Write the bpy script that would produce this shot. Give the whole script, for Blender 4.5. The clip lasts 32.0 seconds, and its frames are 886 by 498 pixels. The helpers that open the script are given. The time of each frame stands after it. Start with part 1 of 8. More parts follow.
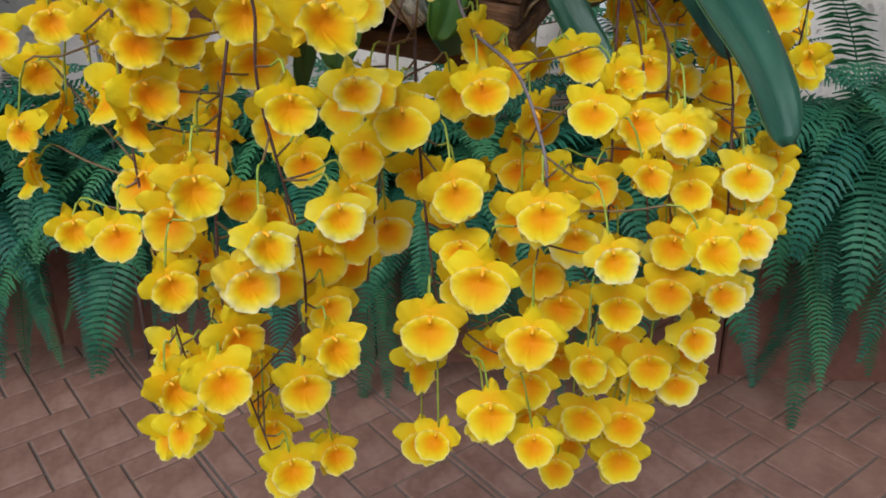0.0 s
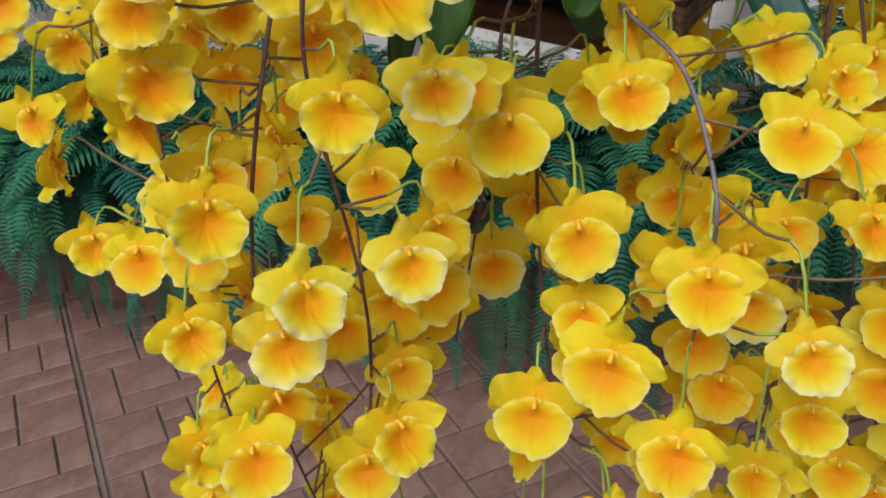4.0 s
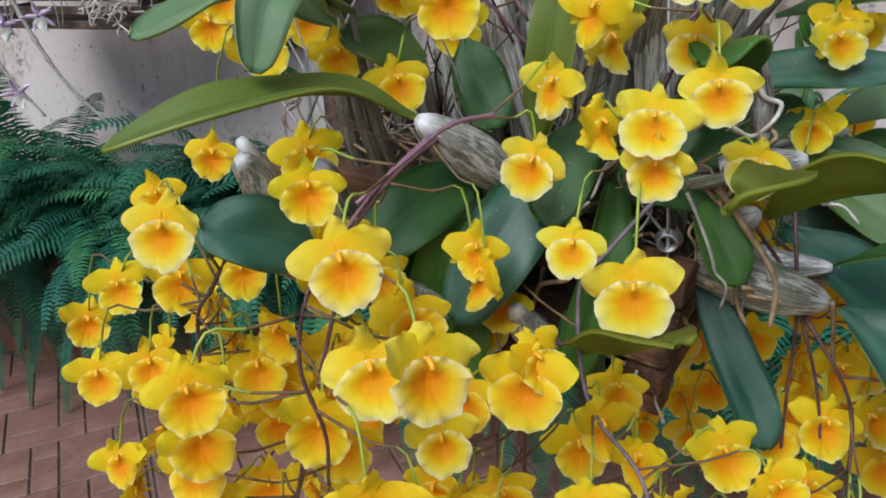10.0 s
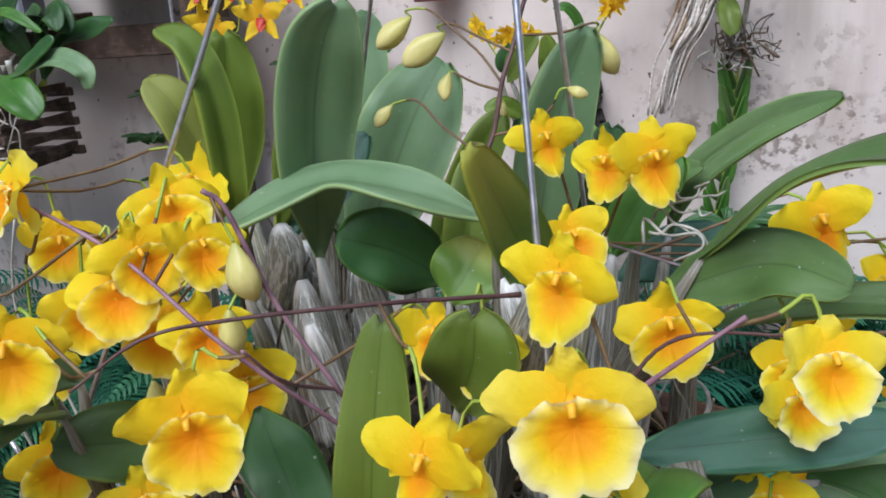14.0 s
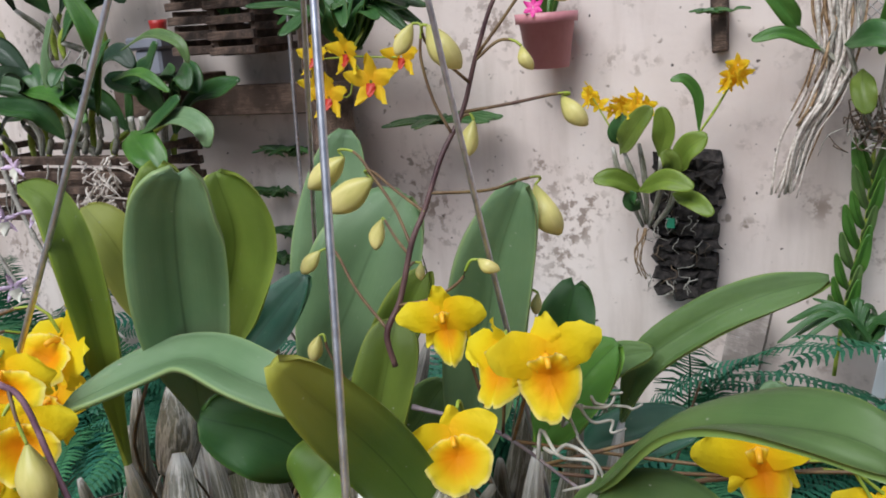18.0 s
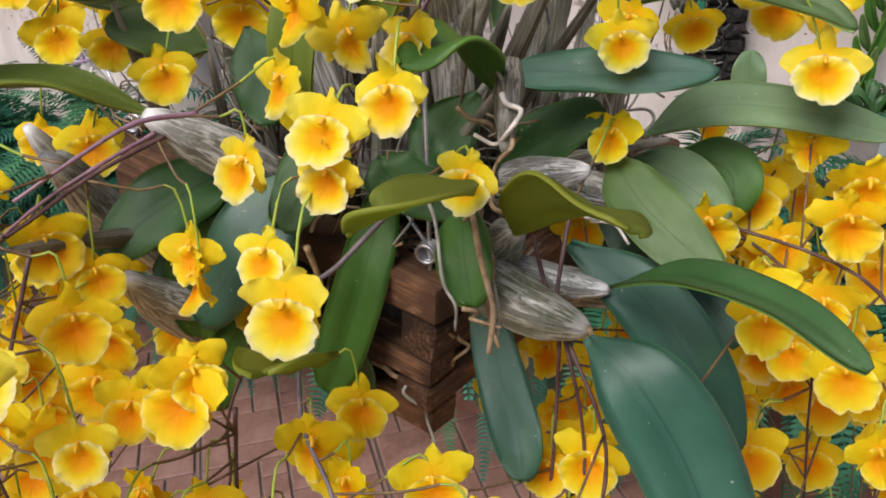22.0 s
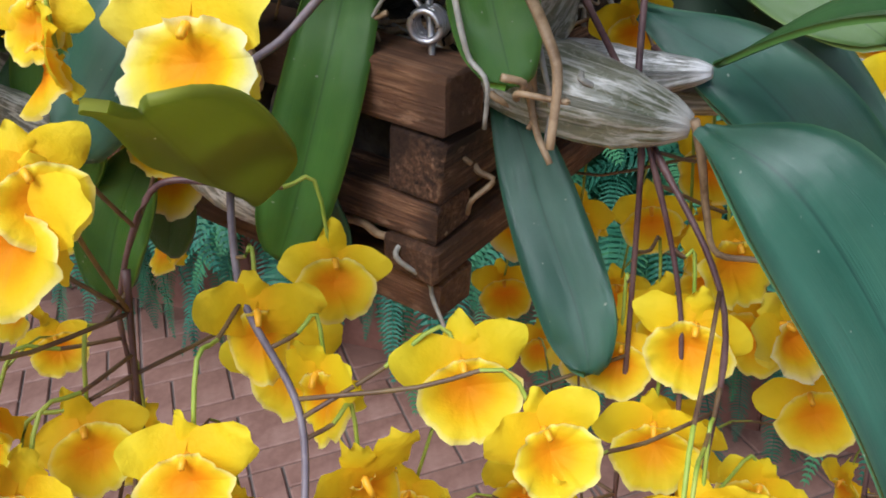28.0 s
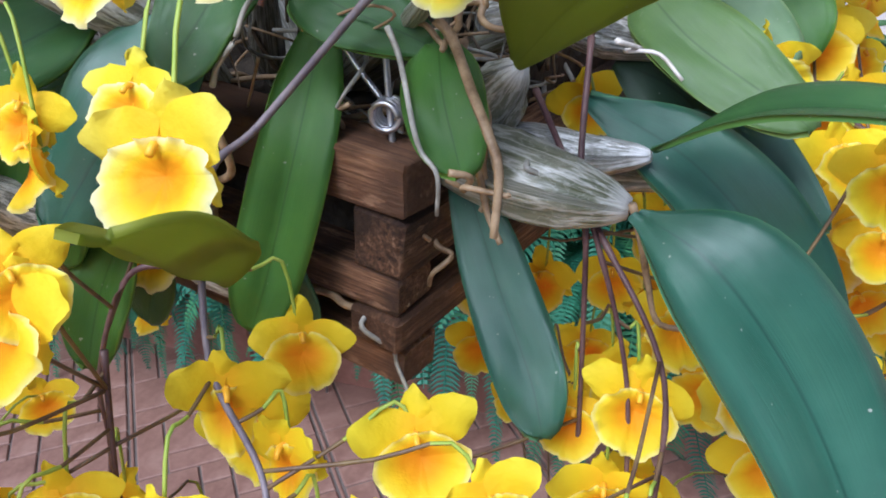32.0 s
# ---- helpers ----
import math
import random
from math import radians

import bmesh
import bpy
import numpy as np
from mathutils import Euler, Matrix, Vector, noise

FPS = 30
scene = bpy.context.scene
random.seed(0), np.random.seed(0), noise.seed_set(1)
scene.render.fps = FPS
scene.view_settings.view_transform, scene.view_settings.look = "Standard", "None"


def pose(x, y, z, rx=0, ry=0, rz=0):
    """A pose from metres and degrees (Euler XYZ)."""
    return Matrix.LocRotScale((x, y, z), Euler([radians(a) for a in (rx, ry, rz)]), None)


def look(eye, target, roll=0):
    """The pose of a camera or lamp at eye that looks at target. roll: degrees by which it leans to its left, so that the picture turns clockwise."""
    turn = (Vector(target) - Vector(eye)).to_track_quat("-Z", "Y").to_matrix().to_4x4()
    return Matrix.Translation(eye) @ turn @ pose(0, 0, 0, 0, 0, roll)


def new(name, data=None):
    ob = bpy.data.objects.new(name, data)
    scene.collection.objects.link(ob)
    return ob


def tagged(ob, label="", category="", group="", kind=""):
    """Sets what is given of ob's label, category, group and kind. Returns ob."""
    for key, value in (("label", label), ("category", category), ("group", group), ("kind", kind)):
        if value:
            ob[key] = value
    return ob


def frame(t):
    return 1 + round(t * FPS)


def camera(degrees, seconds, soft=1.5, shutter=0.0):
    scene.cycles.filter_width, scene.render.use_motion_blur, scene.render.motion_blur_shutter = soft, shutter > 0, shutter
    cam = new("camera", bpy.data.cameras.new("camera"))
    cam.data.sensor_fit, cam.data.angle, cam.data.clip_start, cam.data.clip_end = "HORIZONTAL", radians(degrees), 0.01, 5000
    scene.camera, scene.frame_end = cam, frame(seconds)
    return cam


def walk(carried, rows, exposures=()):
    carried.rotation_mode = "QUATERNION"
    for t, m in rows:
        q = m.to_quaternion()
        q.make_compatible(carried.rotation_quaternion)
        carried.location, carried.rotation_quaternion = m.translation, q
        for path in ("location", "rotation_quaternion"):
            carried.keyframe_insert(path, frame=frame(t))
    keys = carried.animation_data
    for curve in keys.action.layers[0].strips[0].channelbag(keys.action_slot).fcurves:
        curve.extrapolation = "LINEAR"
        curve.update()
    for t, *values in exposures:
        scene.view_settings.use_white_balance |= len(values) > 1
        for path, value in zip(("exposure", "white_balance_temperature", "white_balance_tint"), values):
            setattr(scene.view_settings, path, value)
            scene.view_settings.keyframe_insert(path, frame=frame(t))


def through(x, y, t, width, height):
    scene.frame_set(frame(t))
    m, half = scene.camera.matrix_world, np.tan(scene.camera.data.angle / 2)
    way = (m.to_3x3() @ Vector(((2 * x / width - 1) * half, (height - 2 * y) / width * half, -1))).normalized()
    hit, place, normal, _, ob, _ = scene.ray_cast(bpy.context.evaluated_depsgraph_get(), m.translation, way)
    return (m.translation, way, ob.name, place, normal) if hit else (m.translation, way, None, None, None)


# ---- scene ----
cam = camera(54.2, 32.0, soft=1.8)
# seconds, eye (m), tilt, lean, turn (degrees)
ROWS = [
    (0.0, -0.0032, 0.0041, 1.2758, 64.60, 1.39, -0.61),
    (0.5, -0.0072, 0.0308, 1.2679, 63.46, 1.97, 0.96),
    (1.0, -0.0048, 0.0570, 1.2604, 62.70, 1.81, 1.85),
    (1.5, -0.0007, 0.0811, 1.2544, 62.46, 1.59, 3.11),
    (2.0, 0.0019, 0.1026, 1.2500, 62.02, 1.21, 4.42),
    (2.5, -0.0030, 0.1173, 1.2427, 61.35, 1.17, 5.43),
    (4.5, 0.0164, 0.1317, 1.2592, 63.79, 2.40, 10.85),
    (5.0, 0.0258, 0.1377, 1.2733, 63.55, 2.71, 11.86),
    (5.5, 0.0223, 0.1386, 1.2908, 63.12, 3.30, 12.75),
    (6.0, 0.0225, 0.1399, 1.3092, 63.66, 3.76, 12.55),
    (6.5, 0.0239, 0.1384, 1.3210, 63.80, 4.32, 12.89),
    (7.0, 0.0278, 0.1399, 1.3341, 63.70, 4.32, 12.85),
    (7.5, 0.0281, 0.1372, 1.3462, 63.83, 4.18, 13.46),
    (8.0, 0.0243, 0.1341, 1.3573, 64.15, 3.90, 13.13),
    (8.5, 0.0251, 0.1339, 1.3720, 64.66, 3.96, 13.27),
    (9.0, 0.0287, 0.1369, 1.3809, 64.66, 3.56, 13.36),
    (9.5, 0.0334, 0.1366, 1.3941, 65.44, 3.26, 13.61),
    (10.0, 0.0384, 0.1301, 1.4071, 66.72, 2.91, 14.07),
    (10.5, 0.0392, 0.1353, 1.4120, 66.79, 2.93, 13.92),
    (11.0, 0.0364, 0.1564, 1.4219, 66.99, 3.19, 12.53),
    (11.5, 0.0343, 0.1757, 1.4426, 68.39, 3.87, 11.75),
    (12.0, 0.0366, 0.1976, 1.4473, 68.79, 3.75, 10.06),
    (12.5, 0.0318, 0.2265, 1.4499, 69.03, 4.09, 8.83),
    (13.0, 0.0249, 0.2567, 1.4550, 70.13, 4.31, 6.56),
    (13.5, 0.0289, 0.2855, 1.4625, 70.53, 4.54, 6.03),
    (14.0, 0.0502, 0.3173, 1.4719, 71.61, 4.69, 8.65),
    (14.5, 0.0770, 0.3500, 1.4882, 71.95, 3.67, 11.88),
    (15.0, 0.0981, 0.3760, 1.4962, 74.41, 4.12, 12.91),
    (15.5, 0.1103, 0.4052, 1.5046, 75.81, 4.46, 14.38),
    (17.5, 0.1184, 0.3925, 1.5073, 76.05, 3.97, 16.97),
    (18.0, 0.1272, 0.3913, 1.4983, 75.39, 4.24, 18.92),
    (18.5, 0.1315, 0.3772, 1.4832, 73.75, 4.70, 19.37),
    (19.0, 0.1287, 0.3495, 1.4703, 72.06, 4.79, 18.23),
    (19.5, 0.1313, 0.3202, 1.4539, 71.07, 4.92, 17.76),
    (20.0, 0.1408, 0.2912, 1.4371, 70.20, 4.37, 17.00),
    (20.5, 0.1506, 0.2653, 1.4265, 69.31, 4.60, 17.24),
    (21.0, 0.1568, 0.2414, 1.4212, 68.52, 4.86, 17.89),
    (21.5, 0.1700, 0.2305, 1.4129, 67.41, 3.60, 19.39),
    (22.0, 0.1906, 0.2051, 1.4028, 65.52, 3.16, 21.97),
    (22.5, 0.2037, 0.1829, 1.3860, 63.53, 2.70, 22.74),
    (23.0, 0.2046, 0.1636, 1.3716, 62.27, 2.62, 21.79),
    (23.5, 0.2037, 0.1384, 1.3588, 60.91, 2.89, 21.82),
    (24.0, 0.1997, 0.1279, 1.3449, 59.42, 3.89, 22.16),
    (24.5, 0.1948, 0.1315, 1.3305, 59.11, 4.57, 20.45),
    (26.5, 0.1437, 0.2337, 1.2989, 60.65, 4.67, 18.60),
    (27.0, 0.1337, 0.2642, 1.2943, 61.33, 3.94, 18.60),
    (27.5, 0.1278, 0.2844, 1.2966, 62.72, 3.88, 18.19),
    (28.0, 0.1259, 0.2935, 1.2952, 62.74, 3.82, 17.63),
    (28.5, 0.1302, 0.2935, 1.2982, 63.34, 3.98, 18.04),
    (29.0, 0.1330, 0.2926, 1.3007, 62.91, 3.84, 17.32),
    (29.5, 0.1365, 0.2925, 1.3059, 63.90, 4.00, 17.39),
    (30.0, 0.1368, 0.2915, 1.3098, 64.64, 3.86, 17.60),
    (30.5, 0.1388, 0.2899, 1.3140, 65.49, 3.88, 17.20),
    (31.0, 0.1407, 0.2903, 1.3184, 66.21, 4.00, 17.38),
    (31.5, 0.1434, 0.2907, 1.3156, 65.86, 4.22, 17.08),
    (32.0, 0.1408, 0.2870, 1.3138, 64.93, 4.12, 17.11),
]
walk(cam, [(t, pose(x, y, z, rx, ry, rz)) for t, x, y, z, rx, ry, rz in ROWS],
     [(0.0, 0.17, 5850, 5), (4.5, 0.24, 5750, 5), (9.0, 0.26, 5750, 7), (13.0, 0.48, 5550, 12), (15.0, 0.54, 5750, 10), (18.0, 0.44, 5950, 10), (21.0, 0.58, 6200, 14),
      (22.0, 0.55, 6350, 15), (24.5, 0.36, 6350, 14), (26.5, 0.36, 6100, 14), (28.0, 0.78, 5650, 12), (32.0, 0.98, 5250, 13)])

# ---- daylight: bright haze over an open shade house ----
world = bpy.data.worlds.new("sky")
scene.world = world
world.use_nodes = True
wn = world.node_tree
sky = wn.nodes.new("ShaderNodeTexSky")
sky.sky_type = 'NISHITA'
sky.sun_disc = False
sky.sun_elevation = radians(52)
sky.sun_rotation = radians(200)
sky.air_density = 1.0
sky.dust_density = 2.2
wn.links.new(sky.outputs[0], wn.nodes["Background"].inputs[0])
wn.nodes["Background"].inputs[1].default_value = 0.056
sun_data = bpy.data.lights.new("sun", 'SUN')
sun_data.energy = 2.75
sun_data.angle = radians(42)
sun_data.color = (1.0, 0.97, 0.93)
sun = new("sun", sun_data)
sun.matrix_world = look((-0.6, -1.65, 4.0), (0.0, 0.5, 1.2))

# ---- materials ----
class Mat:
    """A Principled material with small helpers to wire noise into its colour, roughness and relief."""

    def __init__(self, name, rough=0.6, metal=0.0, spec=0.5):
        self.m = bpy.data.materials.new(name)
        self.m.use_nodes = True
        self.t = self.m.node_tree
        self.b = self.t.nodes["Principled BSDF"]
        self.b.inputs["Roughness"].default_value = rough
        self.b.inputs["Metallic"].default_value = metal
        self.b.inputs["Specular IOR Level"].default_value = spec
        self.tc = self.t.nodes.new("ShaderNodeTexCoord")

    def node(self, kind, **inputs):
        n = self.t.nodes.new(kind)
        for k, v in inputs.items():
            n.inputs[k.replace("_", " ")].default_value = v
        return n

    def link(self, a, b):
        self.t.links.new(a, b)

    def coords(self, which="Object", scale=(1, 1, 1)):
        mp = self.t.nodes.new("ShaderNodeMapping")
        mp.inputs["Scale"].default_value = scale
        self.link(self.tc.outputs[which], mp.inputs["Vector"])
        return mp.outputs[0]

    def noise(self, scale, detail=4.0, vec=None, rough=0.6):
        n = self.node("ShaderNodeTexNoise", Scale=scale, Detail=detail, Roughness=rough)
        self.link(vec if vec is not None else self.coords(), n.inputs["Vector"])
        return n.outputs["Fac"]

    def ramp(self, fac, *stops):
        r = self.t.nodes.new("ShaderNodeValToRGB")
        el = r.color_ramp.elements
        while len(el) < len(stops):
            el.new(0.5)
        for e, (p, c) in zip(el, stops):
            e.position, e.color = p, c
        self.link(fac, r.inputs[0])
        return r.outputs[0]

    def mix(self, fac, a, b, mode='MIX'):
        n = self.t.nodes.new("ShaderNodeMix")
        n.data_type, n.blend_type = 'RGBA', mode
        for val, i in ((fac, 0), (a, 6), (b, 7)):
            if isinstance(val, (int, float)):
                n.inputs[i].default_value = val
            elif isinstance(val, tuple):
                n.inputs[i].default_value = val
            else:
                self.link(val, n.inputs[i])
        return n.outputs[2]

    def random(self):
        return self.t.nodes.new("ShaderNodeObjectInfo").outputs["Random"]

    def color(self, sock):
        if isinstance(sock, tuple):
            self.b.inputs["Base Color"].default_value = sock
        else:
            self.link(sock, self.b.inputs["Base Color"])
        return self

    def bump(self, fac, strength=0.3, dist=0.001):
        n = self.node("ShaderNodeBump", Strength=strength, Distance=dist)
        self.link(fac, n.inputs["Height"])
        self.link(n.outputs[0], self.b.inputs["Normal"])
        return self

    def roughness(self, fac, lo, hi):
        r = self.node("ShaderNodeMapRange")
        r.inputs[3].default_value, r.inputs[4].default_value = lo, hi
        self.link(fac, r.inputs[0])
        self.link(r.outputs[0], self.b.inputs["Roughness"])
        return self

    def thin(self, amount, tint):
        """Lets some light through, as petals and leaves do."""
        tr = self.t.nodes.new("ShaderNodeBsdfTranslucent")
        if isinstance(tint, tuple):
            tr.inputs[0].default_value = tint
        else:
            self.link(tint, tr.inputs[0])
        mx = self.t.nodes.new("ShaderNodeMixShader")
        mx.inputs[0].default_value = amount
        out = self.t.nodes["Material Output"]
        self.link(self.b.outputs[0], mx.inputs[1])
        self.link(tr.outputs[0], mx.inputs[2])
        self.link(mx.outputs[0], out.inputs[0])
        return self


def petal_material(name, stops, rough=0.58):
    """Colour runs along the petal (UV u: base to rim), with veins and a little difference from flower to flower."""
    m = Mat(name, rough, 0.0, 0.14)
    sep = m.t.nodes.new("ShaderNodeSeparateXYZ")
    m.link(m.tc.outputs["UV"], sep.inputs[0])
    wob = m.noise(2.5, 3.0, m.coords("UV", (3, 3, 1)))
    add = m.t.nodes.new("ShaderNodeMath")
    add.operation = 'MULTIPLY_ADD'
    m.link(wob, add.inputs[0])
    add.inputs[1].default_value = 0.02
    m.link(sep.outputs[0], add.inputs[2])
    sub = m.t.nodes.new("ShaderNodeMath")
    sub.operation = 'SUBTRACT'
    m.link(add.outputs[0], sub.inputs[0])
    sub.inputs[1].default_value = 0.01
    base = m.ramp(sub.outputs[0], *stops)
    hue = m.t.nodes.new("ShaderNodeHueSaturation")
    shift = m.t.nodes.new("ShaderNodeMapRange")
    shift.inputs[3].default_value, shift.inputs[4].default_value = 0.497, 0.511
    rnd = m.random()
    m.link(rnd, shift.inputs[0])
    m.link(shift.outputs[0], hue.inputs["Hue"])
    m.link(base, hue.inputs["Color"])
    vein = m.noise(1.0, 2.0, m.coords("UV", (2.0, 60.0, 1.0)))
    col = m.mix(0.04, hue.outputs[0], m.ramp(vein, (0.3, (0.9, 0.72, 0.3, 1)), (0.7, (1, 0.95, 0.7, 1))), 'MULTIPLY')
    m.color(col)
    m.bump(m.noise(9.0, 3), 0.10, 0.02)
    m.thin(0.42, col)
    return m.m


LIP = petal_material("lip_gold_orange", [(0.0, (0.93, 0.31, 0.000, 1)), (0.36, (0.94, 0.40, 0.000, 1)), (0.60, (0.94, 0.60, 0.003, 1)), (0.84, (0.94, 0.74, 0.03, 1)), (1.0, (0.95, 0.85, 0.34, 1))])
LIP_PALE = petal_material("lip_pale_edge", [(0.0, (0.93, 0.32, 0.000, 1)), (0.36, (0.94, 0.42, 0.000, 1)), (0.56, (0.94, 0.66, 0.008, 1)), (0.78, (0.94, 0.80, 0.12, 1)), (1.0, (0.95, 0.90, 0.58, 1))])
PETAL = petal_material("petal_golden", [(0.0, (0.90, 0.53, 0.003, 1)), (0.5, (0.92, 0.65, 0.006, 1)), (1.0, (0.93, 0.74, 0.03, 1))])
PETAL_PALE = petal_material("petal_pale", [(0.0, (0.90, 0.57, 0.004, 1)), (0.5, (0.92, 0.69, 0.018, 1)), (1.0, (0.93, 0.79, 0.10, 1))])
COLUMN = Mat("column_orange", 0.5).color((0.85, 0.42, 0.01, 1)).m


def bud_material():
    m = Mat("bud_skin", 0.42)
    sep = m.t.nodes.new("ShaderNodeSeparateXYZ")
    m.link(m.tc.outputs["UV"], sep.inputs[0])
    along = m.ramp(sep.outputs[0], (0.0, (0.40, 0.42, 0.08, 1)), (0.3, (0.68, 0.62, 0.18, 1)), (1.0, (0.88, 0.76, 0.30, 1)))
    n = m.noise(1.0, 3, m.coords("UV", (3, 14, 1)))
    m.color(m.mix(0.35, along, m.ramp(n, (0.3, (0.50, 0.48, 0.12, 1)), (0.7, (0.86, 0.76, 0.36, 1)))))
    return m.thin(0.2, (0.75, 0.62, 0.15, 1)).m


BUD = bud_material()


def leaf_material(name, dark, light, rough=0.36, yellow=0.0, through=0.10, gloss=0.5):
    m = Mat(name, rough, 0.0, gloss)
    sep = m.t.nodes.new("ShaderNodeSeparateXYZ")
    m.link(m.tc.outputs["UV"], sep.inputs[0])
    big = m.noise(26, 6)
    base = m.ramp(big, (0.36, dark), (0.64, light))
    streak = m.noise(1.0, 3, m.coords("UV", (3.0, 70.0, 1.0)))
    base = m.mix(0.42, base, m.ramp(streak, (0.3, dark), (0.7, light)))
    mid = m.t.nodes.new("ShaderNodeMath")
    mid.operation = 'ABSOLUTE'
    m.link(sep.outputs[1], mid.inputs[0])
    rib = m.ramp(mid.outputs[0], (0.0, (1, 1, 1, 1)), (0.045, (0, 0, 0, 1)))
    rib = m.mix(0.75, (0, 0, 0, 1), rib)
    base = m.mix(rib, base, tuple(0.62 * c for c in dark[:3]) + (1,))
    edge = m.ramp(mid.outputs[0], (0.93, (0, 0, 0, 1)), (1.0, (1, 1, 1, 1)))
    base = m.mix(edge, base, (light[0] * 1.3 + 0.01, light[1] * 1.2 + 0.01, light[2], 1))
    specks = m.noise(420, 1)
    base = m.mix(m.ramp(specks, (0.76, (0, 0, 0, 1)), (0.80, (0.8, 0.8, 0.8, 1))), base, (0.4, 0.42, 0.34, 1))
    if yellow:
        tip = m.ramp(sep.outputs[0], (0.55, (0, 0, 0, 1)), (1.0, (0.8, 0.8, 0.8, 1)))
        base = m.mix(tip, base, (0.42, 0.40, 0.05, 1))
    m.color(base)
    m.roughness(streak, rough - 0.03, rough + 0.10)
    m.bump(streak, 0.45, 0.0006)
    m.thin(through, light)
    return m.m


LEAF = leaf_material("leaf_green", (0.036, 0.118, 0.014, 1), (0.085, 0.205, 0.030, 1), 0.34)
LEAF_SAGE = leaf_material("leaf_sage_green", (0.058, 0.116, 0.028, 1), (0.118, 0.200, 0.056, 1), 0.36)
LEAF_BLUE = leaf_material("leaf_bluish_green", (0.011, 0.070, 0.036, 1), (0.038, 0.132, 0.076, 1), 0.34, 0.0, 0.06, 0.8)
LEAF_DARK = leaf_material("leaf_dark_green", (0.020, 0.074, 0.018, 1), (0.055, 0.140, 0.034, 1), 0.34)
# darker copy of the leaf green: shade put into the colour of leaves further in
LEAF_SHADED = leaf_material("leaf_shaded_green", (0.010, 0.032, 0.013, 1), (0.026, 0.062, 0.026, 1), 0.40)
LEAF_OLIVE = leaf_material("leaf_olive", (0.105, 0.165, 0.020, 1), (0.180, 0.245, 0.040, 1), 0.38, 0.0, 0.25)
LEAF_UNDER = leaf_material("leaf_olive_underside", (0.215, 0.265, 0.036, 1), (0.330, 0.385, 0.065, 1), 0.50, 0.0, 0.66)
LEAF_GREY = leaf_material("leaf_grey_green", (0.135, 0.240, 0.105, 1), (0.230, 0.350, 0.175, 1), 0.38, 0.0, 0.22)
LEAF_LIME = leaf_material("leaf_yellow_green", (0.150, 0.240, 0.028, 1), (0.250, 0.350, 0.055, 1), 0.38, 0.0, 0.35)
LEAF_PALE = leaf_material("leaf_pale_yellow_green", (0.300, 0.350, 0.070, 1), (0.430, 0.470, 0.120, 1), 0.40, 0.0, 0.45)
LEAF_TIP = leaf_material("leaf_yellow_tip", (0.090, 0.175, 0.022, 1), (0.150, 0.250, 0.040, 1), 0.36, 1.0)


def fern_material():
    m = Mat("fern_green", 0.55, 0.0, 0.3)
    n = m.noise(9, 4)
    c = m.ramp(n, (0.3, (0.012, 0.085, 0.062, 1)), (0.7, (0.042, 0.190, 0.125, 1)))
    c = m.mix(m.random(), c, m.ramp(n, (0.3, (0.016, 0.085, 0.040, 1)), (0.7, (0.060, 0.200, 0.080, 1))))
    bright = m.ramp(m.random(), (0.80, (0, 0, 0, 1)), (0.95, (0.7, 0.7, 0.7, 1)))
    c = m.mix(bright, c, (0.085, 0.270, 0.110, 1))
    m.color(c)
    return m.thin(0.2, (0.05, 0.2, 0.08, 1)).m


FERN = fern_material()


def stem_material(name, a, b, scale=90):
    m = Mat(name, 0.5, 0.0, 0.4)
    n = m.noise(scale, 4)
    m.color(m.ramp(n, (0.32, a), (0.68, b)))
    m.bump(n, 0.2, 0.0005)
    return m.m


STEM = stem_material("stem_purple_brown", (0.055, 0.022, 0.025, 1), (0.15, 0.085, 0.075, 1))
STEM_GREY = stem_material("stem_grey_violet", (0.10, 0.075, 0.095, 1), (0.24, 0.20, 0.21, 1))
STEM_PINK = stem_material("stem_pink_violet", (0.16, 0.075, 0.11, 1), (0.34, 0.20, 0.24, 1))
PEDICEL = stem_material("pedicel_green", (0.22, 0.33, 0.03, 1), (0.42, 0.48, 0.08, 1))
PEDICEL_DARK = stem_material("pedicel_brown", (0.10, 0.05, 0.035, 1), (0.22, 0.15, 0.06, 1))
ROOT = stem_material("root_tan", (0.16, 0.095, 0.045, 1), (0.44, 0.31, 0.18, 1), 160)
DEAD = stem_material("dead_fibre", (0.035, 0.024, 0.015, 1), (0.15, 0.105, 0.065, 1), 160)
ROOT_PALE = stem_material("root_white", (0.42, 0.36, 0.30, 1), (0.74, 0.69, 0.62, 1), 160)
MESH_GREY = stem_material("mesh_grey", (0.30, 0.28, 0.26, 1), (0.50, 0.48, 0.46, 1), 160)
ROOT_GREY = stem_material("root_grey", (0.20, 0.19, 0.16, 1), (0.48, 0.46, 0.40, 1), 160)


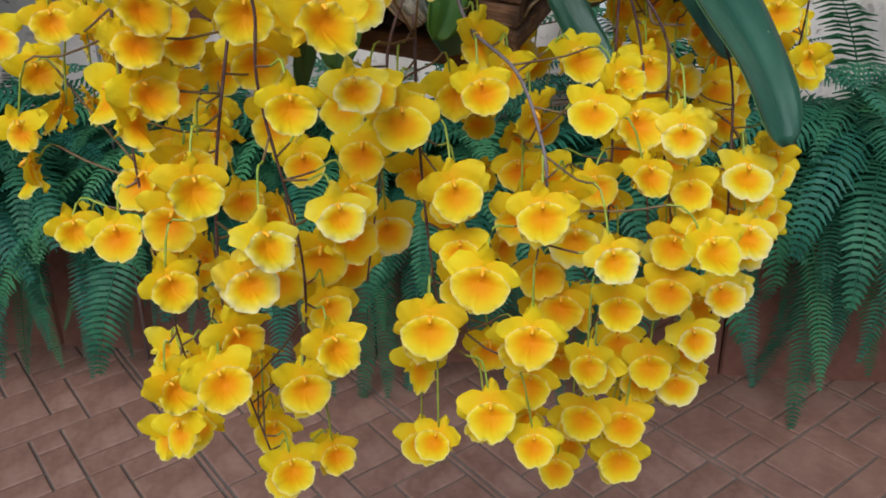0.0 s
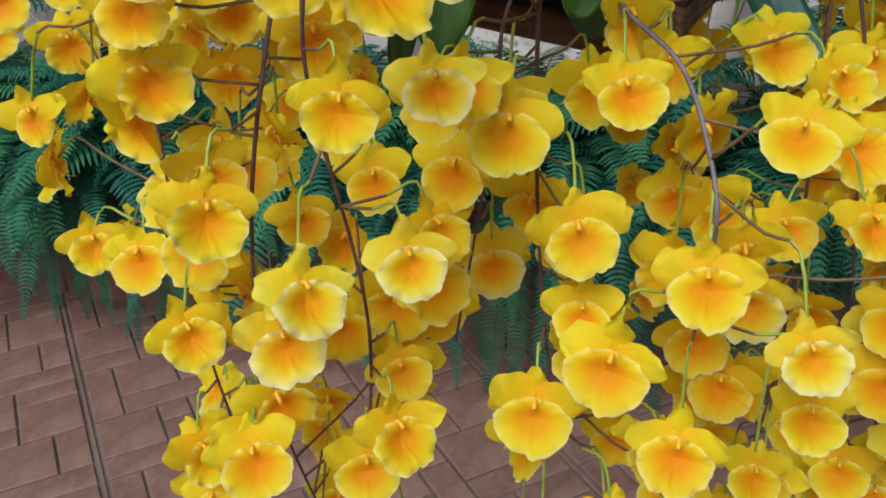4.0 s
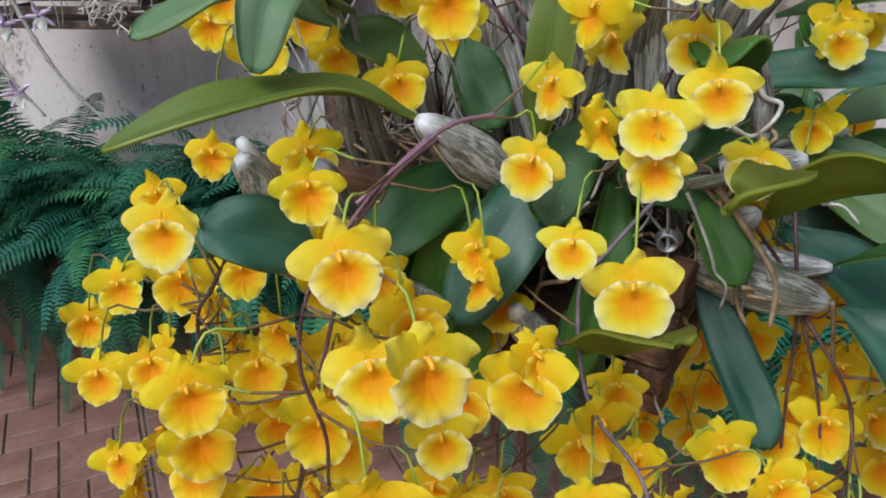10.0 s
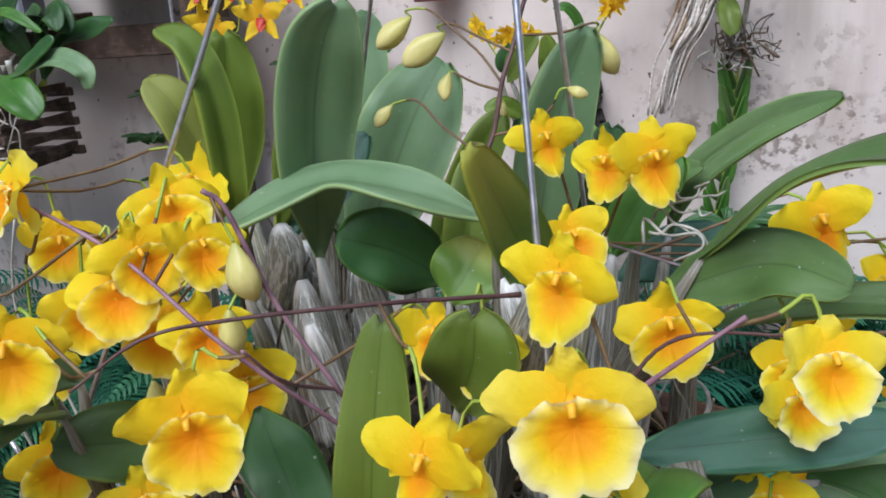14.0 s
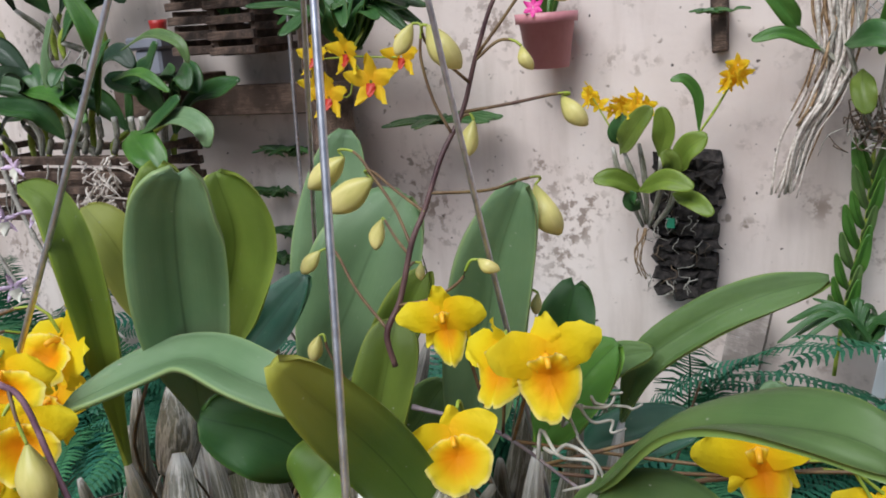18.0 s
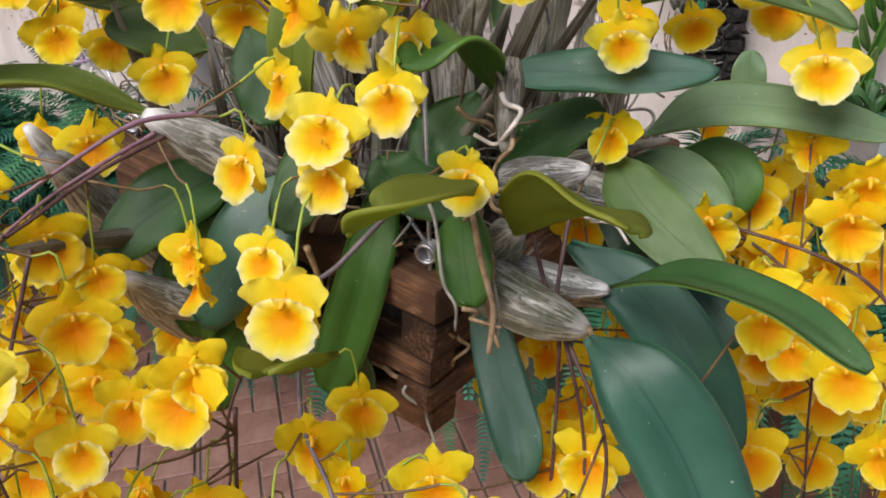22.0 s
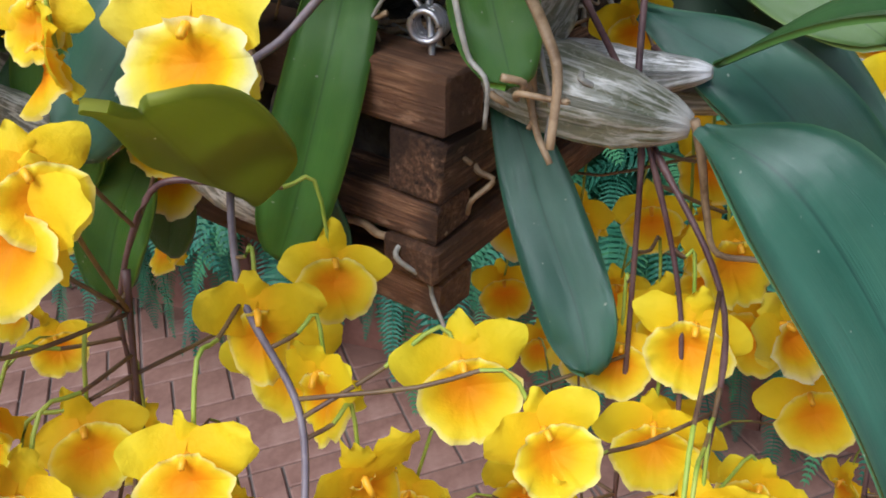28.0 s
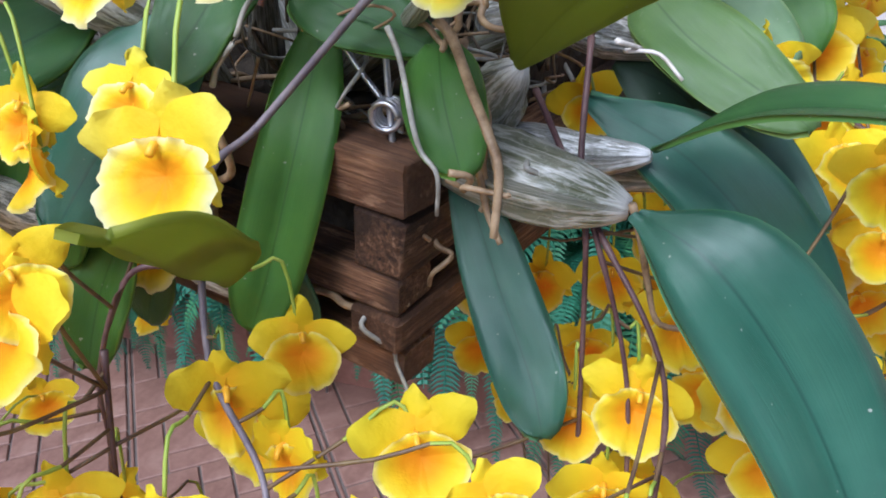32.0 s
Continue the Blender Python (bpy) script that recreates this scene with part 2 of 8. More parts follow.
def bulb_material(name, a, b, c):
    """Green-grey skin under torn, papery sheaths, with pale nerves that run and fork along the bulb."""
    m = Mat(name, 0.30, 0.0, 0.6)
    skin = m.noise(60, 5)
    col = m.ramp(skin, (0.36, a), (0.62, b))
    fibre = m.noise(1.0, 6, m.coords("UV", (1.6, 38.0, 1.0)), 0.7)
    col = m.mix(m.ramp(fibre, (0.46, (0, 0, 0, 1)), (0.60, (0.8, 0.8, 0.8, 1))), col, b)
    nerve = m.noise(1.0, 4, m.coords("UV", (2.2, 15.0, 1.0)), 0.55)
    col = m.mix(m.ramp(nerve, (0.44, (0, 0, 0, 1)), (0.50, (0.62, 0.62, 0.62, 1)), (0.56, (0, 0, 0, 1))), col, c)
    net = m.noise(1.0, 3, m.coords("UV", (9.0, 12.0, 1.0)), 0.6)
    col = m.mix(m.ramp(net, (0.475, (0, 0, 0, 1)), (0.50, (0.22, 0.22, 0.22, 1)), (0.525, (0, 0, 0, 1))), col, c)
    tear = m.noise(1.0, 5, m.coords("UV", (2.2, 10.0, 1.0)), 0.8)
    col = m.mix(m.ramp(tear, (0.62, (0, 0, 0, 1)), (0.66, (0.8, 0.8, 0.8, 1))), col, tuple(0.35 * q for q in a[:3]) + (1,))
    sep = m.t.nodes.new("ShaderNodeSeparateXYZ")
    m.link(m.tc.outputs["UV"], sep.inputs[0])
    col = m.mix(m.ramp(sep.outputs[0], (0.86, (0, 0, 0, 1)), (0.97, (0.8, 0.8, 0.8, 1))), col, c)
    m.color(col)
    return m.bump(nerve, 0.7, 0.002).m


BULB = bulb_material("pseudobulb_papery_grey", (0.085, 0.085, 0.060, 1), (0.27, 0.265, 0.225, 1), (0.84, 0.83, 0.80, 1))
BULB_GREEN = bulb_material("pseudobulb_olive", (0.075, 0.082, 0.036, 1), (0.20, 0.20, 0.14, 1), (0.62, 0.60, 0.54, 1))
BULB_DARK = bulb_material("pseudobulb_old_brown", (0.040, 0.036, 0.024, 1), (0.11, 0.10, 0.070, 1), (0.34, 0.32, 0.27, 1))


def wood_material(name, a, b, c):
    """Weathered slats: long grain, dark wet stains, pale scuffs and fine cracks."""
    m = Mat(name, 0.7, 0.0, 0.35)
    grain = m.noise(1.6, 8, m.coords("Object", (16, 300, 300)), 0.75)
    col = m.ramp(grain, (0.38, a), (0.5, b), (0.63, c))
    stain = m.noise(22, 6)
    col = m.mix(m.ramp(stain, (0.40, (0, 0, 0, 1)), (0.58, (0.92, 0.92, 0.92, 1))), col, (a[0] * 0.45, a[1] * 0.45, a[2] * 0.45, 1))
    scuff = m.noise(1.0, 5, m.coords("Object", (40, 130, 130)), 0.7)
    col = m.mix(m.ramp(scuff, (0.62, (0, 0, 0, 1)), (0.70, (0.6, 0.6, 0.6, 1))), col, (c[0] * 1.1, c[1] * 1.15, c[2] * 1.25, 1))
    crack = m.noise(1.0, 3, m.coords("Object", (10, 420, 420)), 0.6)
    col = m.mix(m.ramp(crack, (0.30, (0.9, 0.9, 0.9, 1)), (0.36, (0, 0, 0, 1))), col, (a[0] * 0.25, a[1] * 0.25, a[2] * 0.25, 1))
    rnd = m.random()
    col = m.mix(m.ramp(rnd, (0.0, (0.0, 0.0, 0.0, 1)), (1.0, (0.35, 0.35, 0.35, 1))), col, b)
    m.color(col)
    return m.bump(grain, 0.9, 0.003).m


WOOD = wood_material("basket_wood", (0.055, 0.028, 0.018, 1), (0.22, 0.105, 0.052, 1), (0.50, 0.28, 0.15, 1))
WOOD_PALE = wood_material("plank_wood", (0.30, 0.25, 0.22, 1), (0.42, 0.36, 0.32, 1), (0.55, 0.49, 0.44, 1))
WOOD_OLD = wood_material("rack_wood", (0.055, 0.036, 0.026, 1), (0.16, 0.105, 0.075, 1), (0.28, 0.20, 0.15, 1))


def metal_material():
    m = Mat("galvanised_wire", 0.42, 1.0)
    n = m.noise(200, 3)
    m.color(m.ramp(n, (0.3, (0.46, 0.46, 0.50, 1)), (0.7, (0.74, 0.74, 0.79, 1))))
    return m.m


WIRE = metal_material()


def brick_material(name, a, b, c):
    m = Mat(name, 0.62, 0.0, 0.35)
    n = m.noise(7, 6)
    f = m.noise(55, 5)
    col = m.ramp(n, (0.36, a), (0.50, b), (0.64, c))
    rnd = m.random()
    col = m.mix(m.ramp(rnd, (0.0, (0, 0, 0, 1)), (1.0, (0.55, 0.55, 0.55, 1))), col, b)
    col = m.mix(0.25, col, m.ramp(f, (0.3, a), (0.7, c)))
    m.color(col)
    m.roughness(n, 0.42, 0.75)
    return m.bump(f, 0.25, 0.002).m


PAVER = brick_material("terracotta_paver", (0.150, 0.074, 0.052, 1), (0.222, 0.118, 0.088, 1), (0.300, 0.178, 0.136, 1))
PLANTER = brick_material("terracotta_planter", (0.15, 0.060, 0.040, 1), (0.22, 0.095, 0.066, 1), (0.28, 0.135, 0.10, 1))
GROUT = brick_material("grout_grey_brown", (0.085, 0.066, 0.056, 1), (0.135, 0.107, 0.092, 1), (0.20, 0.165, 0.145, 1))


def plaster_material():
    m = Mat("old_plaster", 0.88, 0.0, 0.2)
    n = m.noise(2.2, 7)
    f = m.noise(22, 6)
    col = m.ramp(n, (0.28, (0.55, 0.46, 0.42, 1)), (0.5, (0.66, 0.58, 0.53, 1)), (0.72, (0.74, 0.67, 0.62, 1)))
    streak = m.noise(1.0, 5, m.coords("Object", (9.0, 9.0, 1.3)))
    col = m.mix(m.ramp(streak, (0.50, (0, 0, 0, 1)), (0.72, (0.55, 0.55, 0.55, 1))), col, (0.36, 0.29, 0.24, 1))
    patch = m.ramp(m.noise(5.5, 3), (0.52, (0, 0, 0, 1)), (0.66, (1, 1, 1, 1)))
    flake = m.ramp(m.noise(48, 6), (0.50, (0, 0, 0, 1)), (0.58, (0.75, 0.75, 0.75, 1)))
    col = m.mix(patch, col, m.mix(flake, col, (0.17, 0.12, 0.09, 1)))
    pits = m.noise(60, 1)
    col = m.mix(m.ramp(pits, (0.735, (0, 0, 0, 1)), (0.765, (0.9, 0.9, 0.9, 1))), col, (0.06, 0.05, 0.045, 1))
    spots = m.noise(34, 2)
    col = m.mix(m.ramp(spots, (0.68, (0, 0, 0, 1)), (0.74, (0.8, 0.8, 0.8, 1))), col, (0.20, 0.16, 0.13, 1))
    m.color(col)
    return m.bump(f, 0.35, 0.004).m


PLASTER = plaster_material()

# ---- building blocks ----
def mesh(name, verts, faces, mats, uvs=None, smooth=True, slots=None):
    me = bpy.data.meshes.new(name)
    me.from_pydata([tuple(v) for v in verts], [], faces)
    for m in (mats if isinstance(mats, (list, tuple)) else [mats]):
        me.materials.append(m)
    if slots is not None:
        me.polygons.foreach_set("material_index", slots)
    if smooth:
        me.polygons.foreach_set("use_smooth", [True] * len(faces))
    if uvs is not None:
        layer = me.uv_layers.new(name="UVMap")
        flat = np.empty((len(me.loops), 2), dtype=np.float32)
        idx = np.empty(len(me.loops), dtype=np.int32)
        me.loops.foreach_get("vertex_index", idx)
        flat[:] = np.asarray(uvs, dtype=np.float32)[idx]
        layer.data.foreach_set("uv", flat.ravel())
    me.update()
    return me


def put(name, me, parent=None, m=None, label=""):
    ob = new(name, me)
    if parent is not None:
        ob.parent = parent
    if m is not None:
        ob.matrix_basis = m
    if label:
        ob["label"] = label
    return ob


def part(name, bm, material, parent, label=""):
    me = bpy.data.meshes.new(name)
    bm.to_mesh(me)
    bm.free()
    me.materials.append(material)
    return put(name, me, parent, None, label)


def thing(name, label, category, group="", place=(0, 0, 0)):
    ob = new(name)
    ob.empty_display_size = 0.02
    ob.location = place
    return tagged(ob, label, category, group)


def spline(points, n):
    """A smooth curve of n + 1 points through the given ones."""
    p = [Vector(q) for q in points]
    if len(p) == 2:
        return [p[0].lerp(p[1], i / n) for i in range(n + 1)]
    ext = [p[0] * 2 - p[1]] + p + [p[-1] * 2 - p[-2]]
    out = []
    for i in range(n + 1):
        s = i / n * (len(p) - 1)
        k = min(int(s), len(p) - 2)
        u = s - k
        a, b, c, d = ext[k:k + 4]
        out.append(0.5 * ((2 * b) + (c - a) * u + (2 * a - 5 * b + 4 * c - d) * u * u + (3 * b - a - 3 * c + d) * u ** 3))
    return out


def tube_data(points, radius, sides=6, base=0):
    """Vertices, faces and UVs of a closed tube; radius is a number or a function of 0..1."""
    n = len(points)
    verts, faces, uvs = [], [], []
    ref = Vector((0.3, 0.2, 1)).normalized()
    for i, p in enumerate(points):
        tan = (points[min(i + 1, n - 1)] - points[max(i - 1, 0)]).normalized()
        if abs(tan.dot(ref)) > 0.95:
            ref = Vector((1, 0.1, 0))
        u = tan.cross(ref).normalized()
        w = tan.cross(u)
        r = radius(i / (n - 1)) if callable(radius) else radius
        for k in range(sides):
            a = 2 * math.pi * k / sides
            verts.append(p + (u * math.cos(a) + w * math.sin(a)) * r)
            uvs.append((i / (n - 1), k / sides))
    for i in range(n - 1):
        for k in range(sides):
            a, b = base + i * sides + k, base + i * sides + (k + 1) % sides
            faces.append((a, b, b + sides, a + sides))
    faces.append(tuple(base + k for k in reversed(range(sides))))
    faces.append(tuple(base + (n - 1) * sides + k for k in range(sides)))
    return verts, faces, uvs


def tube(name, points, radius, material, parent, sides=6, n=None, label="", wiggle=0.0, seed=0):
    pts = spline(points, n or max(6, 5 * (len(points) - 1)))
    if wiggle:
        rnd = random.Random(seed)
        pts = spline([pts[0]] + [p + Vector([rnd.gauss(0, wiggle) for _ in range(3)]) for p in pts[2::3]], len(pts) + 6)
    v, f, u = tube_data(pts, radius, sides)
    return put(name, mesh(name, v, f, material, u), parent, None, label)


def box_data(cx, cy, cz, sx, sy, sz, bevel, base=0):
    """A block with chamfered edges (24 vertices)."""
    v, idx = [], {}
    for ax in range(3):
        for x in (-1, 1):
            for y in (-1, 1):
                for z in (-1, 1):
                    h = [sx / 2 - bevel, sy / 2 - bevel, sz / 2 - bevel]
                    h[ax] += bevel
                    idx[ax, x, y, z] = base + len(v)
                    v.append((cx + x * h[0], cy + y * h[1], cz + z * h[2]))
    f = []
    for s in (-1, 1):
        f.append([idx[0, s, a, b] for a, b in ((-1, -1), (1, -1), (1, 1), (-1, 1))][::s])
        f.append([idx[1, a, s, b] for a, b in ((-1, -1), (1, -1), (1, 1), (-1, 1))][::-s])
        f.append([idx[2, a, b, s] for a, b in ((-1, -1), (1, -1), (1, 1), (-1, 1))][::s])
    for a in (-1, 1):
        for b in (-1, 1):
            f.append((idx[0, a, b, -1], idx[0, a, b, 1], idx[1, a, b, 1], idx[1, a, b, -1]))
            f.append((idx[0, a, -1, b], idx[0, a, 1, b], idx[2, a, 1, b], idx[2, a, -1, b]))
            f.append((idx[1, -1, a, b], idx[1, 1, a, b], idx[2, 1, a, b], idx[2, -1, a, b]))
    for x in (-1, 1):
        for y in (-1, 1):
            for z in (-1, 1):
                f.append((idx[0, x, y, z], idx[1, x, y, z], idx[2, x, y, z]))
    return v, [tuple(q) for q in f]


def block(name, size, material, parent, m, bevel=0.002, label="", jitter=0.0, seed=0):
    v, f = box_data(0, 0, 0, *size, bevel)
    if jitter:
        rnd = random.Random(seed)
        v = [tuple(c + rnd.uniform(-jitter, jitter) for c in q) for q in v]
    me = mesh(name, v, f, material, smooth=False)
    bm = bmesh.new()
    bm.from_mesh(me)
    bmesh.ops.recalc_face_normals(bm, faces=bm.faces)
    bm.to_mesh(me)
    bm.free()
    return put(name, me, parent, m, label)


# ---- flowers: petal whorl, lip and column, in units of the flower's width; the face looks to -y ----
def sheet(nu, nv, fn):
    """A grid of (nu+1) x (nv+1) points fn(u, v) -> (point, uv), u and v in 0..1."""
    v, uv, f = [], [], []
    for i in range(nu + 1):
        for j in range(nv + 1):
            p, t = fn(i / nu, j / nv)
            v.append(p)
            uv.append(t)
    for i in range(nu):
        for j in range(nv):
            a = i * (nv + 1) + j
            f.append((a, a + 1, a + nv + 2, a + nv + 1))
    return v, f, uv


def petal_sheet(angle, length, width, back, curl, seed, pointed=0.6, twist=0.0, blunt=0.55):
    rnd = random.Random(seed)
    ph, ph2 = rnd.uniform(0, 6), rnd.uniform(0, 6)
    ruf = rnd.uniform(0.6, 1.3)
    ca, sa = math.cos(angle), math.sin(angle)

    def fn(u, v):
        s = 2 * v - 1
        w = width * (0.12 + 0.88 * math.sin(math.pi * (0.10 + 0.77 * u) ** pointed) ** blunt)
        w *= 1 + 0.03 * math.sin(7 * u + (3 if s > 0 else 0) + ph2)
        r = 0.03 + u * length - 0.24 * length * s * s * u ** 1.5 + 0.008 * math.sin(5 * s + ph2) * u
        x, z = r, s * w * 0.5
        y = back - curl * u * u + 0.05 * s * s * (0.4 + u) + 0.022 * math.sin(7 * u + 3 * s + ph) * u + twist * s * u
        y += ruf * 0.030 * max(abs(s) ** 2, u ** 4) * math.sin(13 * u + 5 * s + ph2) * (0.2 + u)
        return (x * ca - z * sa, y, x * sa + z * ca), (u, v)
    return sheet(9, 8, fn)


def lip_sheet(seed, cup=0.0, fold=0.0):
    """The broad lip: a funnel-like blade below the column with a ruffled, notched rim; fold closes its two halves."""
    rnd = random.Random(seed)
    ph = [rnd.uniform(0, 6.28) for _ in range(5)]
    amp = rnd.uniform(0.8, 1.35)
    notch = rnd.uniform(-0.25, 0.25)
    wide = rnd.uniform(0.94, 1.06)
    lean = rnd.uniform(-0.05, 0.05)

    def fn(u, v):
        a = 2 * math.pi * v
        c, s = math.cos(a), math.sin(a)
        rim = 0.415 - 0.005 * max(0, -s) - 0.185 * max(0, s) ** 0.9
        if s < 0:
            rim *= 1 - 0.12 * math.exp(-((c - notch) / 0.09) ** 2) * min(1, -2 * s)
        rim *= 1 + (0.016 * math.sin(11 * a + ph[0]) + 0.008 * math.sin(19 * a + ph[3])) * amp + 0.025 * math.sin(4 * a + ph[1])
        r = u ** 0.92 * rim
        x, z = r * c * wide, r * s - 0.17
        flare = 0.5 - 0.5 * s
        y = 0.05 - (0.10 + 0.17 * flare) * u ** 1.25 + (0.04 + 0.07 * flare) * u ** 4.0
        y += u ** 6 * (0.026 * math.sin(7 * a + ph[2]) + 0.018 * math.sin(13 * a + ph[0]) + 0.012 * math.sin(23 * a + ph[4])) * amp
        y += 0.022 * u * math.sin(2 * a + ph[4]) + lean * x
        y -= cup * u * u * 0.5
        y += fold * abs(x) ** 1.5 * 1.1
        x *= 1 - 0.45 * fold
        return (x, y, z), (u * 0.94 + 0.03, v)
    return sheet(10, 56, fn)


def join(parts):
    v, f, u, s = [], [], [], []
    for k, (pv, pf, pu) in enumerate(parts):
        b = len(v)
        v += list(pv)
        u += list(pu)
        f += [tuple(i + b for i in q) for q in pf]
        s += [k] * len(pf)
    return v, f, u, s


def whorl_mesh(seed, pale, narrow=0.0):
    rnd = random.Random(seed * 7 + 1)
    j = lambda a: rnd.uniform(-a, a)
    up = rnd.uniform(-6, 16)
    sheets = [petal_sheet(radians(up + j(9)), 0.52 + j(0.03), 0.43 + j(0.04), 0.03, 0.07 + j(0.14), seed + 1, 0.85, j(0.12), 0.34),
              petal_sheet(radians(180 - up + j(9)), 0.52 + j(0.03), 0.43 + j(0.04), 0.03, 0.07 + j(0.14), seed + 2, 0.85, j(0.12), 0.34),
              petal_sheet(radians(90 + j(10)), 0.38 + j(0.03), 0.29, 0.05, 0.02 + j(0.18), seed + 3, 0.75, j(0.10), 0.55),
              petal_sheet(radians(-46 + j(12)), 0.42, 0.25, 0.10, -0.06 + j(0.08), seed + 4, 0.8, j(0.1), 0.7),
              petal_sheet(radians(-134 + j(12)), 0.42, 0.25, 0.10, -0.06 + j(0.08), seed + 5, 0.8, j(0.1), 0.7)]
    col_pts = spline([(0, 0.08, 0.02), (0, -0.03, 0.03), (0, -0.10, -0.05)], 4)
    cv, cf, cu = tube_data(col_pts, lambda s: 0.036 - 0.008 * s, 6)
    spur_pts = spline([(0, 0.06, -0.05), (0, 0.13, -0.08), (0, 0.19, -0.03)], 4)
    sv, sf, su = tube_data(spur_pts, lambda s: 0.05 - 0.034 * s, 6)
    v, f, u, s = join(sheets + [(cv, cf, cu), (sv, sf, su)])
    return mesh("petals", v, f, [PETAL_PALE if pale else PETAL, COLUMN], u, True, [1 if k == 5 else 0 for k in s])


def lip_mesh(seed, pale, cup, fold):
    v, f, u = lip_sheet(seed, cup, fold)
    return mesh("lip", v, f, LIP_PALE if pale else LIP, u)


WHORLS = {p: [whorl_mesh(11 + 9 * i, p) for i in range(9)] for p in (False, True)}
LIPS = {p: [lip_mesh(31 + i, p, (i % 3) * 0.06, 0.12 * (i % 2)) for i in range(9)] for p in (False, True)}
FOLDED = {p: [lip_mesh(51 + i, p, 0.05, 0.55 + 0.15 * i) for i in range(4)] for p in (False, True)}


def flower(parent, x, y, z, size, yaw, pitch, roll=0.0, pale=False, folded=False, rnd=random):
    """One bloom at (x, y, z). yaw: degrees to which the face turns (0: towards -y, positive: towards +x); pitch: how far it nods down."""
    m = Matrix.Translation((x, y, z)) @ Euler((0, 0, radians(yaw))).to_matrix().to_4x4() \
        @ Euler((radians(pitch), 0, 0)).to_matrix().to_4x4() @ Euler((0, radians(roll), 0)).to_matrix().to_4x4() @ Matrix.Scale(size, 4) @ Matrix.Translation((0, 0.10, 0.27))
    ob = put("flower", rnd.choice(WHORLS[pale]), parent, m)
    put("lip", rnd.choice((FOLDED if folded else LIPS)[pale]), ob)
    return ob


# ---- leaves, canes, roots ----
def leaf(parent, material, width, points, face=(0, -1, 0.4), fold=0.25, blunt=0.5, label="", notch=0.0, name="leaf"):
    """A leathery leaf along its midrib, from stalk to tip; face: the way its upper side looks; fold: depth of the keel."""
    n, k = 26, 8
    pts = spline(points, n)
    face = Vector(face).normalized()
    phase = 400 * (points[0][0] + points[-1][-1])
    top, uv = [], []
    for i, p in enumerate(pts):
        u = i / n
        tan = (pts[min(i + 1, n)] - pts[max(i - 1, 0)]).normalized()
        side = tan.cross(face)
        side = side.normalized() if side.length > 0.05 else Vector((1, 0, 0))
        nor = side.cross(tan).normalized()
        w = width * 0.5 * (0.16 + 0.84 * math.sin(math.pi * min(1, (0.06 + 0.94 * u)) ** 1.12) ** blunt if u < 0.985 else 0.16) * min(1.0, 0.22 + 0.78 * math.sin(min(1.0, u / 0.30) * math.pi / 2))
        for j in range(k + 1):
            s = 2 * j / k - 1
            tipcut = notch * (1 - abs(s)) * width * max(0, (u - 0.8) / 0.2)
            wave = width * (0.02 * math.sin(9 * u + 4 * s) + 0.05 * s * s * math.sin(11 * u + phase + (2.1 if s > 0 else 0)))
            top.append(p + side * (s * w) + nor * (fold * abs(s) * w + 0.07 * w * math.sin(math.pi * min(1, abs(s))) + wave) - tan * tipcut)
            uv.append((u, s))
    m = k + 1
    thick = 0.0009
    nors = []
    for i in range(n + 1):
        for j in range(m):
            a, b = top[min(i + 1, n) * m + j], top[max(i - 1, 0) * m + j]
            c, d = top[i * m + min(j + 1, k)], top[i * m + max(j - 1, 0)]
            nors.append((a - b).cross(c - d).normalized())
    verts = [p + q * thick for p, q in zip(top, nors)] + [p - q * thick for p, q in zip(top, nors)]
    tot = len(top)
    faces = []
    for i in range(n):
        for j in range(k):
            a = i * m + j
            faces.append((a, a + 1, a + m + 1, a + m))
            faces.append((tot + a, tot + a + m, tot + a + m + 1, tot + a + 1))
        for a, b in ((i * m, (i + 1) * m), (i * m + k, (i + 1) * m + k)):
            faces.append((a, b, tot + b, tot + a))
    for j in range(k):
        faces.append((j, j + 1, tot + j + 1, tot + j))
        faces.append((n * m + j, n * m + j + 1, tot + n * m + j + 1, tot + n * m + j))
    return put(name, mesh(name, verts, faces, material, uv + uv), parent, None, label)


def bulb(parent, points, radius, material, label="", ridges=7, seed=0):
    """A spindle-shaped, ridged pseudobulb wrapped in papery fibre."""
    rnd = random.Random(seed)
    n, sides = 18, 28
    pts = spline(points, n)
    verts, faces, uvs = [], [], []
    ref = Vector((0.2, 0.1, 1)) if abs((pts[-1] - pts[0]).normalized().z) < 0.9 else Vector((1, 0.2, 0))
    ph = rnd.uniform(0, 6)
    for i, p in enumerate(pts):
        u = i / n
        tan = (pts[min(i + 1, n)] - pts[max(i - 1, 0)]).normalized()
        a1 = tan.cross(ref).normalized()
        a2 = tan.cross(a1)
        r = radius * (0.28 + 0.72 * math.sin(math.pi * (0.20 + 0.76 * u) ** 0.88)) * (1.0 if u < 0.92 else 1.0 - 4 * (u - 0.92))
        ring = 1 + 0.06 * math.exp(-((u - 0.35) / 0.02) ** 2) + 0.07 * math.exp(-((u - 0.68) / 0.02) ** 2)
        for q in range(sides):
            a = 2 * math.pi * q / sides
            rr = r * ring * (1 + 0.06 * math.cos(ridges * a + ph) + 0.035 * math.sin(3 * a + 7 * u + ph))
            verts.append(p + (a1 * math.cos(a) + a2 * math.sin(a)) * rr)
            uvs.append((u, q / sides))
    for i in range(n):
        for q in range(sides):
            a, b = i * sides + q, i * sides + (q + 1) % sides
            faces.append((a, b, b + sides, a + sides))
    faces.append(tuple(reversed(range(sides))))
    faces.append(tuple(n * sides + q for q in range(sides)))
    return put("pseudobulb", mesh("pseudobulb", verts, faces, material, uvs), parent, None, label)


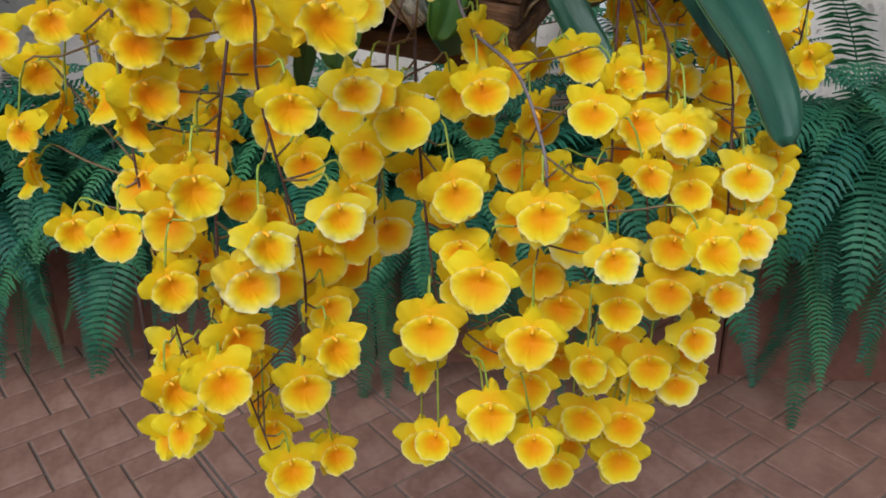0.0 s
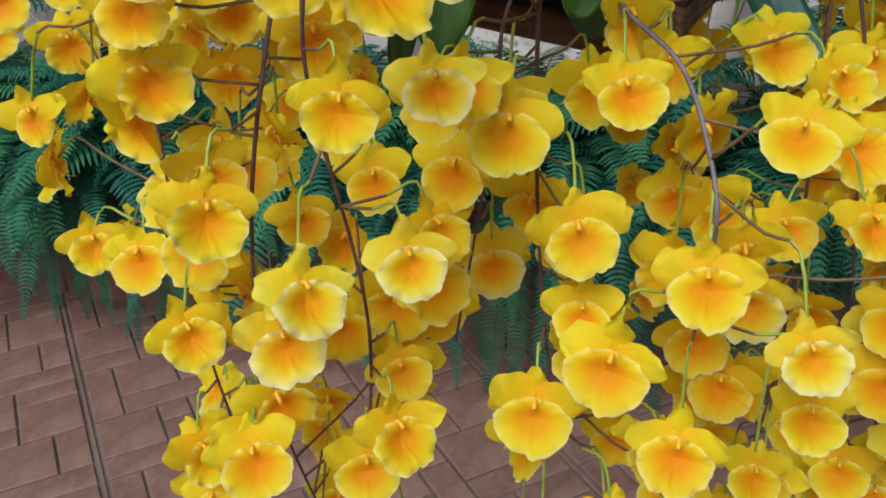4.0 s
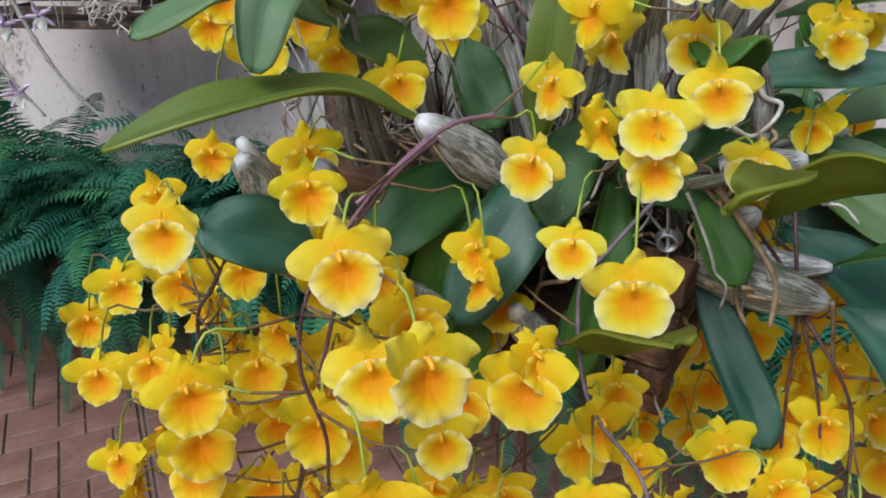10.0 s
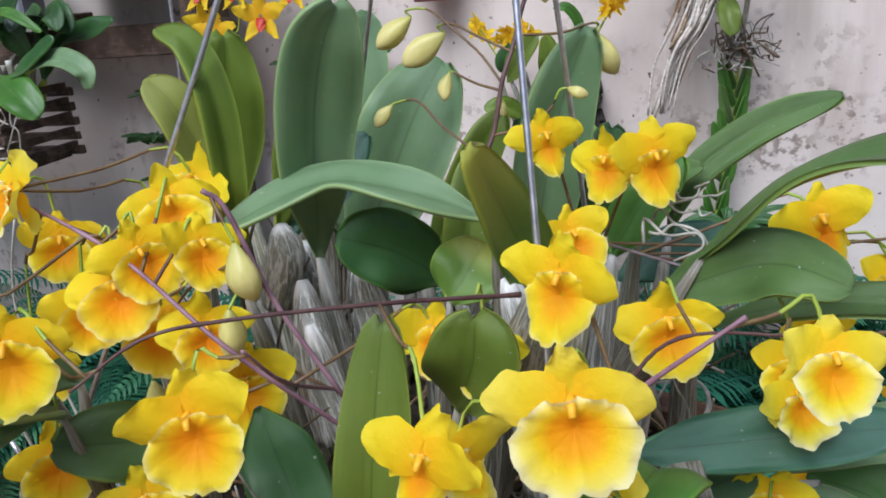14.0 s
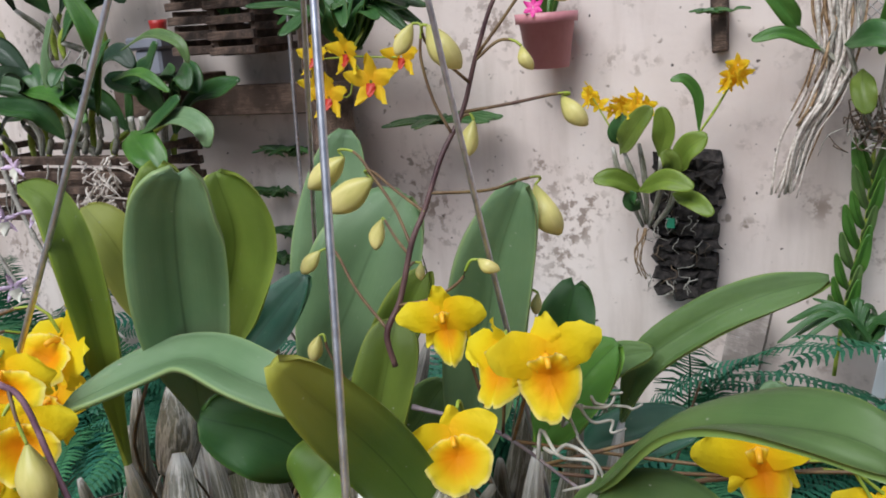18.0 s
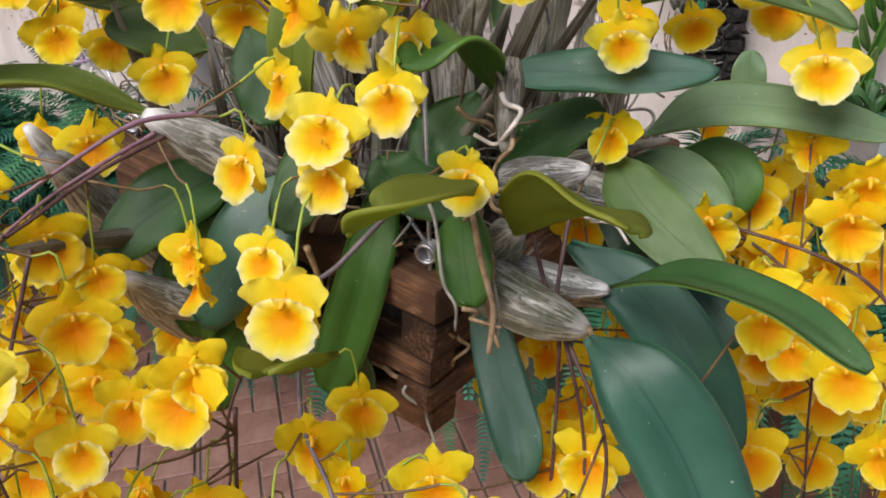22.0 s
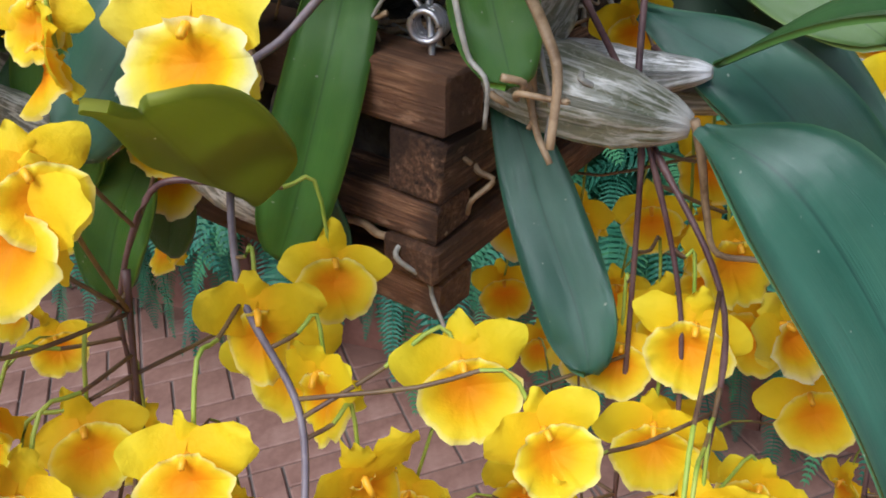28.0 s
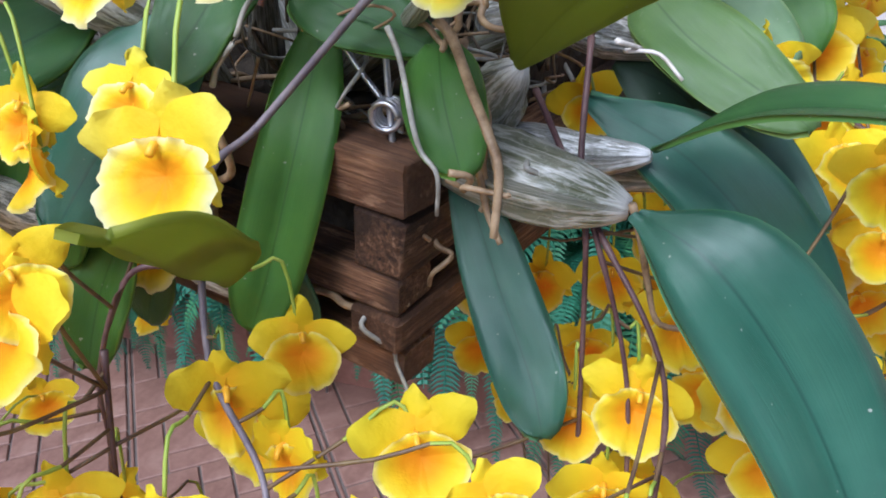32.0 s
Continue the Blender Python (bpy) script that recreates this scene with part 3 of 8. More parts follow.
def root(parent, points, radius=0.0016, material=None, seed=0, wiggle=0.002):
    return tube("root", points, lambda s: radius * (1 - 0.35 * s), material or ROOT, parent, 6, 14, "", wiggle, seed)

# ---- setting: tiled floor, planter, plastered wall ----
WALL_TURN = radians(-7.5)
WALL = Matrix.Translation((0, 2.12, 0)) @ Euler((0, 0, WALL_TURN)).to_matrix().to_4x4()   # x along the wall, y into it
TILE = 0.45
FLOOR = Matrix.Translation((-0.764, 1.858, 0)) @ Euler((0, 0, radians(36.5))).to_matrix().to_4x4()

floor = block("floor", (14, 14, 0.2), GROUT, None, Matrix.Translation((0, 0, -0.1)), 0.001)
tagged(floor, "terracotta paver floor with wide grey-brown joints", "floor", kind="structure")
wall = block("wall_back", (9, 0.2, 3.4), PLASTER, None, WALL @ Matrix.Translation((0, 0.1, 1.7)), 0.004)
tagged(wall, "old stained plaster wall behind the hanging plants", "wall", kind="structure")

planter = thing("planter", "low terracotta planter along the wall, full of ferns", "planter")
planter.matrix_basis = WALL
for i in range(10):
    block("planter_block", (0.446, 0.05, 0.40), PLANTER, planter, Matrix.Translation((-2.65 + 0.45 * i, -0.125, 0.20)), 0.006, jitter=0.002, seed=i)
block("rim", (4.6, 0.06, 0.035), PLANTER, planter, Matrix.Translation((-0.6, -0.127, 0.418)), 0.006)
soil = Mat("soil", 0.9).color((0.03, 0.022, 0.016, 1)).m
block("soil", (4.5, 0.095, 0.38), soil, planter, Matrix.Translation((-0.6, -0.05, 0.19)), 0.004)

# ---- the hanging slatted basket ----
SIDE, BTURN = 0.25, radians(-16)
LEVELS = [0.0, 0.0150, 0.0290, 0.0430, 0.0655, 0.0860]       # undersides of the five slat courses and the top
CORNER = Vector((0.0395, 0.520, 1.1435))                       # the front corner, at the bottom
BASKET = Matrix.Translation(CORNER) @ Euler((0, radians(8), BTURN)).to_matrix().to_4x4() @ Matrix.Translation((-SIDE / 2, SIDE / 2, 0))
basket = thing("hanging_basket", "weathered dark wooden slat basket hung on wires", "basket")
basket.matrix_basis = BASKET
rb = random.Random(5)
for lv in range(5):
    z, high = (LEVELS[lv] + LEVELS[lv + 1]) / 2, LEVELS[lv + 1] - LEVELS[lv]
    for s in (-1, 1):
        long = SIDE + rb.uniform(-0.004, 0.003) + (0.008 if lv == 4 else 0)
        off = s * (SIDE / 2 - 0.0105) + rb.uniform(-0.0015, 0.0015)
        if lv % 2 == 0:
            m = Matrix.Translation((rb.uniform(-0.002, 0.002), off, z))
        else:
            m = Matrix.Translation((off, rb.uniform(-0.002, 0.002), z)) @ Euler((0, 0, radians(90))).to_matrix().to_4x4()
        block("slat", (long, 0.021, high - 0.0006), WOOD, basket, m, 0.0014, jitter=0.0006, seed=lv * 3 + s)
for k in range(6):
    m = Matrix.Translation((-0.1 + 0.04 * k, 0, 0.0095))
    block("floor_slat", (0.030, 0.206, 0.012), WOOD, basket, m, 0.0014, jitter=0.0005, seed=40 + k)
moss = Mat("fibre_dark", 0.95)
mf = moss.noise(60, 6)
moss.color(moss.ramp(mf, (0.35, (0.018, 0.013, 0.009, 1)), (0.7, (0.085, 0.065, 0.045, 1)))).bump(mf, 1.0, 0.006)
bm = bmesh.new()
bmesh.ops.create_grid(bm, x_segments=26, y_segments=26, size=0.103)
rm = random.Random(2)
for v in bm.verts:
    v.co.z = 0.070 + 0.02 * (1 - (v.co.length / 0.146) ** 2) + rm.uniform(-0.005, 0.005)
ext = bmesh.ops.extrude_face_region(bm, geom=bm.faces[:])
for g in ext["geom"]:
    if isinstance(g, bmesh.types.BMVert):
        g.co.z = 0.017
bmesh.ops.recalc_face_normals(bm, faces=bm.faces)
part("potting_fibre", bm, moss.m, basket, "dark fibrous potting moss")
# wires from the four corners up to a hook
APEX = Vector((0.022, 0.612, 1.655))
inv = BASKET.inverted()
for sx in (-1, 1):
    for sy in (-1, 1):
        inset = (0.032, 0.047) if sx + sy == 2 else (0, 0)      # the wire at the back is tied further in
        foot = BASKET @ Vector((sx * (SIDE / 2 - 0.014) - inset[0], sy * (SIDE / 2 - 0.014) - inset[1], LEVELS[5] + 0.001))
        pts = [inv @ foot, inv @ (foot + Vector((0, 0, 0.012))), inv @ foot.lerp(APEX, 0.5), inv @ APEX]
        tube("wire", pts, 0.0011, WIRE, basket, 6, 20)
        coil = []
        for q in range(97):
            a = q / 96 * 2 * math.pi * 4
            coil.append(inv @ (foot + Vector((0.0046 * math.cos(a), -0.006 + 0.009 * q / 96, 0.007 + 0.0046 * math.sin(a)))))
        v, f, u = tube_data(coil, 0.00105, 6)
        put("wire_coil", mesh("wire_coil", v, f, WIRE, u), basket)
        tail = [inv @ (foot + Vector((0, 0, 0.008))), inv @ (foot + Vector((-0.012, 0.004, 0.022))), inv @ (foot + Vector((-0.020, 0.006, 0.036)))]
        tube("wire_tail", tail, 0.0010, WIRE, basket, 6, 6)
hook = [inv @ (APEX + Vector(p)) for p in ((0, 0, 0), (0, 0, 0.05), (0.02, 0, 0.08), (0, 0, 0.11), (-0.02, 0, 0.09))]
hanger = [inv @ (APEX + Vector((0, 0, 0.105))), inv @ (APEX + Vector((0, 0, 0.25))), inv @ (APEX + Vector((0, 0, 0.372)))]
tube("hanger_wire", hanger, 0.0016, WIRE, basket, 6, 6)
tube("hook", hook, 0.0024, WIRE, basket, 8, 20)
beam = block("roof_beam", (5.0, 0.06, 0.10), WOOD_OLD, None, Matrix.Translation((0, 0.600, 2.07)), 0.004)
tagged(beam, "dark wooden beam from which the basket hangs", "beam", kind="structure")

# ---- the orchid: leaves, pseudobulbs and roots, planted in the basket ----
orchid = thing("orchid_plant", "large leathery-leaved orchid with papery grey pseudobulbs in a slat basket", "orchid", place=(0, 0, 0))
leaf(orchid, LEAF_GREY, 0.0313, [(-0.056, 0.630, 1.365), (-0.050, 0.620, 1.409), (-0.040, 0.610, 1.443), (-0.029, 0.602, 1.464)], (0.57, -0.79, 0.53), 0.3, blunt=0.5, notch=0.1)
leaf(orchid, LEAF_LIME, 0.0322, [(-0.094, 0.690, 1.359), (-0.069, 0.675, 1.401), (-0.059, 0.670, 1.426), (-0.061, 0.665, 1.451)], (0.52, -0.82, 0.54), 0.25, blunt=0.5, notch=0)
leaf(orchid, LEAF_LIME, 0.0306, [(-0.117, 0.710, 1.371), (-0.114, 0.700, 1.417), (-0.109, 0.695, 1.451)], (0.59, -0.78, 0.53), 0.3, blunt=0.5, notch=0.1)
leaf(orchid, LEAF_PALE, 0.0243, [(-0.122, 0.700, 1.363), (-0.130, 0.695, 1.397), (-0.136, 0.690, 1.419), (-0.147, 0.690, 1.432)], (0.63, -0.74, 0.52), 0.2, blunt=0.5, notch=0)
leaf(orchid, LEAF_LIME, 0.0142, [(-0.084, 0.620, 1.352), (-0.082, 0.615, 1.398), (-0.081, 0.610, 1.431), (-0.087, 0.610, 1.451), (-0.098, 0.610, 1.457)], (0.65, -0.71, 0.55), 0.35, blunt=0.62, notch=0)
leaf(orchid, LEAF_BLUE, 0.0231, [(-0.089, 0.690, 1.356), (-0.073, 0.700, 1.374), (-0.052, 0.710, 1.398)], (0.50, -0.80, 0.65), 0.2, blunt=0.62, notch=0)
leaf(orchid, LEAF_GREY, 0.0372, [(-0.089, 0.780, 1.325), (-0.078, 0.780, 1.388), (-0.066, 0.790, 1.450)], (0.44, -0.86, 0.56), 0.15, blunt=0.5, notch=0)
leaf(orchid, LEAF_GREY, 0.0499, [(-0.071, 0.730, 1.328), (-0.049, 0.735, 1.370), (-0.034, 0.740, 1.401), (-0.020, 0.750, 1.425)], (0.39, -0.88, 0.57), 0.15, blunt=0.5, notch=0)
leaf(orchid, LEAF_OLIVE, 0.0180, [(-0.024, 0.680, 1.341), (-0.007, 0.680, 1.371), (0.008, 0.680, 1.398), (0.016, 0.680, 1.411)], (0.34, -0.88, 0.64), 0.5, blunt=0.62, notch=0.25)
leaf(orchid, LEAF_OLIVE, 0.0227, [(-0.003, 0.655, 1.333), (-0.001, 0.660, 1.360), (0.004, 0.665, 1.383), (0.005, 0.670, 1.394)], (0.36, -0.85, 0.69), 0.4, blunt=0.5, notch=0)
leaf(orchid, LEAF_GREY, 0.0315, [(0.019, 0.700, 1.308), (0.029, 0.695, 1.365), (0.039, 0.690, 1.408), (0.052, 0.685, 1.442)], (0.24, -0.92, 0.61), 0.45, blunt=0.5, notch=0)
leaf(orchid, LEAF_DARK, 0.0242, [(0.050, 0.720, 1.337), (0.057, 0.720, 1.370), (0.062, 0.725, 1.394)], (0.17, -0.91, 0.68), 0.3, blunt=0.5, notch=0.12)
leaf(orchid, LEAF, 0.0217, [(0.059, 0.660, 1.352), (0.071, 0.663, 1.372), (0.087, 0.665, 1.391)], (0.16, -0.88, 0.74), 0.2, blunt=0.5, notch=0)
leaf(orchid, LEAF_SAGE, 0.0124, [(0.071, 0.680, 1.362), (0.082, 0.680, 1.377), (0.097, 0.680, 1.383)], (0.11, -0.91, 0.71), 0.25, blunt=0.62, notch=0)
leaf(orchid, LEAF_SAGE, 0.0223, [(-0.012, 0.700, 1.323), (0.000, 0.700, 1.340), (0.012, 0.700, 1.357)], (0.32, -0.83, 0.75), 0.2, blunt=0.62, notch=0)
leaf(orchid, LEAF_SAGE, 0.0155, [(0.084, 0.690, 1.350), (0.093, 0.690, 1.374), (0.114, 0.690, 1.391), (0.134, 0.690, 1.401), (0.153, 0.690, 1.407)], (0.01, -0.93, 0.66), 0.4, blunt=0.62, notch=0)
leaf(orchid, LEAF_BLUE, 0.0229, [(0.062, 0.700, 1.326), (0.087, 0.700, 1.339), (0.111, 0.700, 1.346)], (0.09, -0.87, 0.78), 0.2, blunt=0.5, notch=0)
bulb(orchid, [(-0.042, 0.621, 1.235), (-0.049, 0.629, 1.300), (-0.056, 0.630, 1.365)], 0.0062, BULB, seed=500)
bulb(orchid, [(-0.071, 0.663, 1.235), (-0.082, 0.680, 1.297), (-0.094, 0.690, 1.359)], 0.0048, BULB_GREEN, seed=501)
bulb(orchid, [(-0.088, 0.677, 1.235), (-0.102, 0.698, 1.303), (-0.117, 0.710, 1.371)], 0.0062, BULB_GREEN, seed=502)
bulb(orchid, [(-0.091, 0.670, 1.235), (-0.107, 0.689, 1.299), (-0.122, 0.700, 1.363)], 0.0048, BULB, seed=503)
bulb(orchid, [(-0.063, 0.614, 1.235), (-0.074, 0.621, 1.293), (-0.084, 0.620, 1.352)], 0.0062, BULB_GREEN, seed=504)
bulb(orchid, [(-0.067, 0.663, 1.235), (-0.078, 0.680, 1.296), (-0.089, 0.690, 1.356)], 0.0048, BULB_GREEN, seed=505)
bulb(orchid, [(-0.067, 0.726, 1.235), (-0.078, 0.757, 1.280), (-0.089, 0.780, 1.325)], 0.0062, BULB, seed=506)
bulb(orchid, [(-0.053, 0.691, 1.235), (-0.062, 0.714, 1.281), (-0.071, 0.730, 1.328)], 0.0048, BULB_GREEN, seed=507)
bulb(orchid, [(-0.018, 0.656, 1.235), (-0.021, 0.672, 1.288), (-0.024, 0.680, 1.341)], 0.0062, BULB_GREEN, seed=508)
bulb(orchid, [(-0.002, 0.639, 1.235), (-0.002, 0.651, 1.284), (-0.003, 0.655, 1.333)], 0.0048, BULB, seed=509)
bulb(orchid, [(0.014, 0.670, 1.235), (0.017, 0.689, 1.272), (0.019, 0.700, 1.308)], 0.0062, BULB_GREEN, seed=510)
bulb(orchid, [(0.037, 0.684, 1.235), (0.044, 0.706, 1.286), (0.050, 0.720, 1.337)], 0.0048, BULB_GREEN, seed=511)
bulb(orchid, [(0.044, 0.642, 1.235), (0.051, 0.655, 1.294), (0.059, 0.660, 1.352)], 0.0062, BULB, seed=512)
bulb(orchid, [(0.053, 0.656, 1.235), (0.062, 0.672, 1.298), (0.071, 0.680, 1.362)], 0.0048, BULB_GREEN, seed=513)
bulb(orchid, [(-0.009, 0.670, 1.235), (-0.011, 0.689, 1.279), (-0.012, 0.700, 1.323)], 0.0062, BULB_GREEN, seed=514)
bulb(orchid, [(0.063, 0.663, 1.235), (0.074, 0.680, 1.292), (0.084, 0.690, 1.350)], 0.0048, BULB, seed=515)
bulb(orchid, [(0.047, 0.670, 1.235), (0.054, 0.689, 1.280), (0.062, 0.700, 1.326)], 0.0062, BULB_GREEN, seed=516)
leaf(orchid, LEAF_SAGE, .020, [(0.088, 0.610, 1.367), (0.114, 0.590, 1.398), (0.143, 0.570, 1.410), (0.162, 0.560, 1.406)], (0.00, -0.25, 1.00), .3, notch=0)
leaf(orchid, LEAF_SAGE, .024, [(0.073, 0.620, 1.349), (0.106, 0.600, 1.368), (0.129, 0.580, 1.367)], (0.09, -0.95, 0.54), .15, notch=0)
leaf(orchid, LEAF_SAGE, .018, [(0.093, 0.640, 1.328), (0.127, 0.635, 1.338), (0.166, 0.630, 1.339), (0.193, 0.625, 1.334), (0.210, 0.620, 1.324)], (0.0, -0.5, 0.9), .3, notch=0)
leaf(orchid, LEAF_GREY, .03, [(0.149, 1.000, 1.185), (0.147, 1.010, 1.232)], (-0.04, -0.91, 0.66), .2, notch=0)
leaf(orchid, LEAF_GREY, .022, [(0.018, 0.600, 1.386), (-0.012, 0.600, 1.397), (-0.044, 0.608, 1.400), (-0.079, 0.590, 1.387)], (0.00, -0.25, 1.00), .3, notch=0)
leaf(orchid, LEAF_TIP, .023, [(0.040, 0.620, 1.337), (0.026, 0.600, 1.378), (0.015, 0.568, 1.419)], (0.34, -0.91, 0.50), .2, notch=0)
leaf(orchid, LEAF_BLUE, .022, [(0.060, 0.575, 1.311), (0.107, 0.585, 1.311), (0.157, 0.595, 1.310)], (0.08, -0.88, 0.72), .15, notch=0)
leaf(orchid, LEAF_GREY, .023, [(0.121, 0.630, 1.269), (0.150, 0.630, 1.285), (0.187, 0.635, 1.284), (0.235, 0.640, 1.273)], (-0.09, -0.88, 0.72), .2, notch=0)
leaf(orchid, LEAF_OLIVE, .022, [(-0.022, 0.535, 1.284), (-0.015, 0.530, 1.331), (-0.009, 0.540, 1.378)], (0.13, -0.90, 0.66), .12, notch=.15)
leaf(orchid, LEAF_OLIVE, .030, [(0.005, 0.570, 1.331), (0.013, 0.560, 1.353), (0.015, 0.560, 1.371)], (0.04, -0.95, 0.57), .3, notch=.12)
leaf(orchid, LEAF_TIP, .026, [(0.000, 0.600, 1.357), (0.013, 0.610, 1.375)], (0.03, -0.97, 0.47), .3, notch=0)
leaf(orchid, LEAF_DARK, .030, [(-0.006, 0.630, 1.354), (-0.024, 0.620, 1.370), (-0.042, 0.610, 1.379)], (0.13, -0.97, 0.48), .2, notch=0)
leaf(orchid, LEAF_GREY, .028, [(-0.137, 0.580, 1.336), (-0.153, 0.540, 1.368), (-0.159, 0.500, 1.393)], (0.51, -0.82, 0.50), .2, notch=0)
leaf(orchid, LEAF_GREY, .026, [(-0.122, 0.545, 1.347), (-0.118, 0.490, 1.367), (-0.116, 0.455, 1.367), (-0.119, 0.440, 1.340)], (0.54, -0.77, 0.59), .3, notch=0)
leaf(orchid, LEAF_GREY, .026, [(-0.110, 0.530, 1.350), (-0.127, 0.500, 1.365), (-0.147, 0.460, 1.364), (-0.163, 0.430, 1.355)], (0.00, -0.25, 1.00), .3, notch=0)
leaf(orchid, LEAF_SAGE, .026, [(-0.083, 0.560, 1.322), (-0.100, 0.545, 1.332), (-0.116, 0.530, 1.339)], (0.37, -0.85, 0.62), .2, notch=0)
leaf(orchid, LEAF_DARK, .028, [(-0.065, 0.570, 1.331), (-0.054, 0.560, 1.308), (-0.045, 0.550, 1.288)], (0.23, -0.88, 0.68), .2, notch=0)
leaf(orchid, LEAF_OLIVE, .028, [(-0.069, 0.497, 1.307), (-0.096, 0.470, 1.325), (-0.126, 0.430, 1.330), (-0.165, 0.400, 1.319)], (0.00, -0.25, 1.00), .3, notch=0)
leaf(orchid, LEAF_BLUE, .030, [(-0.097, 0.430, 1.268), (-0.113, 0.415, 1.282), (-0.131, 0.400, 1.289)], (0.45, -0.78, 0.67), .2, notch=0)
leaf(orchid, LEAF_DARK, .034, [(-0.051, 0.530, 1.274), (-0.074, 0.500, 1.263), (-0.094, 0.475, 1.246)], (0.28, -0.87, 0.65), .2, notch=0)
leaf(orchid, LEAF_DARK, .030, [(-0.044, 0.550, 1.257), (-0.070, 0.530, 1.237), (-0.091, 0.500, 1.220)], (0.25, -0.87, 0.68), .2, notch=0)
leaf(orchid, LEAF_BLUE, .038, [(-0.016, 0.530, 1.275), (-0.033, 0.505, 1.248), (-0.055, 0.485, 1.211)], (0.18, -0.88, 0.69), .15, notch=0)
leaf(orchid, LEAF, .026, [(-0.044, 0.510, 1.209), (-0.058, 0.500, 1.182), (-0.061, 0.490, 1.159)], (0.22, -0.80, 0.81), .2, notch=0)
leaf(orchid, LEAF_DARK, .030, [(0.002, 0.540, 1.299), (-0.007, 0.520, 1.276), (-0.014, 0.500, 1.257)], (0.11, -0.92, 0.62), .15, notch=0)
leaf(orchid, LEAF, .025, [(0.015, 0.560, 1.275), (0.015, 0.525, 1.237), (0.003, 0.510, 1.192), (-0.004, 0.505, 1.171)], (0.47, -0.80, 0.62), .2, notch=0)
leaf(orchid, LEAF, .024, [(0.059, 0.535, 1.263), (0.066, 0.515, 1.247), (0.073, 0.505, 1.229)], (0.27, -0.94, 0.44), .2, notch=0)
leaf(orchid, LEAF_BLUE, .024, [(0.051, 0.560, 1.231), (0.075, 0.530, 1.183), (0.088, 0.515, 1.157), (0.094, 0.505, 1.142)], (0.16, -0.84, 0.77), .2, notch=0)
leaf(orchid, LEAF_DARK, .014, [(-0.078, 0.530, 1.184), (-0.085, 0.530, 1.159), (-0.089, 0.530, 1.137)], (0.62, -0.68, 0.64), .2, notch=0)
leaf(orchid, LEAF_BLUE, .043, [(0.120, 0.515, 1.216), (0.142, 0.503, 1.206), (0.164, 0.494, 1.179), (0.180, 0.480, 1.147), (0.190, 0.463, 1.116)], (0.45, -0.75, 0.55), .20, notch=0)
leaf(orchid, LEAF_BLUE, .034, [(0.099, 0.565, 1.235), (0.135, 0.560, 1.214), (0.163, 0.550, 1.183), (0.180, 0.545, 1.147)], (0.10, -0.89, 0.69), .16, notch=0)
# leaf behind the lit ones, its shade painted into the darker green
leaf(orchid, LEAF_SHADED, .034, [(0.104, 0.600, 1.239), (0.131, 0.600, 1.223), (0.162, 0.600, 1.172)], (-0.01, -0.98, 0.47), .16, notch=0)
leaf(orchid, LEAF_BLUE, .024, [(0.108, 0.620, 1.241), (0.142, 0.600, 1.220), (0.177, 0.575, 1.187)], (-0.02, -0.96, 0.54), .16, notch=0)
leaf(orchid, LEAF_DARK, .019, [(0.122, 0.550, 1.223), (0.158, 0.530, 1.242), (0.194, 0.505, 1.246), (0.222, 0.480, 1.240)], (0.00, -0.25, 1.00), .3, notch=0)
leaf(orchid, LEAF_SAGE, .030, [(0.110, 0.600, 1.267), (0.132, 0.580, 1.249), (0.168, 0.560, 1.227)], (0.10, -0.90, 0.67), .2, notch=0)
leaf(orchid, LEAF_GREY, .030, [(0.116, 0.630, 1.256), (0.140, 0.620, 1.250), (0.165, 0.610, 1.236)], (0.07, -0.92, 0.64), .2, notch=0)
leaf(orchid, LEAF, .030, [(0.137, 0.650, 1.255), (0.162, 0.640, 1.249), (0.166, 0.630, 1.230)], (0.02, -0.93, 0.62), .2, notch=0)
leaf(orchid, LEAF_UNDER, .036, [(0.085, 0.525, 1.256), (0.114, 0.489, 1.284), (0.149, 0.449, 1.295)], (0.06, 0.55, 0.65), .3, notch=0)
leaf(orchid, LEAF, .030, [(0.071, 0.550, 1.310), (0.067, 0.530, 1.333), (0.060, 0.515, 1.336), (0.052, 0.500, 1.330)], (0.00, -0.25, 1.00), .2, notch=0)
leaf(orchid, LEAF_UNDER, .034, [(0.007, 0.478, 1.204), (0.018, 0.452, 1.220), (0.032, 0.422, 1.240), (0.047, 0.390, 1.261)], (-0.15, 0.55, 0.80), .38, notch=.2)
leaf(orchid, LEAF_UNDER, .028, [(0.082, 0.489, 1.291), (0.076, 0.440, 1.300), (0.060, 0.428, 1.293)], (0.10, 0.45, 0.85), .25, notch=.1)
leaf(orchid, LEAF_DARK, .026, [(0.020, 0.530, 1.282), (0.029, 0.530, 1.273), (0.058, 0.530, 1.260)], (0.39, -0.83, 0.64), .2, notch=0)
leaf(orchid, LEAF_DARK, .030, [(0.055, 0.570, 1.303), (0.039, 0.560, 1.282), (0.032, 0.550, 1.275)], (0.35, -0.87, 0.60), .2, notch=0)
leaf(orchid, LEAF_DARK, .028, [(0.054, 0.600, 1.257), (0.077, 0.600, 1.273), (0.106, 0.600, 1.291)], (0.23, -0.91, 0.60), .2, notch=0)
leaf(orchid, LEAF_DARK, .026, [(-0.070, 0.540, 1.263), (-0.084, 0.520, 1.251), (-0.091, 0.500, 1.239)], (0.61, -0.69, 0.64), .2, notch=0)
leaf(orchid, LEAF, .030, [(-0.055, 0.510, 1.254), (-0.064, 0.500, 1.228), (-0.069, 0.500, 1.193)], (0.23, -0.95, 0.46), .3, notch=0)
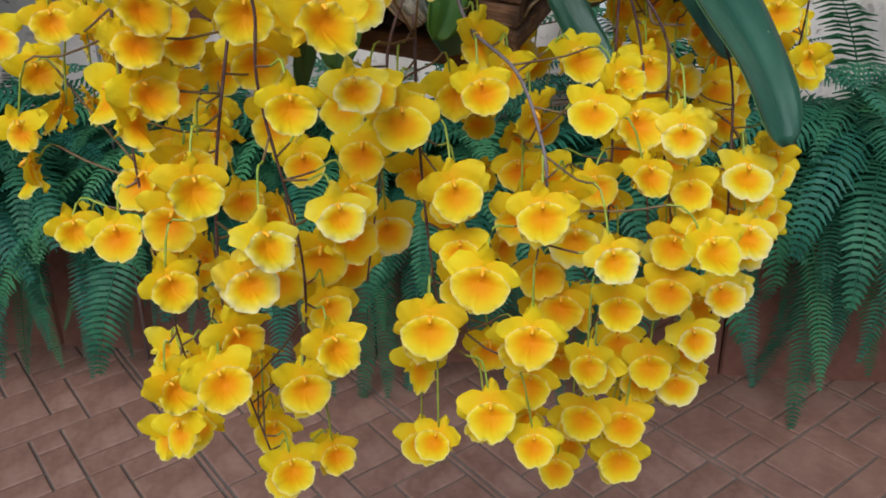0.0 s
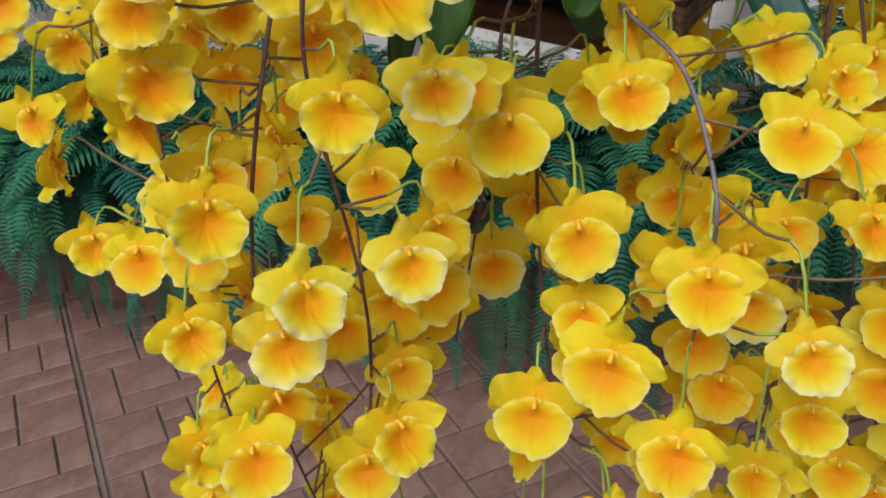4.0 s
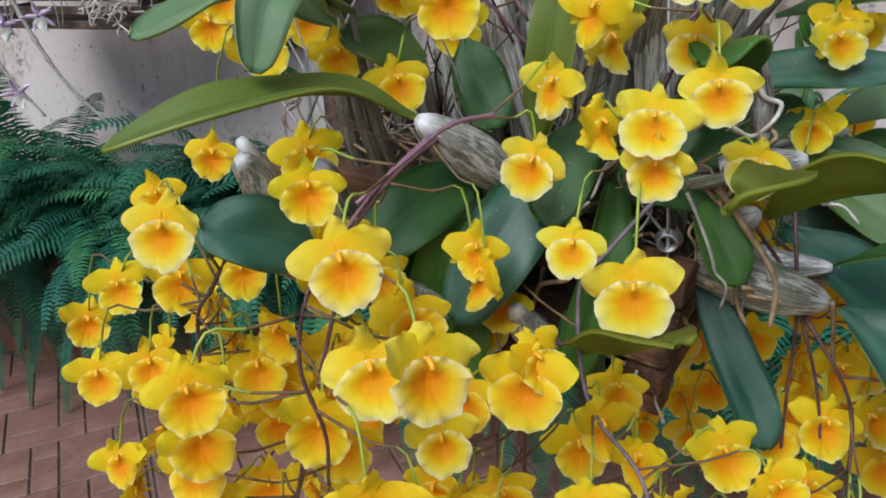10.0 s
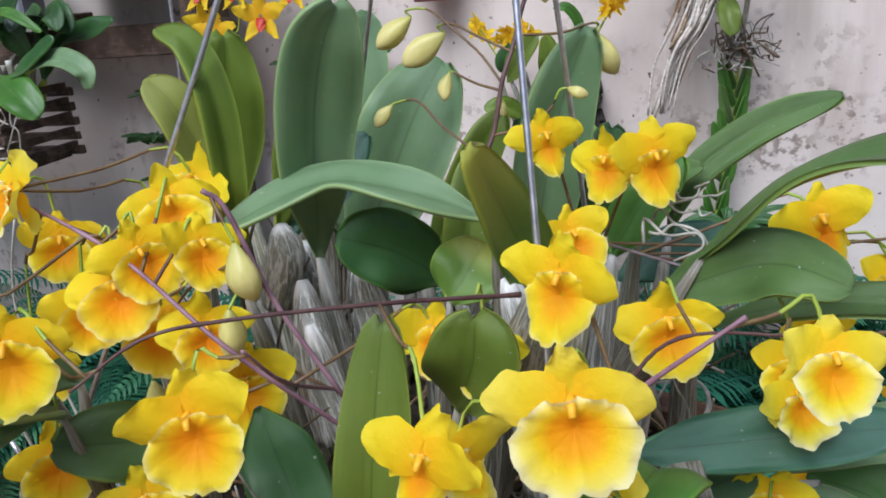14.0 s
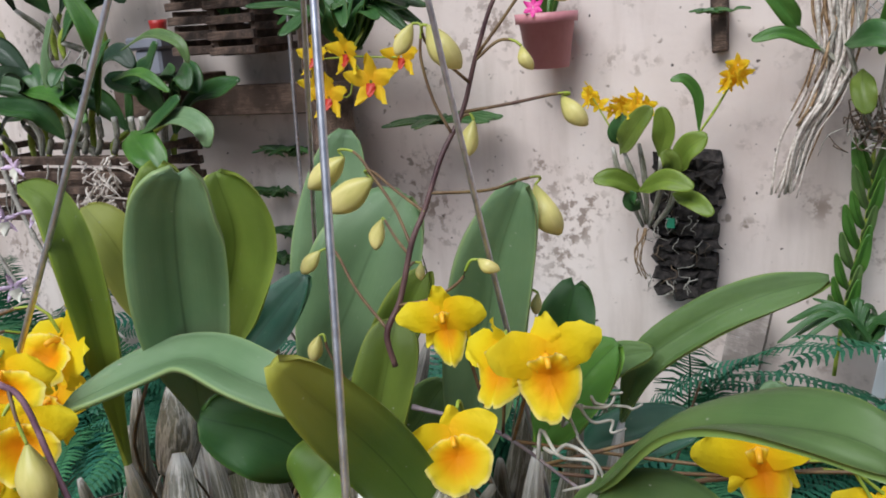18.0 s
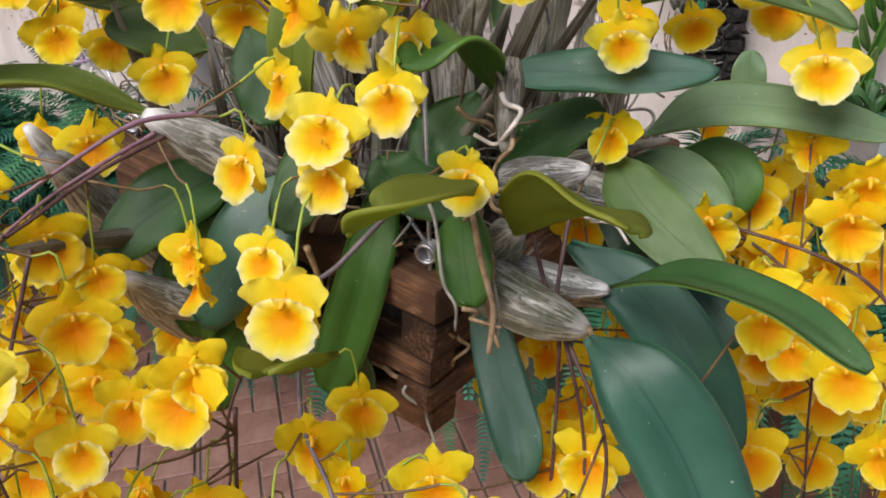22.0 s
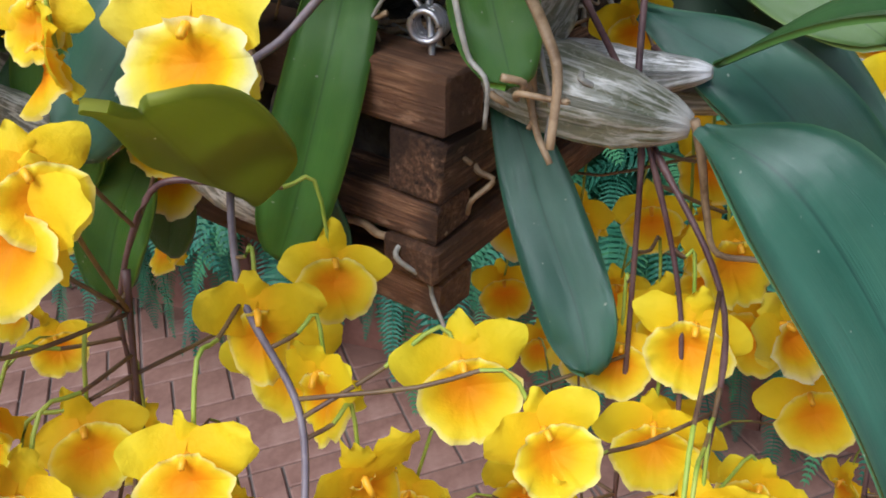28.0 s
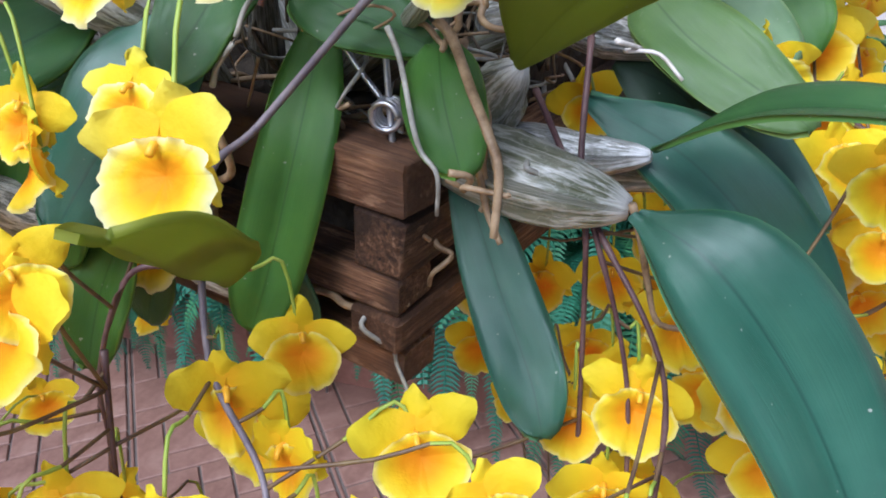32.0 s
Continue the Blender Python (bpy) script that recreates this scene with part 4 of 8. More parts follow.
leaf(orchid, LEAF_DARK, .022, [(-0.059, 0.530, 1.198), (-0.060, 0.530, 1.175), (-0.065, 0.530, 1.154)], (0.12, -0.98, 0.43), .2, notch=0)
leaf(orchid, LEAF_BLUE, .024, [(-0.005, 0.520, 1.203), (0.001, 0.520, 1.181), (0.007, 0.520, 1.159)], (0.01, -0.98, 0.43), .2, notch=0)
bulb(orchid, [(-0.038, 0.533, 1.268), (-0.054, 0.510, 1.290), (-0.068, 0.490, 1.309)], .0115, BULB, seed=0)
bulb(orchid, [(-0.152, 0.555, 1.210), (-0.164, 0.537, 1.250), (-0.173, 0.520, 1.289)], .0095, BULB, seed=86)
bulb(orchid, [(0.018, 0.622, 1.290), (0.028, 0.592, 1.340), (0.037, 0.562, 1.379)], .0100, BULB, seed=87)
bulb(orchid, [(-0.102, 0.530, 1.217), (-0.113, 0.500, 1.257), (-0.109, 0.470, 1.294)], .0110, BULB, seed=1)
bulb(orchid, [(0.058, 0.545, 1.222), (0.090, 0.530, 1.218), (0.117, 0.528, 1.212)], .0130, BULB_GREEN, seed=2)
bulb(orchid, [(0.075, 0.560, 1.222), (0.099, 0.555, 1.219), (0.121, 0.550, 1.221)], .0075, BULB, seed=3)
bulb(orchid, [(0.068, 0.560, 1.227), (0.072, 0.550, 1.240), (0.083, 0.540, 1.252)], .010, BULB_GREEN, seed=4)
bulb(orchid, [(0.022, 0.620, 1.286), (0.021, 0.615, 1.319), (0.019, 0.610, 1.351)], .0085, BULB, seed=5)
bulb(orchid, [(-0.050, 0.600, 1.299), (-0.056, 0.610, 1.333), (-0.061, 0.620, 1.359)], .0085, BULB, seed=6)
bulb(orchid, [(-0.037, 0.640, 1.307), (-0.040, 0.640, 1.333), (-0.043, 0.640, 1.358)], .008, BULB, seed=7)
bulb(orchid, [(-0.016, 0.600, 1.220), (-0.045, 0.600, 1.308), (-0.053, 0.600, 1.349)], .008, BULB, seed=8)
bulb(orchid, [(0.087, 0.600, 1.253), (0.109, 0.600, 1.248), (0.132, 0.600, 1.244)], .009, BULB, seed=9)
bulb(orchid, [(-0.065, 0.505, 1.207), (-0.077, 0.490, 1.220), (-0.084, 0.475, 1.236)], .0085, BULB, seed=10)
bulb(orchid, [(-0.119, 0.440, 1.284), (-0.121, 0.430, 1.302), (-0.120, 0.420, 1.312)], .0070, BULB, seed=11)
bulb(orchid, [(-0.013, 0.520, 1.181), (-0.025, 0.510, 1.198), (-0.029, 0.500, 1.214)], .0090, BULB, seed=12)
bulb(orchid, [(-0.080, 0.640, 1.340), (-0.074, 0.640, 1.362), (-0.074, 0.640, 1.376)], .0085, BULB, seed=13)
bulb(orchid, [(-0.071, 0.660, 1.330), (-0.071, 0.660, 1.347), (-0.072, 0.660, 1.362)], .0085, BULB, seed=14)
bulb(orchid, [(0.066, 0.570, 1.262), (0.087, 0.570, 1.266), (0.107, 0.570, 1.270)], .009, BULB, seed=15)
bulb(orchid, [(0.072, 0.570, 1.207), (0.099, 0.570, 1.210), (0.135, 0.570, 1.206)], .010, BULB, seed=16)
bulb(orchid, [(0.034, 0.600, 1.314), (0.041, 0.610, 1.346), (0.045, 0.620, 1.366)], .009, BULB_GREEN, seed=17)
bulb(orchid, [(-0.080, 0.510, 1.190), (-0.086, 0.490, 1.217), (-0.084, 0.475, 1.238)], .009, BULB, seed=18)
bulb(orchid, [(0.076, 0.552, 1.322), (0.079, 0.540, 1.308), (0.081, 0.528, 1.290)], .0062, BULB_DARK, seed=88)
root(orchid, [(0.062, 0.525, 1.269), (0.067, 0.520, 1.263), (0.078, 0.505, 1.257), (0.080, 0.498, 1.250), (0.084, 0.494, 1.245), (0.086, 0.490, 1.235), (0.088, 0.488, 1.220)], 0.0018, ROOT, 601)
root(orchid, [(0.035, 0.540, 1.271), (0.047, 0.535, 1.268), (0.059, 0.530, 1.264), (0.065, 0.525, 1.261)], 0.0012, ROOT, 602)
root(orchid, [(0.065, 0.530, 1.277), (0.068, 0.525, 1.269), (0.065, 0.525, 1.261)], 0.0014, ROOT, 603)
root(orchid, [(0.066, 0.525, 1.273), (0.077, 0.525, 1.272), (0.082, 0.525, 1.266), (0.092, 0.525, 1.260)], 0.0013, ROOT, 604)
root(orchid, [(0.054, 0.530, 1.257), (0.053, 0.525, 1.248), (0.056, 0.520, 1.236)], 0.0010, ROOT, 605)
root(orchid, [(0.073, 0.530, 1.273), (0.080, 0.525, 1.273), (0.085, 0.530, 1.268), (0.084, 0.530, 1.262)], 0.0012, ROOT, 606)
root(orchid, [(0.111, 0.550, 1.257), (0.118, 0.550, 1.255), (0.127, 0.550, 1.249)], 0.0010, ROOT_PALE, 607)
root(orchid, [(0.074, 0.490, 1.236), (0.081, 0.490, 1.231), (0.089, 0.490, 1.234)], 0.0011, ROOT, 608)
root(orchid, [(0.023, 0.535, 1.243), (0.022, 0.535, 1.232), (0.017, 0.535, 1.224), (0.031, 0.530, 1.221)], 0.0009, ROOT, 609)
root(orchid, [(0.078, 0.535, 1.313), (0.085, 0.530, 1.304), (0.088, 0.530, 1.299), (0.074, 0.530, 1.294), (0.071, 0.530, 1.296)], 0.0014, ROOT_PALE, 610)
root(orchid, [(0.016, 0.547, 1.249), (0.012, 0.543, 1.223), (0.031, 0.535, 1.213), (0.043, 0.530, 1.202), (0.052, 0.528, 1.198)], 0.0013, ROOT, 19)
root(orchid, [(0.045, 0.545, 1.241), (0.048, 0.540, 1.227), (0.059, 0.535, 1.218), (0.067, 0.530, 1.212)], 0.0016, ROOT, 20)
root(orchid, [(0.074, 0.520, 1.241), (0.078, 0.520, 1.234), (0.079, 0.520, 1.221), (0.078, 0.522, 1.204)], 0.0010, ROOT_GREY, 21)
root(orchid, [(0.070, 0.522, 1.242), (0.076, 0.520, 1.241), (0.076, 0.522, 1.221), (0.077, 0.523, 1.214)], 0.0013, ROOT, 22)
root(orchid, [(0.003, 0.533, 1.174), (0.021, 0.528, 1.173), (0.038, 0.525, 1.171), (0.044, 0.524, 1.176)], 0.0016, ROOT, 23)
root(orchid, [(0.031, 0.523, 1.172), (0.032, 0.520, 1.157), (0.040, 0.518, 1.149), (0.047, 0.516, 1.144)], 0.0010, ROOT_GREY, 24)
root(orchid, [(0.052, 0.535, 1.200), (0.054, 0.534, 1.191), (0.047, 0.533, 1.176)], 0.0013, ROOT, 25)
root(orchid, [(0.016, 0.550, 1.231), (0.036, 0.550, 1.231), (0.051, 0.545, 1.221)], 0.0016, ROOT, 26)
root(orchid, [(0.088, 0.525, 1.228), (0.092, 0.518, 1.223), (0.090, 0.518, 1.216), (0.097, 0.520, 1.211)], 0.0010, ROOT_GREY, 27)
root(orchid, [(0.118, 0.525, 1.215), (0.123, 0.530, 1.185), (0.130, 0.530, 1.173), (0.144, 0.530, 1.166)], 0.0013, ROOT, 28)
root(orchid, [(-0.002, 0.500, 1.250), (-0.001, 0.510, 1.228), (-0.019, 0.520, 1.210), (-0.030, 0.530, 1.192)], 0.0016, ROOT, 29)
root(orchid, [(0.071, 0.545, 1.325), (0.078, 0.540, 1.313), (0.082, 0.545, 1.300), (0.066, 0.550, 1.287)], 0.0010, ROOT_GREY, 30)
root(orchid, [(0.052, 0.550, 1.302), (0.064, 0.550, 1.295), (0.070, 0.550, 1.286), (0.083, 0.550, 1.296)], 0.0013, ROOT, 31)
root(orchid, [(0.076, 0.640, 1.379), (0.087, 0.635, 1.384), (0.093, 0.630, 1.389)], 0.0006, ROOT_GREY, 32)
root(orchid, [(0.079, 0.640, 1.379), (0.087, 0.635, 1.380), (0.096, 0.630, 1.375)], 0.0006, ROOT_GREY, 33)
root(orchid, [(0.083, 0.640, 1.380), (0.090, 0.635, 1.383), (0.099, 0.630, 1.384)], 0.0006, ROOT_GREY, 34)
root(orchid, [(0.074, 0.640, 1.373), (0.082, 0.630, 1.375), (0.087, 0.620, 1.373)], 0.0006, ROOT_GREY, 35)
root(orchid, [(0.069, 0.620, 1.370), (0.077, 0.615, 1.378), (0.085, 0.610, 1.374), (0.081, 0.610, 1.364)], 0.0007, ROOT_GREY, 36)
root(orchid, [(0.071, 0.620, 1.374), (0.081, 0.615, 1.380), (0.091, 0.612, 1.374), (0.088, 0.610, 1.360)], 0.0007, ROOT_GREY, 37)
root(orchid, [(-0.074, 0.500, 1.197), (-0.077, 0.520, 1.180), (-0.072, 0.530, 1.164), (-0.064, 0.540, 1.165)], 0.0016, ROOT, 38)
root(orchid, [(0.049, 0.520, 1.268), (0.062, 0.500, 1.239), (0.066, 0.500, 1.221)], 0.0010, ROOT_GREY, 39)
root(orchid, [(0.079, 0.540, 1.291), (0.082, 0.530, 1.297), (0.084, 0.520, 1.290), (0.075, 0.520, 1.283)], 0.0013, ROOT, 40)
root(orchid, [(0.067, 0.535, 1.261), (0.071, 0.525, 1.241), (0.077, 0.520, 1.223), (0.079, 0.518, 1.203)], 0.0016, ROOT, 41)
root(orchid, [(-0.005, 0.510, 1.253), (0.008, 0.510, 1.275), (0.015, 0.530, 1.279)], 0.0010, ROOT_GREY, 42)
bulb(orchid, [(0.031, 0.600, 1.278), (0.030, 0.600, 1.326), (0.021, 0.600, 1.366)], .0105, BULB, seed=43)
bulb(orchid, [(-0.127, 0.520, 1.227), (-0.119, 0.500, 1.259), (-0.111, 0.480, 1.291)], .0115, BULB, seed=44)
bulb(orchid, [(0.016, 0.633, 1.228), (0.051, 0.620, 1.298), (0.088, 0.610, 1.367)], 0.0050, BULB_DARK, seed=58)
bulb(orchid, [(0.017, 0.636, 1.228), (0.044, 0.624, 1.288), (0.073, 0.620, 1.349)], 0.0043, BULB_DARK, seed=59)
bulb(orchid, [(0.019, 0.650, 1.228), (0.059, 0.648, 1.289), (0.102, 0.640, 1.349)], 0.0038, BULB_DARK, seed=60)
bulb(orchid, [(0.004, 0.609, 1.228), (0.016, 0.600, 1.307), (0.018, 0.600, 1.386)], 0.0033, BULB_DARK, seed=61)
bulb(orchid, [(0.015, 0.629, 1.228), (0.030, 0.626, 1.282), (0.040, 0.620, 1.337)], 0.0036, BULB_DARK, seed=62)
bulb(orchid, [(0.005, 0.611, 1.228), (0.029, 0.592, 1.269), (0.060, 0.575, 1.311)], 0.0033, BULB_GREEN, seed=63)
bulb(orchid, [(0.018, 0.643, 1.228), (0.081, 0.637, 1.250), (0.134, 0.620, 1.271)], 0.0045, BULB_GREEN, seed=64)
bulb(orchid, [(-0.038, 0.576, 1.228), (-0.036, 0.553, 1.256), (-0.022, 0.535, 1.284)], 0.0049, BULB_GREEN, seed=65)
bulb(orchid, [(-0.012, 0.591, 1.228), (-0.005, 0.586, 1.280), (0.005, 0.570, 1.331)], 0.0043, BULB_GREEN, seed=66)
bulb(orchid, [(-0.007, 0.606, 1.228), (-0.006, 0.599, 1.292), (0.000, 0.600, 1.357)], 0.0040, BULB_DARK, seed=67)
bulb(orchid, [(-0.013, 0.633, 1.228), (-0.011, 0.637, 1.291), (-0.006, 0.630, 1.354)], 0.0038, BULB_DARK, seed=68)
bulb(orchid, [(-0.128, 0.591, 1.228), (-0.138, 0.582, 1.282), (-0.137, 0.580, 1.336)], 0.0046, BULB_DARK, seed=69)
bulb(orchid, [(-0.107, 0.578, 1.228), (-0.117, 0.557, 1.288), (-0.122, 0.545, 1.347)], 0.0050, BULB_DARK, seed=70)
bulb(orchid, [(-0.096, 0.574, 1.228), (-0.107, 0.547, 1.289), (-0.110, 0.530, 1.350)], 0.0033, BULB_DARK, seed=71)
bulb(orchid, [(-0.082, 0.571, 1.228), (-0.080, 0.561, 1.275), (-0.083, 0.560, 1.322)], 0.0033, BULB_DARK, seed=72)
bulb(orchid, [(-0.065, 0.579, 1.228), (-0.068, 0.580, 1.279), (-0.065, 0.570, 1.331)], 0.0034, BULB_DARK, seed=73)
bulb(orchid, [(-0.080, 0.571, 1.228), (-0.085, 0.499, 1.248), (-0.097, 0.430, 1.268)], 0.0050, BULB_DARK, seed=74)
bulb(orchid, [(-0.057, 0.571, 1.228), (-0.057, 0.549, 1.251), (-0.051, 0.530, 1.274)], 0.0033, BULB_DARK, seed=75)
bulb(orchid, [(-0.024, 0.583, 1.228), (-0.014, 0.566, 1.264), (0.002, 0.540, 1.299)], 0.0047, BULB_DARK, seed=76)
bulb(orchid, [(-0.023, 0.583, 1.228), (-0.021, 0.569, 1.255), (-0.008, 0.560, 1.281)], 0.0036, BULB_DARK, seed=77)
bulb(orchid, [(-0.012, 0.591, 1.228), (-0.002, 0.580, 1.252), (0.015, 0.560, 1.275)], 0.0035, BULB_DARK, seed=78)
bulb(orchid, [(-0.005, 0.597, 1.228), (0.032, 0.567, 1.246), (0.059, 0.535, 1.263)], 0.0050, BULB_DARK, seed=79)
bulb(orchid, [(0.015, 0.632, 1.228), (0.067, 0.618, 1.247), (0.110, 0.600, 1.267)], 0.0046, BULB_GREEN, seed=80)
bulb(orchid, [(0.001, 0.605, 1.228), (0.036, 0.572, 1.269), (0.071, 0.550, 1.310)], 0.0036, BULB_GREEN, seed=81)
bulb(orchid, [(-0.010, 0.593, 1.228), (0.041, 0.546, 1.260), (0.082, 0.489, 1.291)], 0.0038, BULB_GREEN, seed=82)
bulb(orchid, [(-0.019, 0.586, 1.228), (0.004, 0.560, 1.255), (0.020, 0.530, 1.282)], 0.0047, BULB_DARK, seed=83)
bulb(orchid, [(-0.070, 0.570, 1.228), (-0.069, 0.557, 1.246), (-0.070, 0.540, 1.263)], 0.0037, BULB_GREEN, seed=84)

# old leafless canes crowded in the middle of the basket
ro = random.Random(12)
for k in range(34):
    x, y = ro.uniform(-0.12, 0.12), ro.uniform(-0.08, 0.12)
    lean = Vector((ro.gauss(0, 0.018), ro.gauss(0, 0.018), ro.uniform(0.05, 0.115)))
    foot = Vector((x, y, 0.075))
    bulb(orchid, [BASKET @ foot, BASKET @ (foot + lean * 0.5), BASKET @ (foot + lean)], ro.uniform(0.0045, 0.0075), BULB_DARK if k % 5 else BULB_GREEN, seed=300 + k)
for k in range(70):
    a = Vector((ro.uniform(-0.12, 0.12), ro.uniform(-0.10, 0.12), 0.08))
    top = a + Vector((ro.gauss(0, 0.03), ro.gauss(0, 0.03), ro.uniform(0.04, 0.13)))
    root(orchid, [BASKET @ a, BASKET @ (a.lerp(top, 0.5) + Vector((ro.gauss(0, 0.015), ro.gauss(0, 0.015), 0))), BASKET @ top], ro.uniform(0.0005, 0.0011), DEAD if k % 3 else ROOT_GREY, k + 400, 0.002)

# a tangle of roots and moss that fills the basket
rt = random.Random(8)
to_world = BASKET
for k in range(110):
    a = Vector((rt.uniform(-0.11, 0.11), rt.uniform(-0.11, 0.11), rt.uniform(0.055, 0.085)))
    pts = [to_world @ a]
    for s in range(3):
        a = a + Vector((rt.gauss(0, 0.028), rt.gauss(0, 0.028), rt.gauss(0.002, 0.010)))
        a.x, a.y, a.z = max(-0.118, min(0.118, a.x)), max(-0.118, min(0.118, a.y)), max(0.05, min(0.105, a.z))
        pts.append(to_world @ a)
    root(orchid, pts, rt.uniform(0.0009, 0.0018), ROOT if k % 3 else ROOT_GREY, k, 0.0015)
for k in range(95):
    a = Vector((rt.uniform(-0.12, 0.13), rt.uniform(-0.135, 0.10), rt.uniform(0.085, 0.12)))
    pts = [to_world @ a]
    for s in range(4):
        a = a + Vector((rt.gauss(0, 0.018), rt.gauss(0, 0.018), rt.gauss(-0.003, 0.013)))
        a.x, a.y, a.z = max(-0.12, min(0.12, a.x)), max(-0.12, min(0.12, a.y)), max(0.082, min(0.14, a.z))
        pts.append(to_world @ a)
    root(orchid, pts, rt.uniform(0.0005, 0.0010), ROOT if k % 2 else ROOT_GREY, k + 200, 0.0012)

# ---- sprays ----
SPRAY = {}
rf = random.Random(21)


def spray(label, material, radius, points):
    sp = thing("flower_spray", label, "flower spray", "orchid flower sprays", points[0])
    local = [Vector(p) - Vector(points[0]) for p in points]
    pts = spline(local, 8 * (len(points) - 1))
    v, f, u = tube_data(pts, lambda s: radius * (1 - 0.45 * s) * (1.28 if (s * 9) % 1.0 < 0.09 else 1.0), 7)
    put("stem", mesh("stem", v, f, material, u), sp)
    SPRAY[sp.name] = (pts, material, radius)
    return sp


def blooms(sp, rows):
    """Blooms with their thin stalks, each grown from the nearest higher place of the spray's stem."""
    pts, material, radius = SPRAY[sp.name]
    base = sp.location
    for x, y, z, size, yaw, nod, roll, kind in rows:
        c = Vector((x, y, z)) - base
        pale, folded = bool(kind & 1), bool(kind & 2)
        fl = flower(sp, c.x, c.y, c.z, size, yaw, nod, roll, pale, folded, rf)
        back = fl.matrix_basis @ Vector((0, 0.13, 0.02))
        reach = [(p - back - Vector((0, 0, 0.022))).length for p in pts]
        far = rf.choice([p for p, d in zip(pts, reach) if d < min(reach) * 1.18 + 0.003])
        lift = Vector((0, 0.004, 0.010 + 0.3 * max(0, far.z - back.z)))
        v, f, u = tube_data(spline([far, far.lerp(back, 0.5) + lift * 0.5, back.lerp(far, 0.16) + lift, back], 9), lambda s: 0.00066 - 0.00005 * s, 5)
        cut = int(len(f) * (0.32 if (far - back).length < 0.05 else 0.6))
        put("stalk", mesh("stalk", v, f, [PEDICEL_DARK, PEDICEL], u, True, [0 if k < cut else 1 for k in range(len(f))]), sp)



# ---- flower sprays: stem, stalks and blooms (x, y, z, size, yaw, nod, roll, kind) ----
sp = spray("short arching spray of golden yellow orchid flowers with pale rims", STEM_PINK, 0.0009, [(-0.029, 0.560, 1.327), (-0.061, 0.545, 1.366), (-0.100, 0.560, 1.392), (-0.141, 0.570, 1.410), (-0.156, 0.570, 1.413)])
blooms(sp, [
    (-0.097, 0.600, 1.398, 0.0343, -8, -34, 15, 0),
    (-0.118, 0.614, 1.368, 0.0343, -3, -31, 17, 0),
    (-0.142, 0.562, 1.406, 0.0331, -38, -18, 20, 1),
    (-0.099, 0.555, 1.374, 0.0315, 23, -15, -7, 0),
    (-0.086, 0.575, 1.396, 0.0311, 19, -12, -6, 0),
    (-0.087, 0.529, 1.311, 0.0313, 27, -17, -9, 0),
    (-0.072, 0.558, 1.358, 0.0295, 39, -10, 1, 0),
    (-0.148, 0.601, 1.376, 0.0287, 27, -5, 7, 0),
    (-0.165, 0.546, 1.324, 0.0332, 33, -17, -9, 0),
    (-0.088, 0.559, 1.385, 0.0292, 40, -7, -13, 0),
    (-0.179, 0.537, 1.352, 0.0275, 36, -9, -6, 0),
    (-0.216, 0.562, 1.260, 0.0294, 32, -10, 11, 0),
])
blooms(sp, [
    (-0.072, 0.566, 1.385, 0.0275, 47, -19, 8, 0),
    (-0.101, 0.577, 1.350, 0.0329, 22, -16, 12, 0),
    (-0.114, 0.560, 1.366, 0.0275, 44, -13, 6, 0),
    (-0.189, 0.607, 1.386, 0.0275, 23, -10, 11, 0),
    (-0.154, 0.580, 1.333, 0.0297, 24, -8, -5, 0),
    (-0.235, 0.619, 1.325, 0.0334, 30, -4, -3, 0),
])
sp = spray("short arching spray of golden yellow orchid flowers with pale rims", STEM, 0.0008, [(0.028, 0.570, 1.371), (-0.011, 0.545, 1.379), (-0.050, 0.525, 1.383), (-0.070, 0.515, 1.382), (-0.091, 0.510, 1.369)])
blooms(sp, [
    (0.016, 0.565, 1.346, 0.0275, 2, -12, -4, 0),
    (-0.119, 0.533, 1.324, 0.0288, 27, -16, 1, 0),
    (0.005, 0.495, 1.348, 0.0310, -10, -9, 10, 2),
    (-0.109, 0.511, 1.371, 0.0346, 22, -3, -4, 0),
])
sp = spray("short arching spray of golden yellow orchid flowers with pale rims", STEM_PINK, 0.0009, [(-0.044, 0.600, 1.322), (-0.045, 0.550, 1.351), (-0.044, 0.520, 1.376)])
blooms(sp, [
    (-0.056, 0.507, 1.351, 0.0354, 15, -7, -10, 0),
    (-0.068, 0.569, 1.331, 0.0339, 37, -10, 10, 0),
    (-0.008, 0.599, 1.337, 0.0310, 7, -24, 6, 2),
])
sp = spray("short arching spray of golden yellow orchid flowers with pale rims", STEM_PINK, 0.0010, [(0.039, 0.530, 1.337), (0.060, 0.525, 1.360), (0.087, 0.520, 1.384)])
blooms(sp, [
    (0.109, 0.518, 1.365, 0.0275, 8, -18, 3, 1),
    (0.017, 0.528, 1.330, 0.0310, 50, -10, -11, 3),
    (0.040, 0.523, 1.385, 0.0310, -19, -6, 4, 2),
])
sp = spray("short arching spray of golden yellow orchid flowers with pale rims", STEM, 0.0008, [(0.034, 0.540, 1.305), (0.053, 0.520, 1.355), (0.074, 0.545, 1.367), (0.120, 0.560, 1.359)])
blooms(sp, [
    (0.200, 0.612, 1.304, 0.0348, 6, -23, 1, 1),
    (0.046, 0.484, 1.368, 0.0355, 3, -9, -5, 1),
    (0.119, 0.580, 1.321, 0.0284, 17, -16, -12, 1),
    (0.058, 0.469, 1.322, 0.0294, -4, -10, -9, 1),
    (0.075, 0.568, 1.352, 0.0313, 13, -9, -5, 0),
    (0.047, 0.509, 1.333, 0.0275, -19, -14, 4, 1),
])
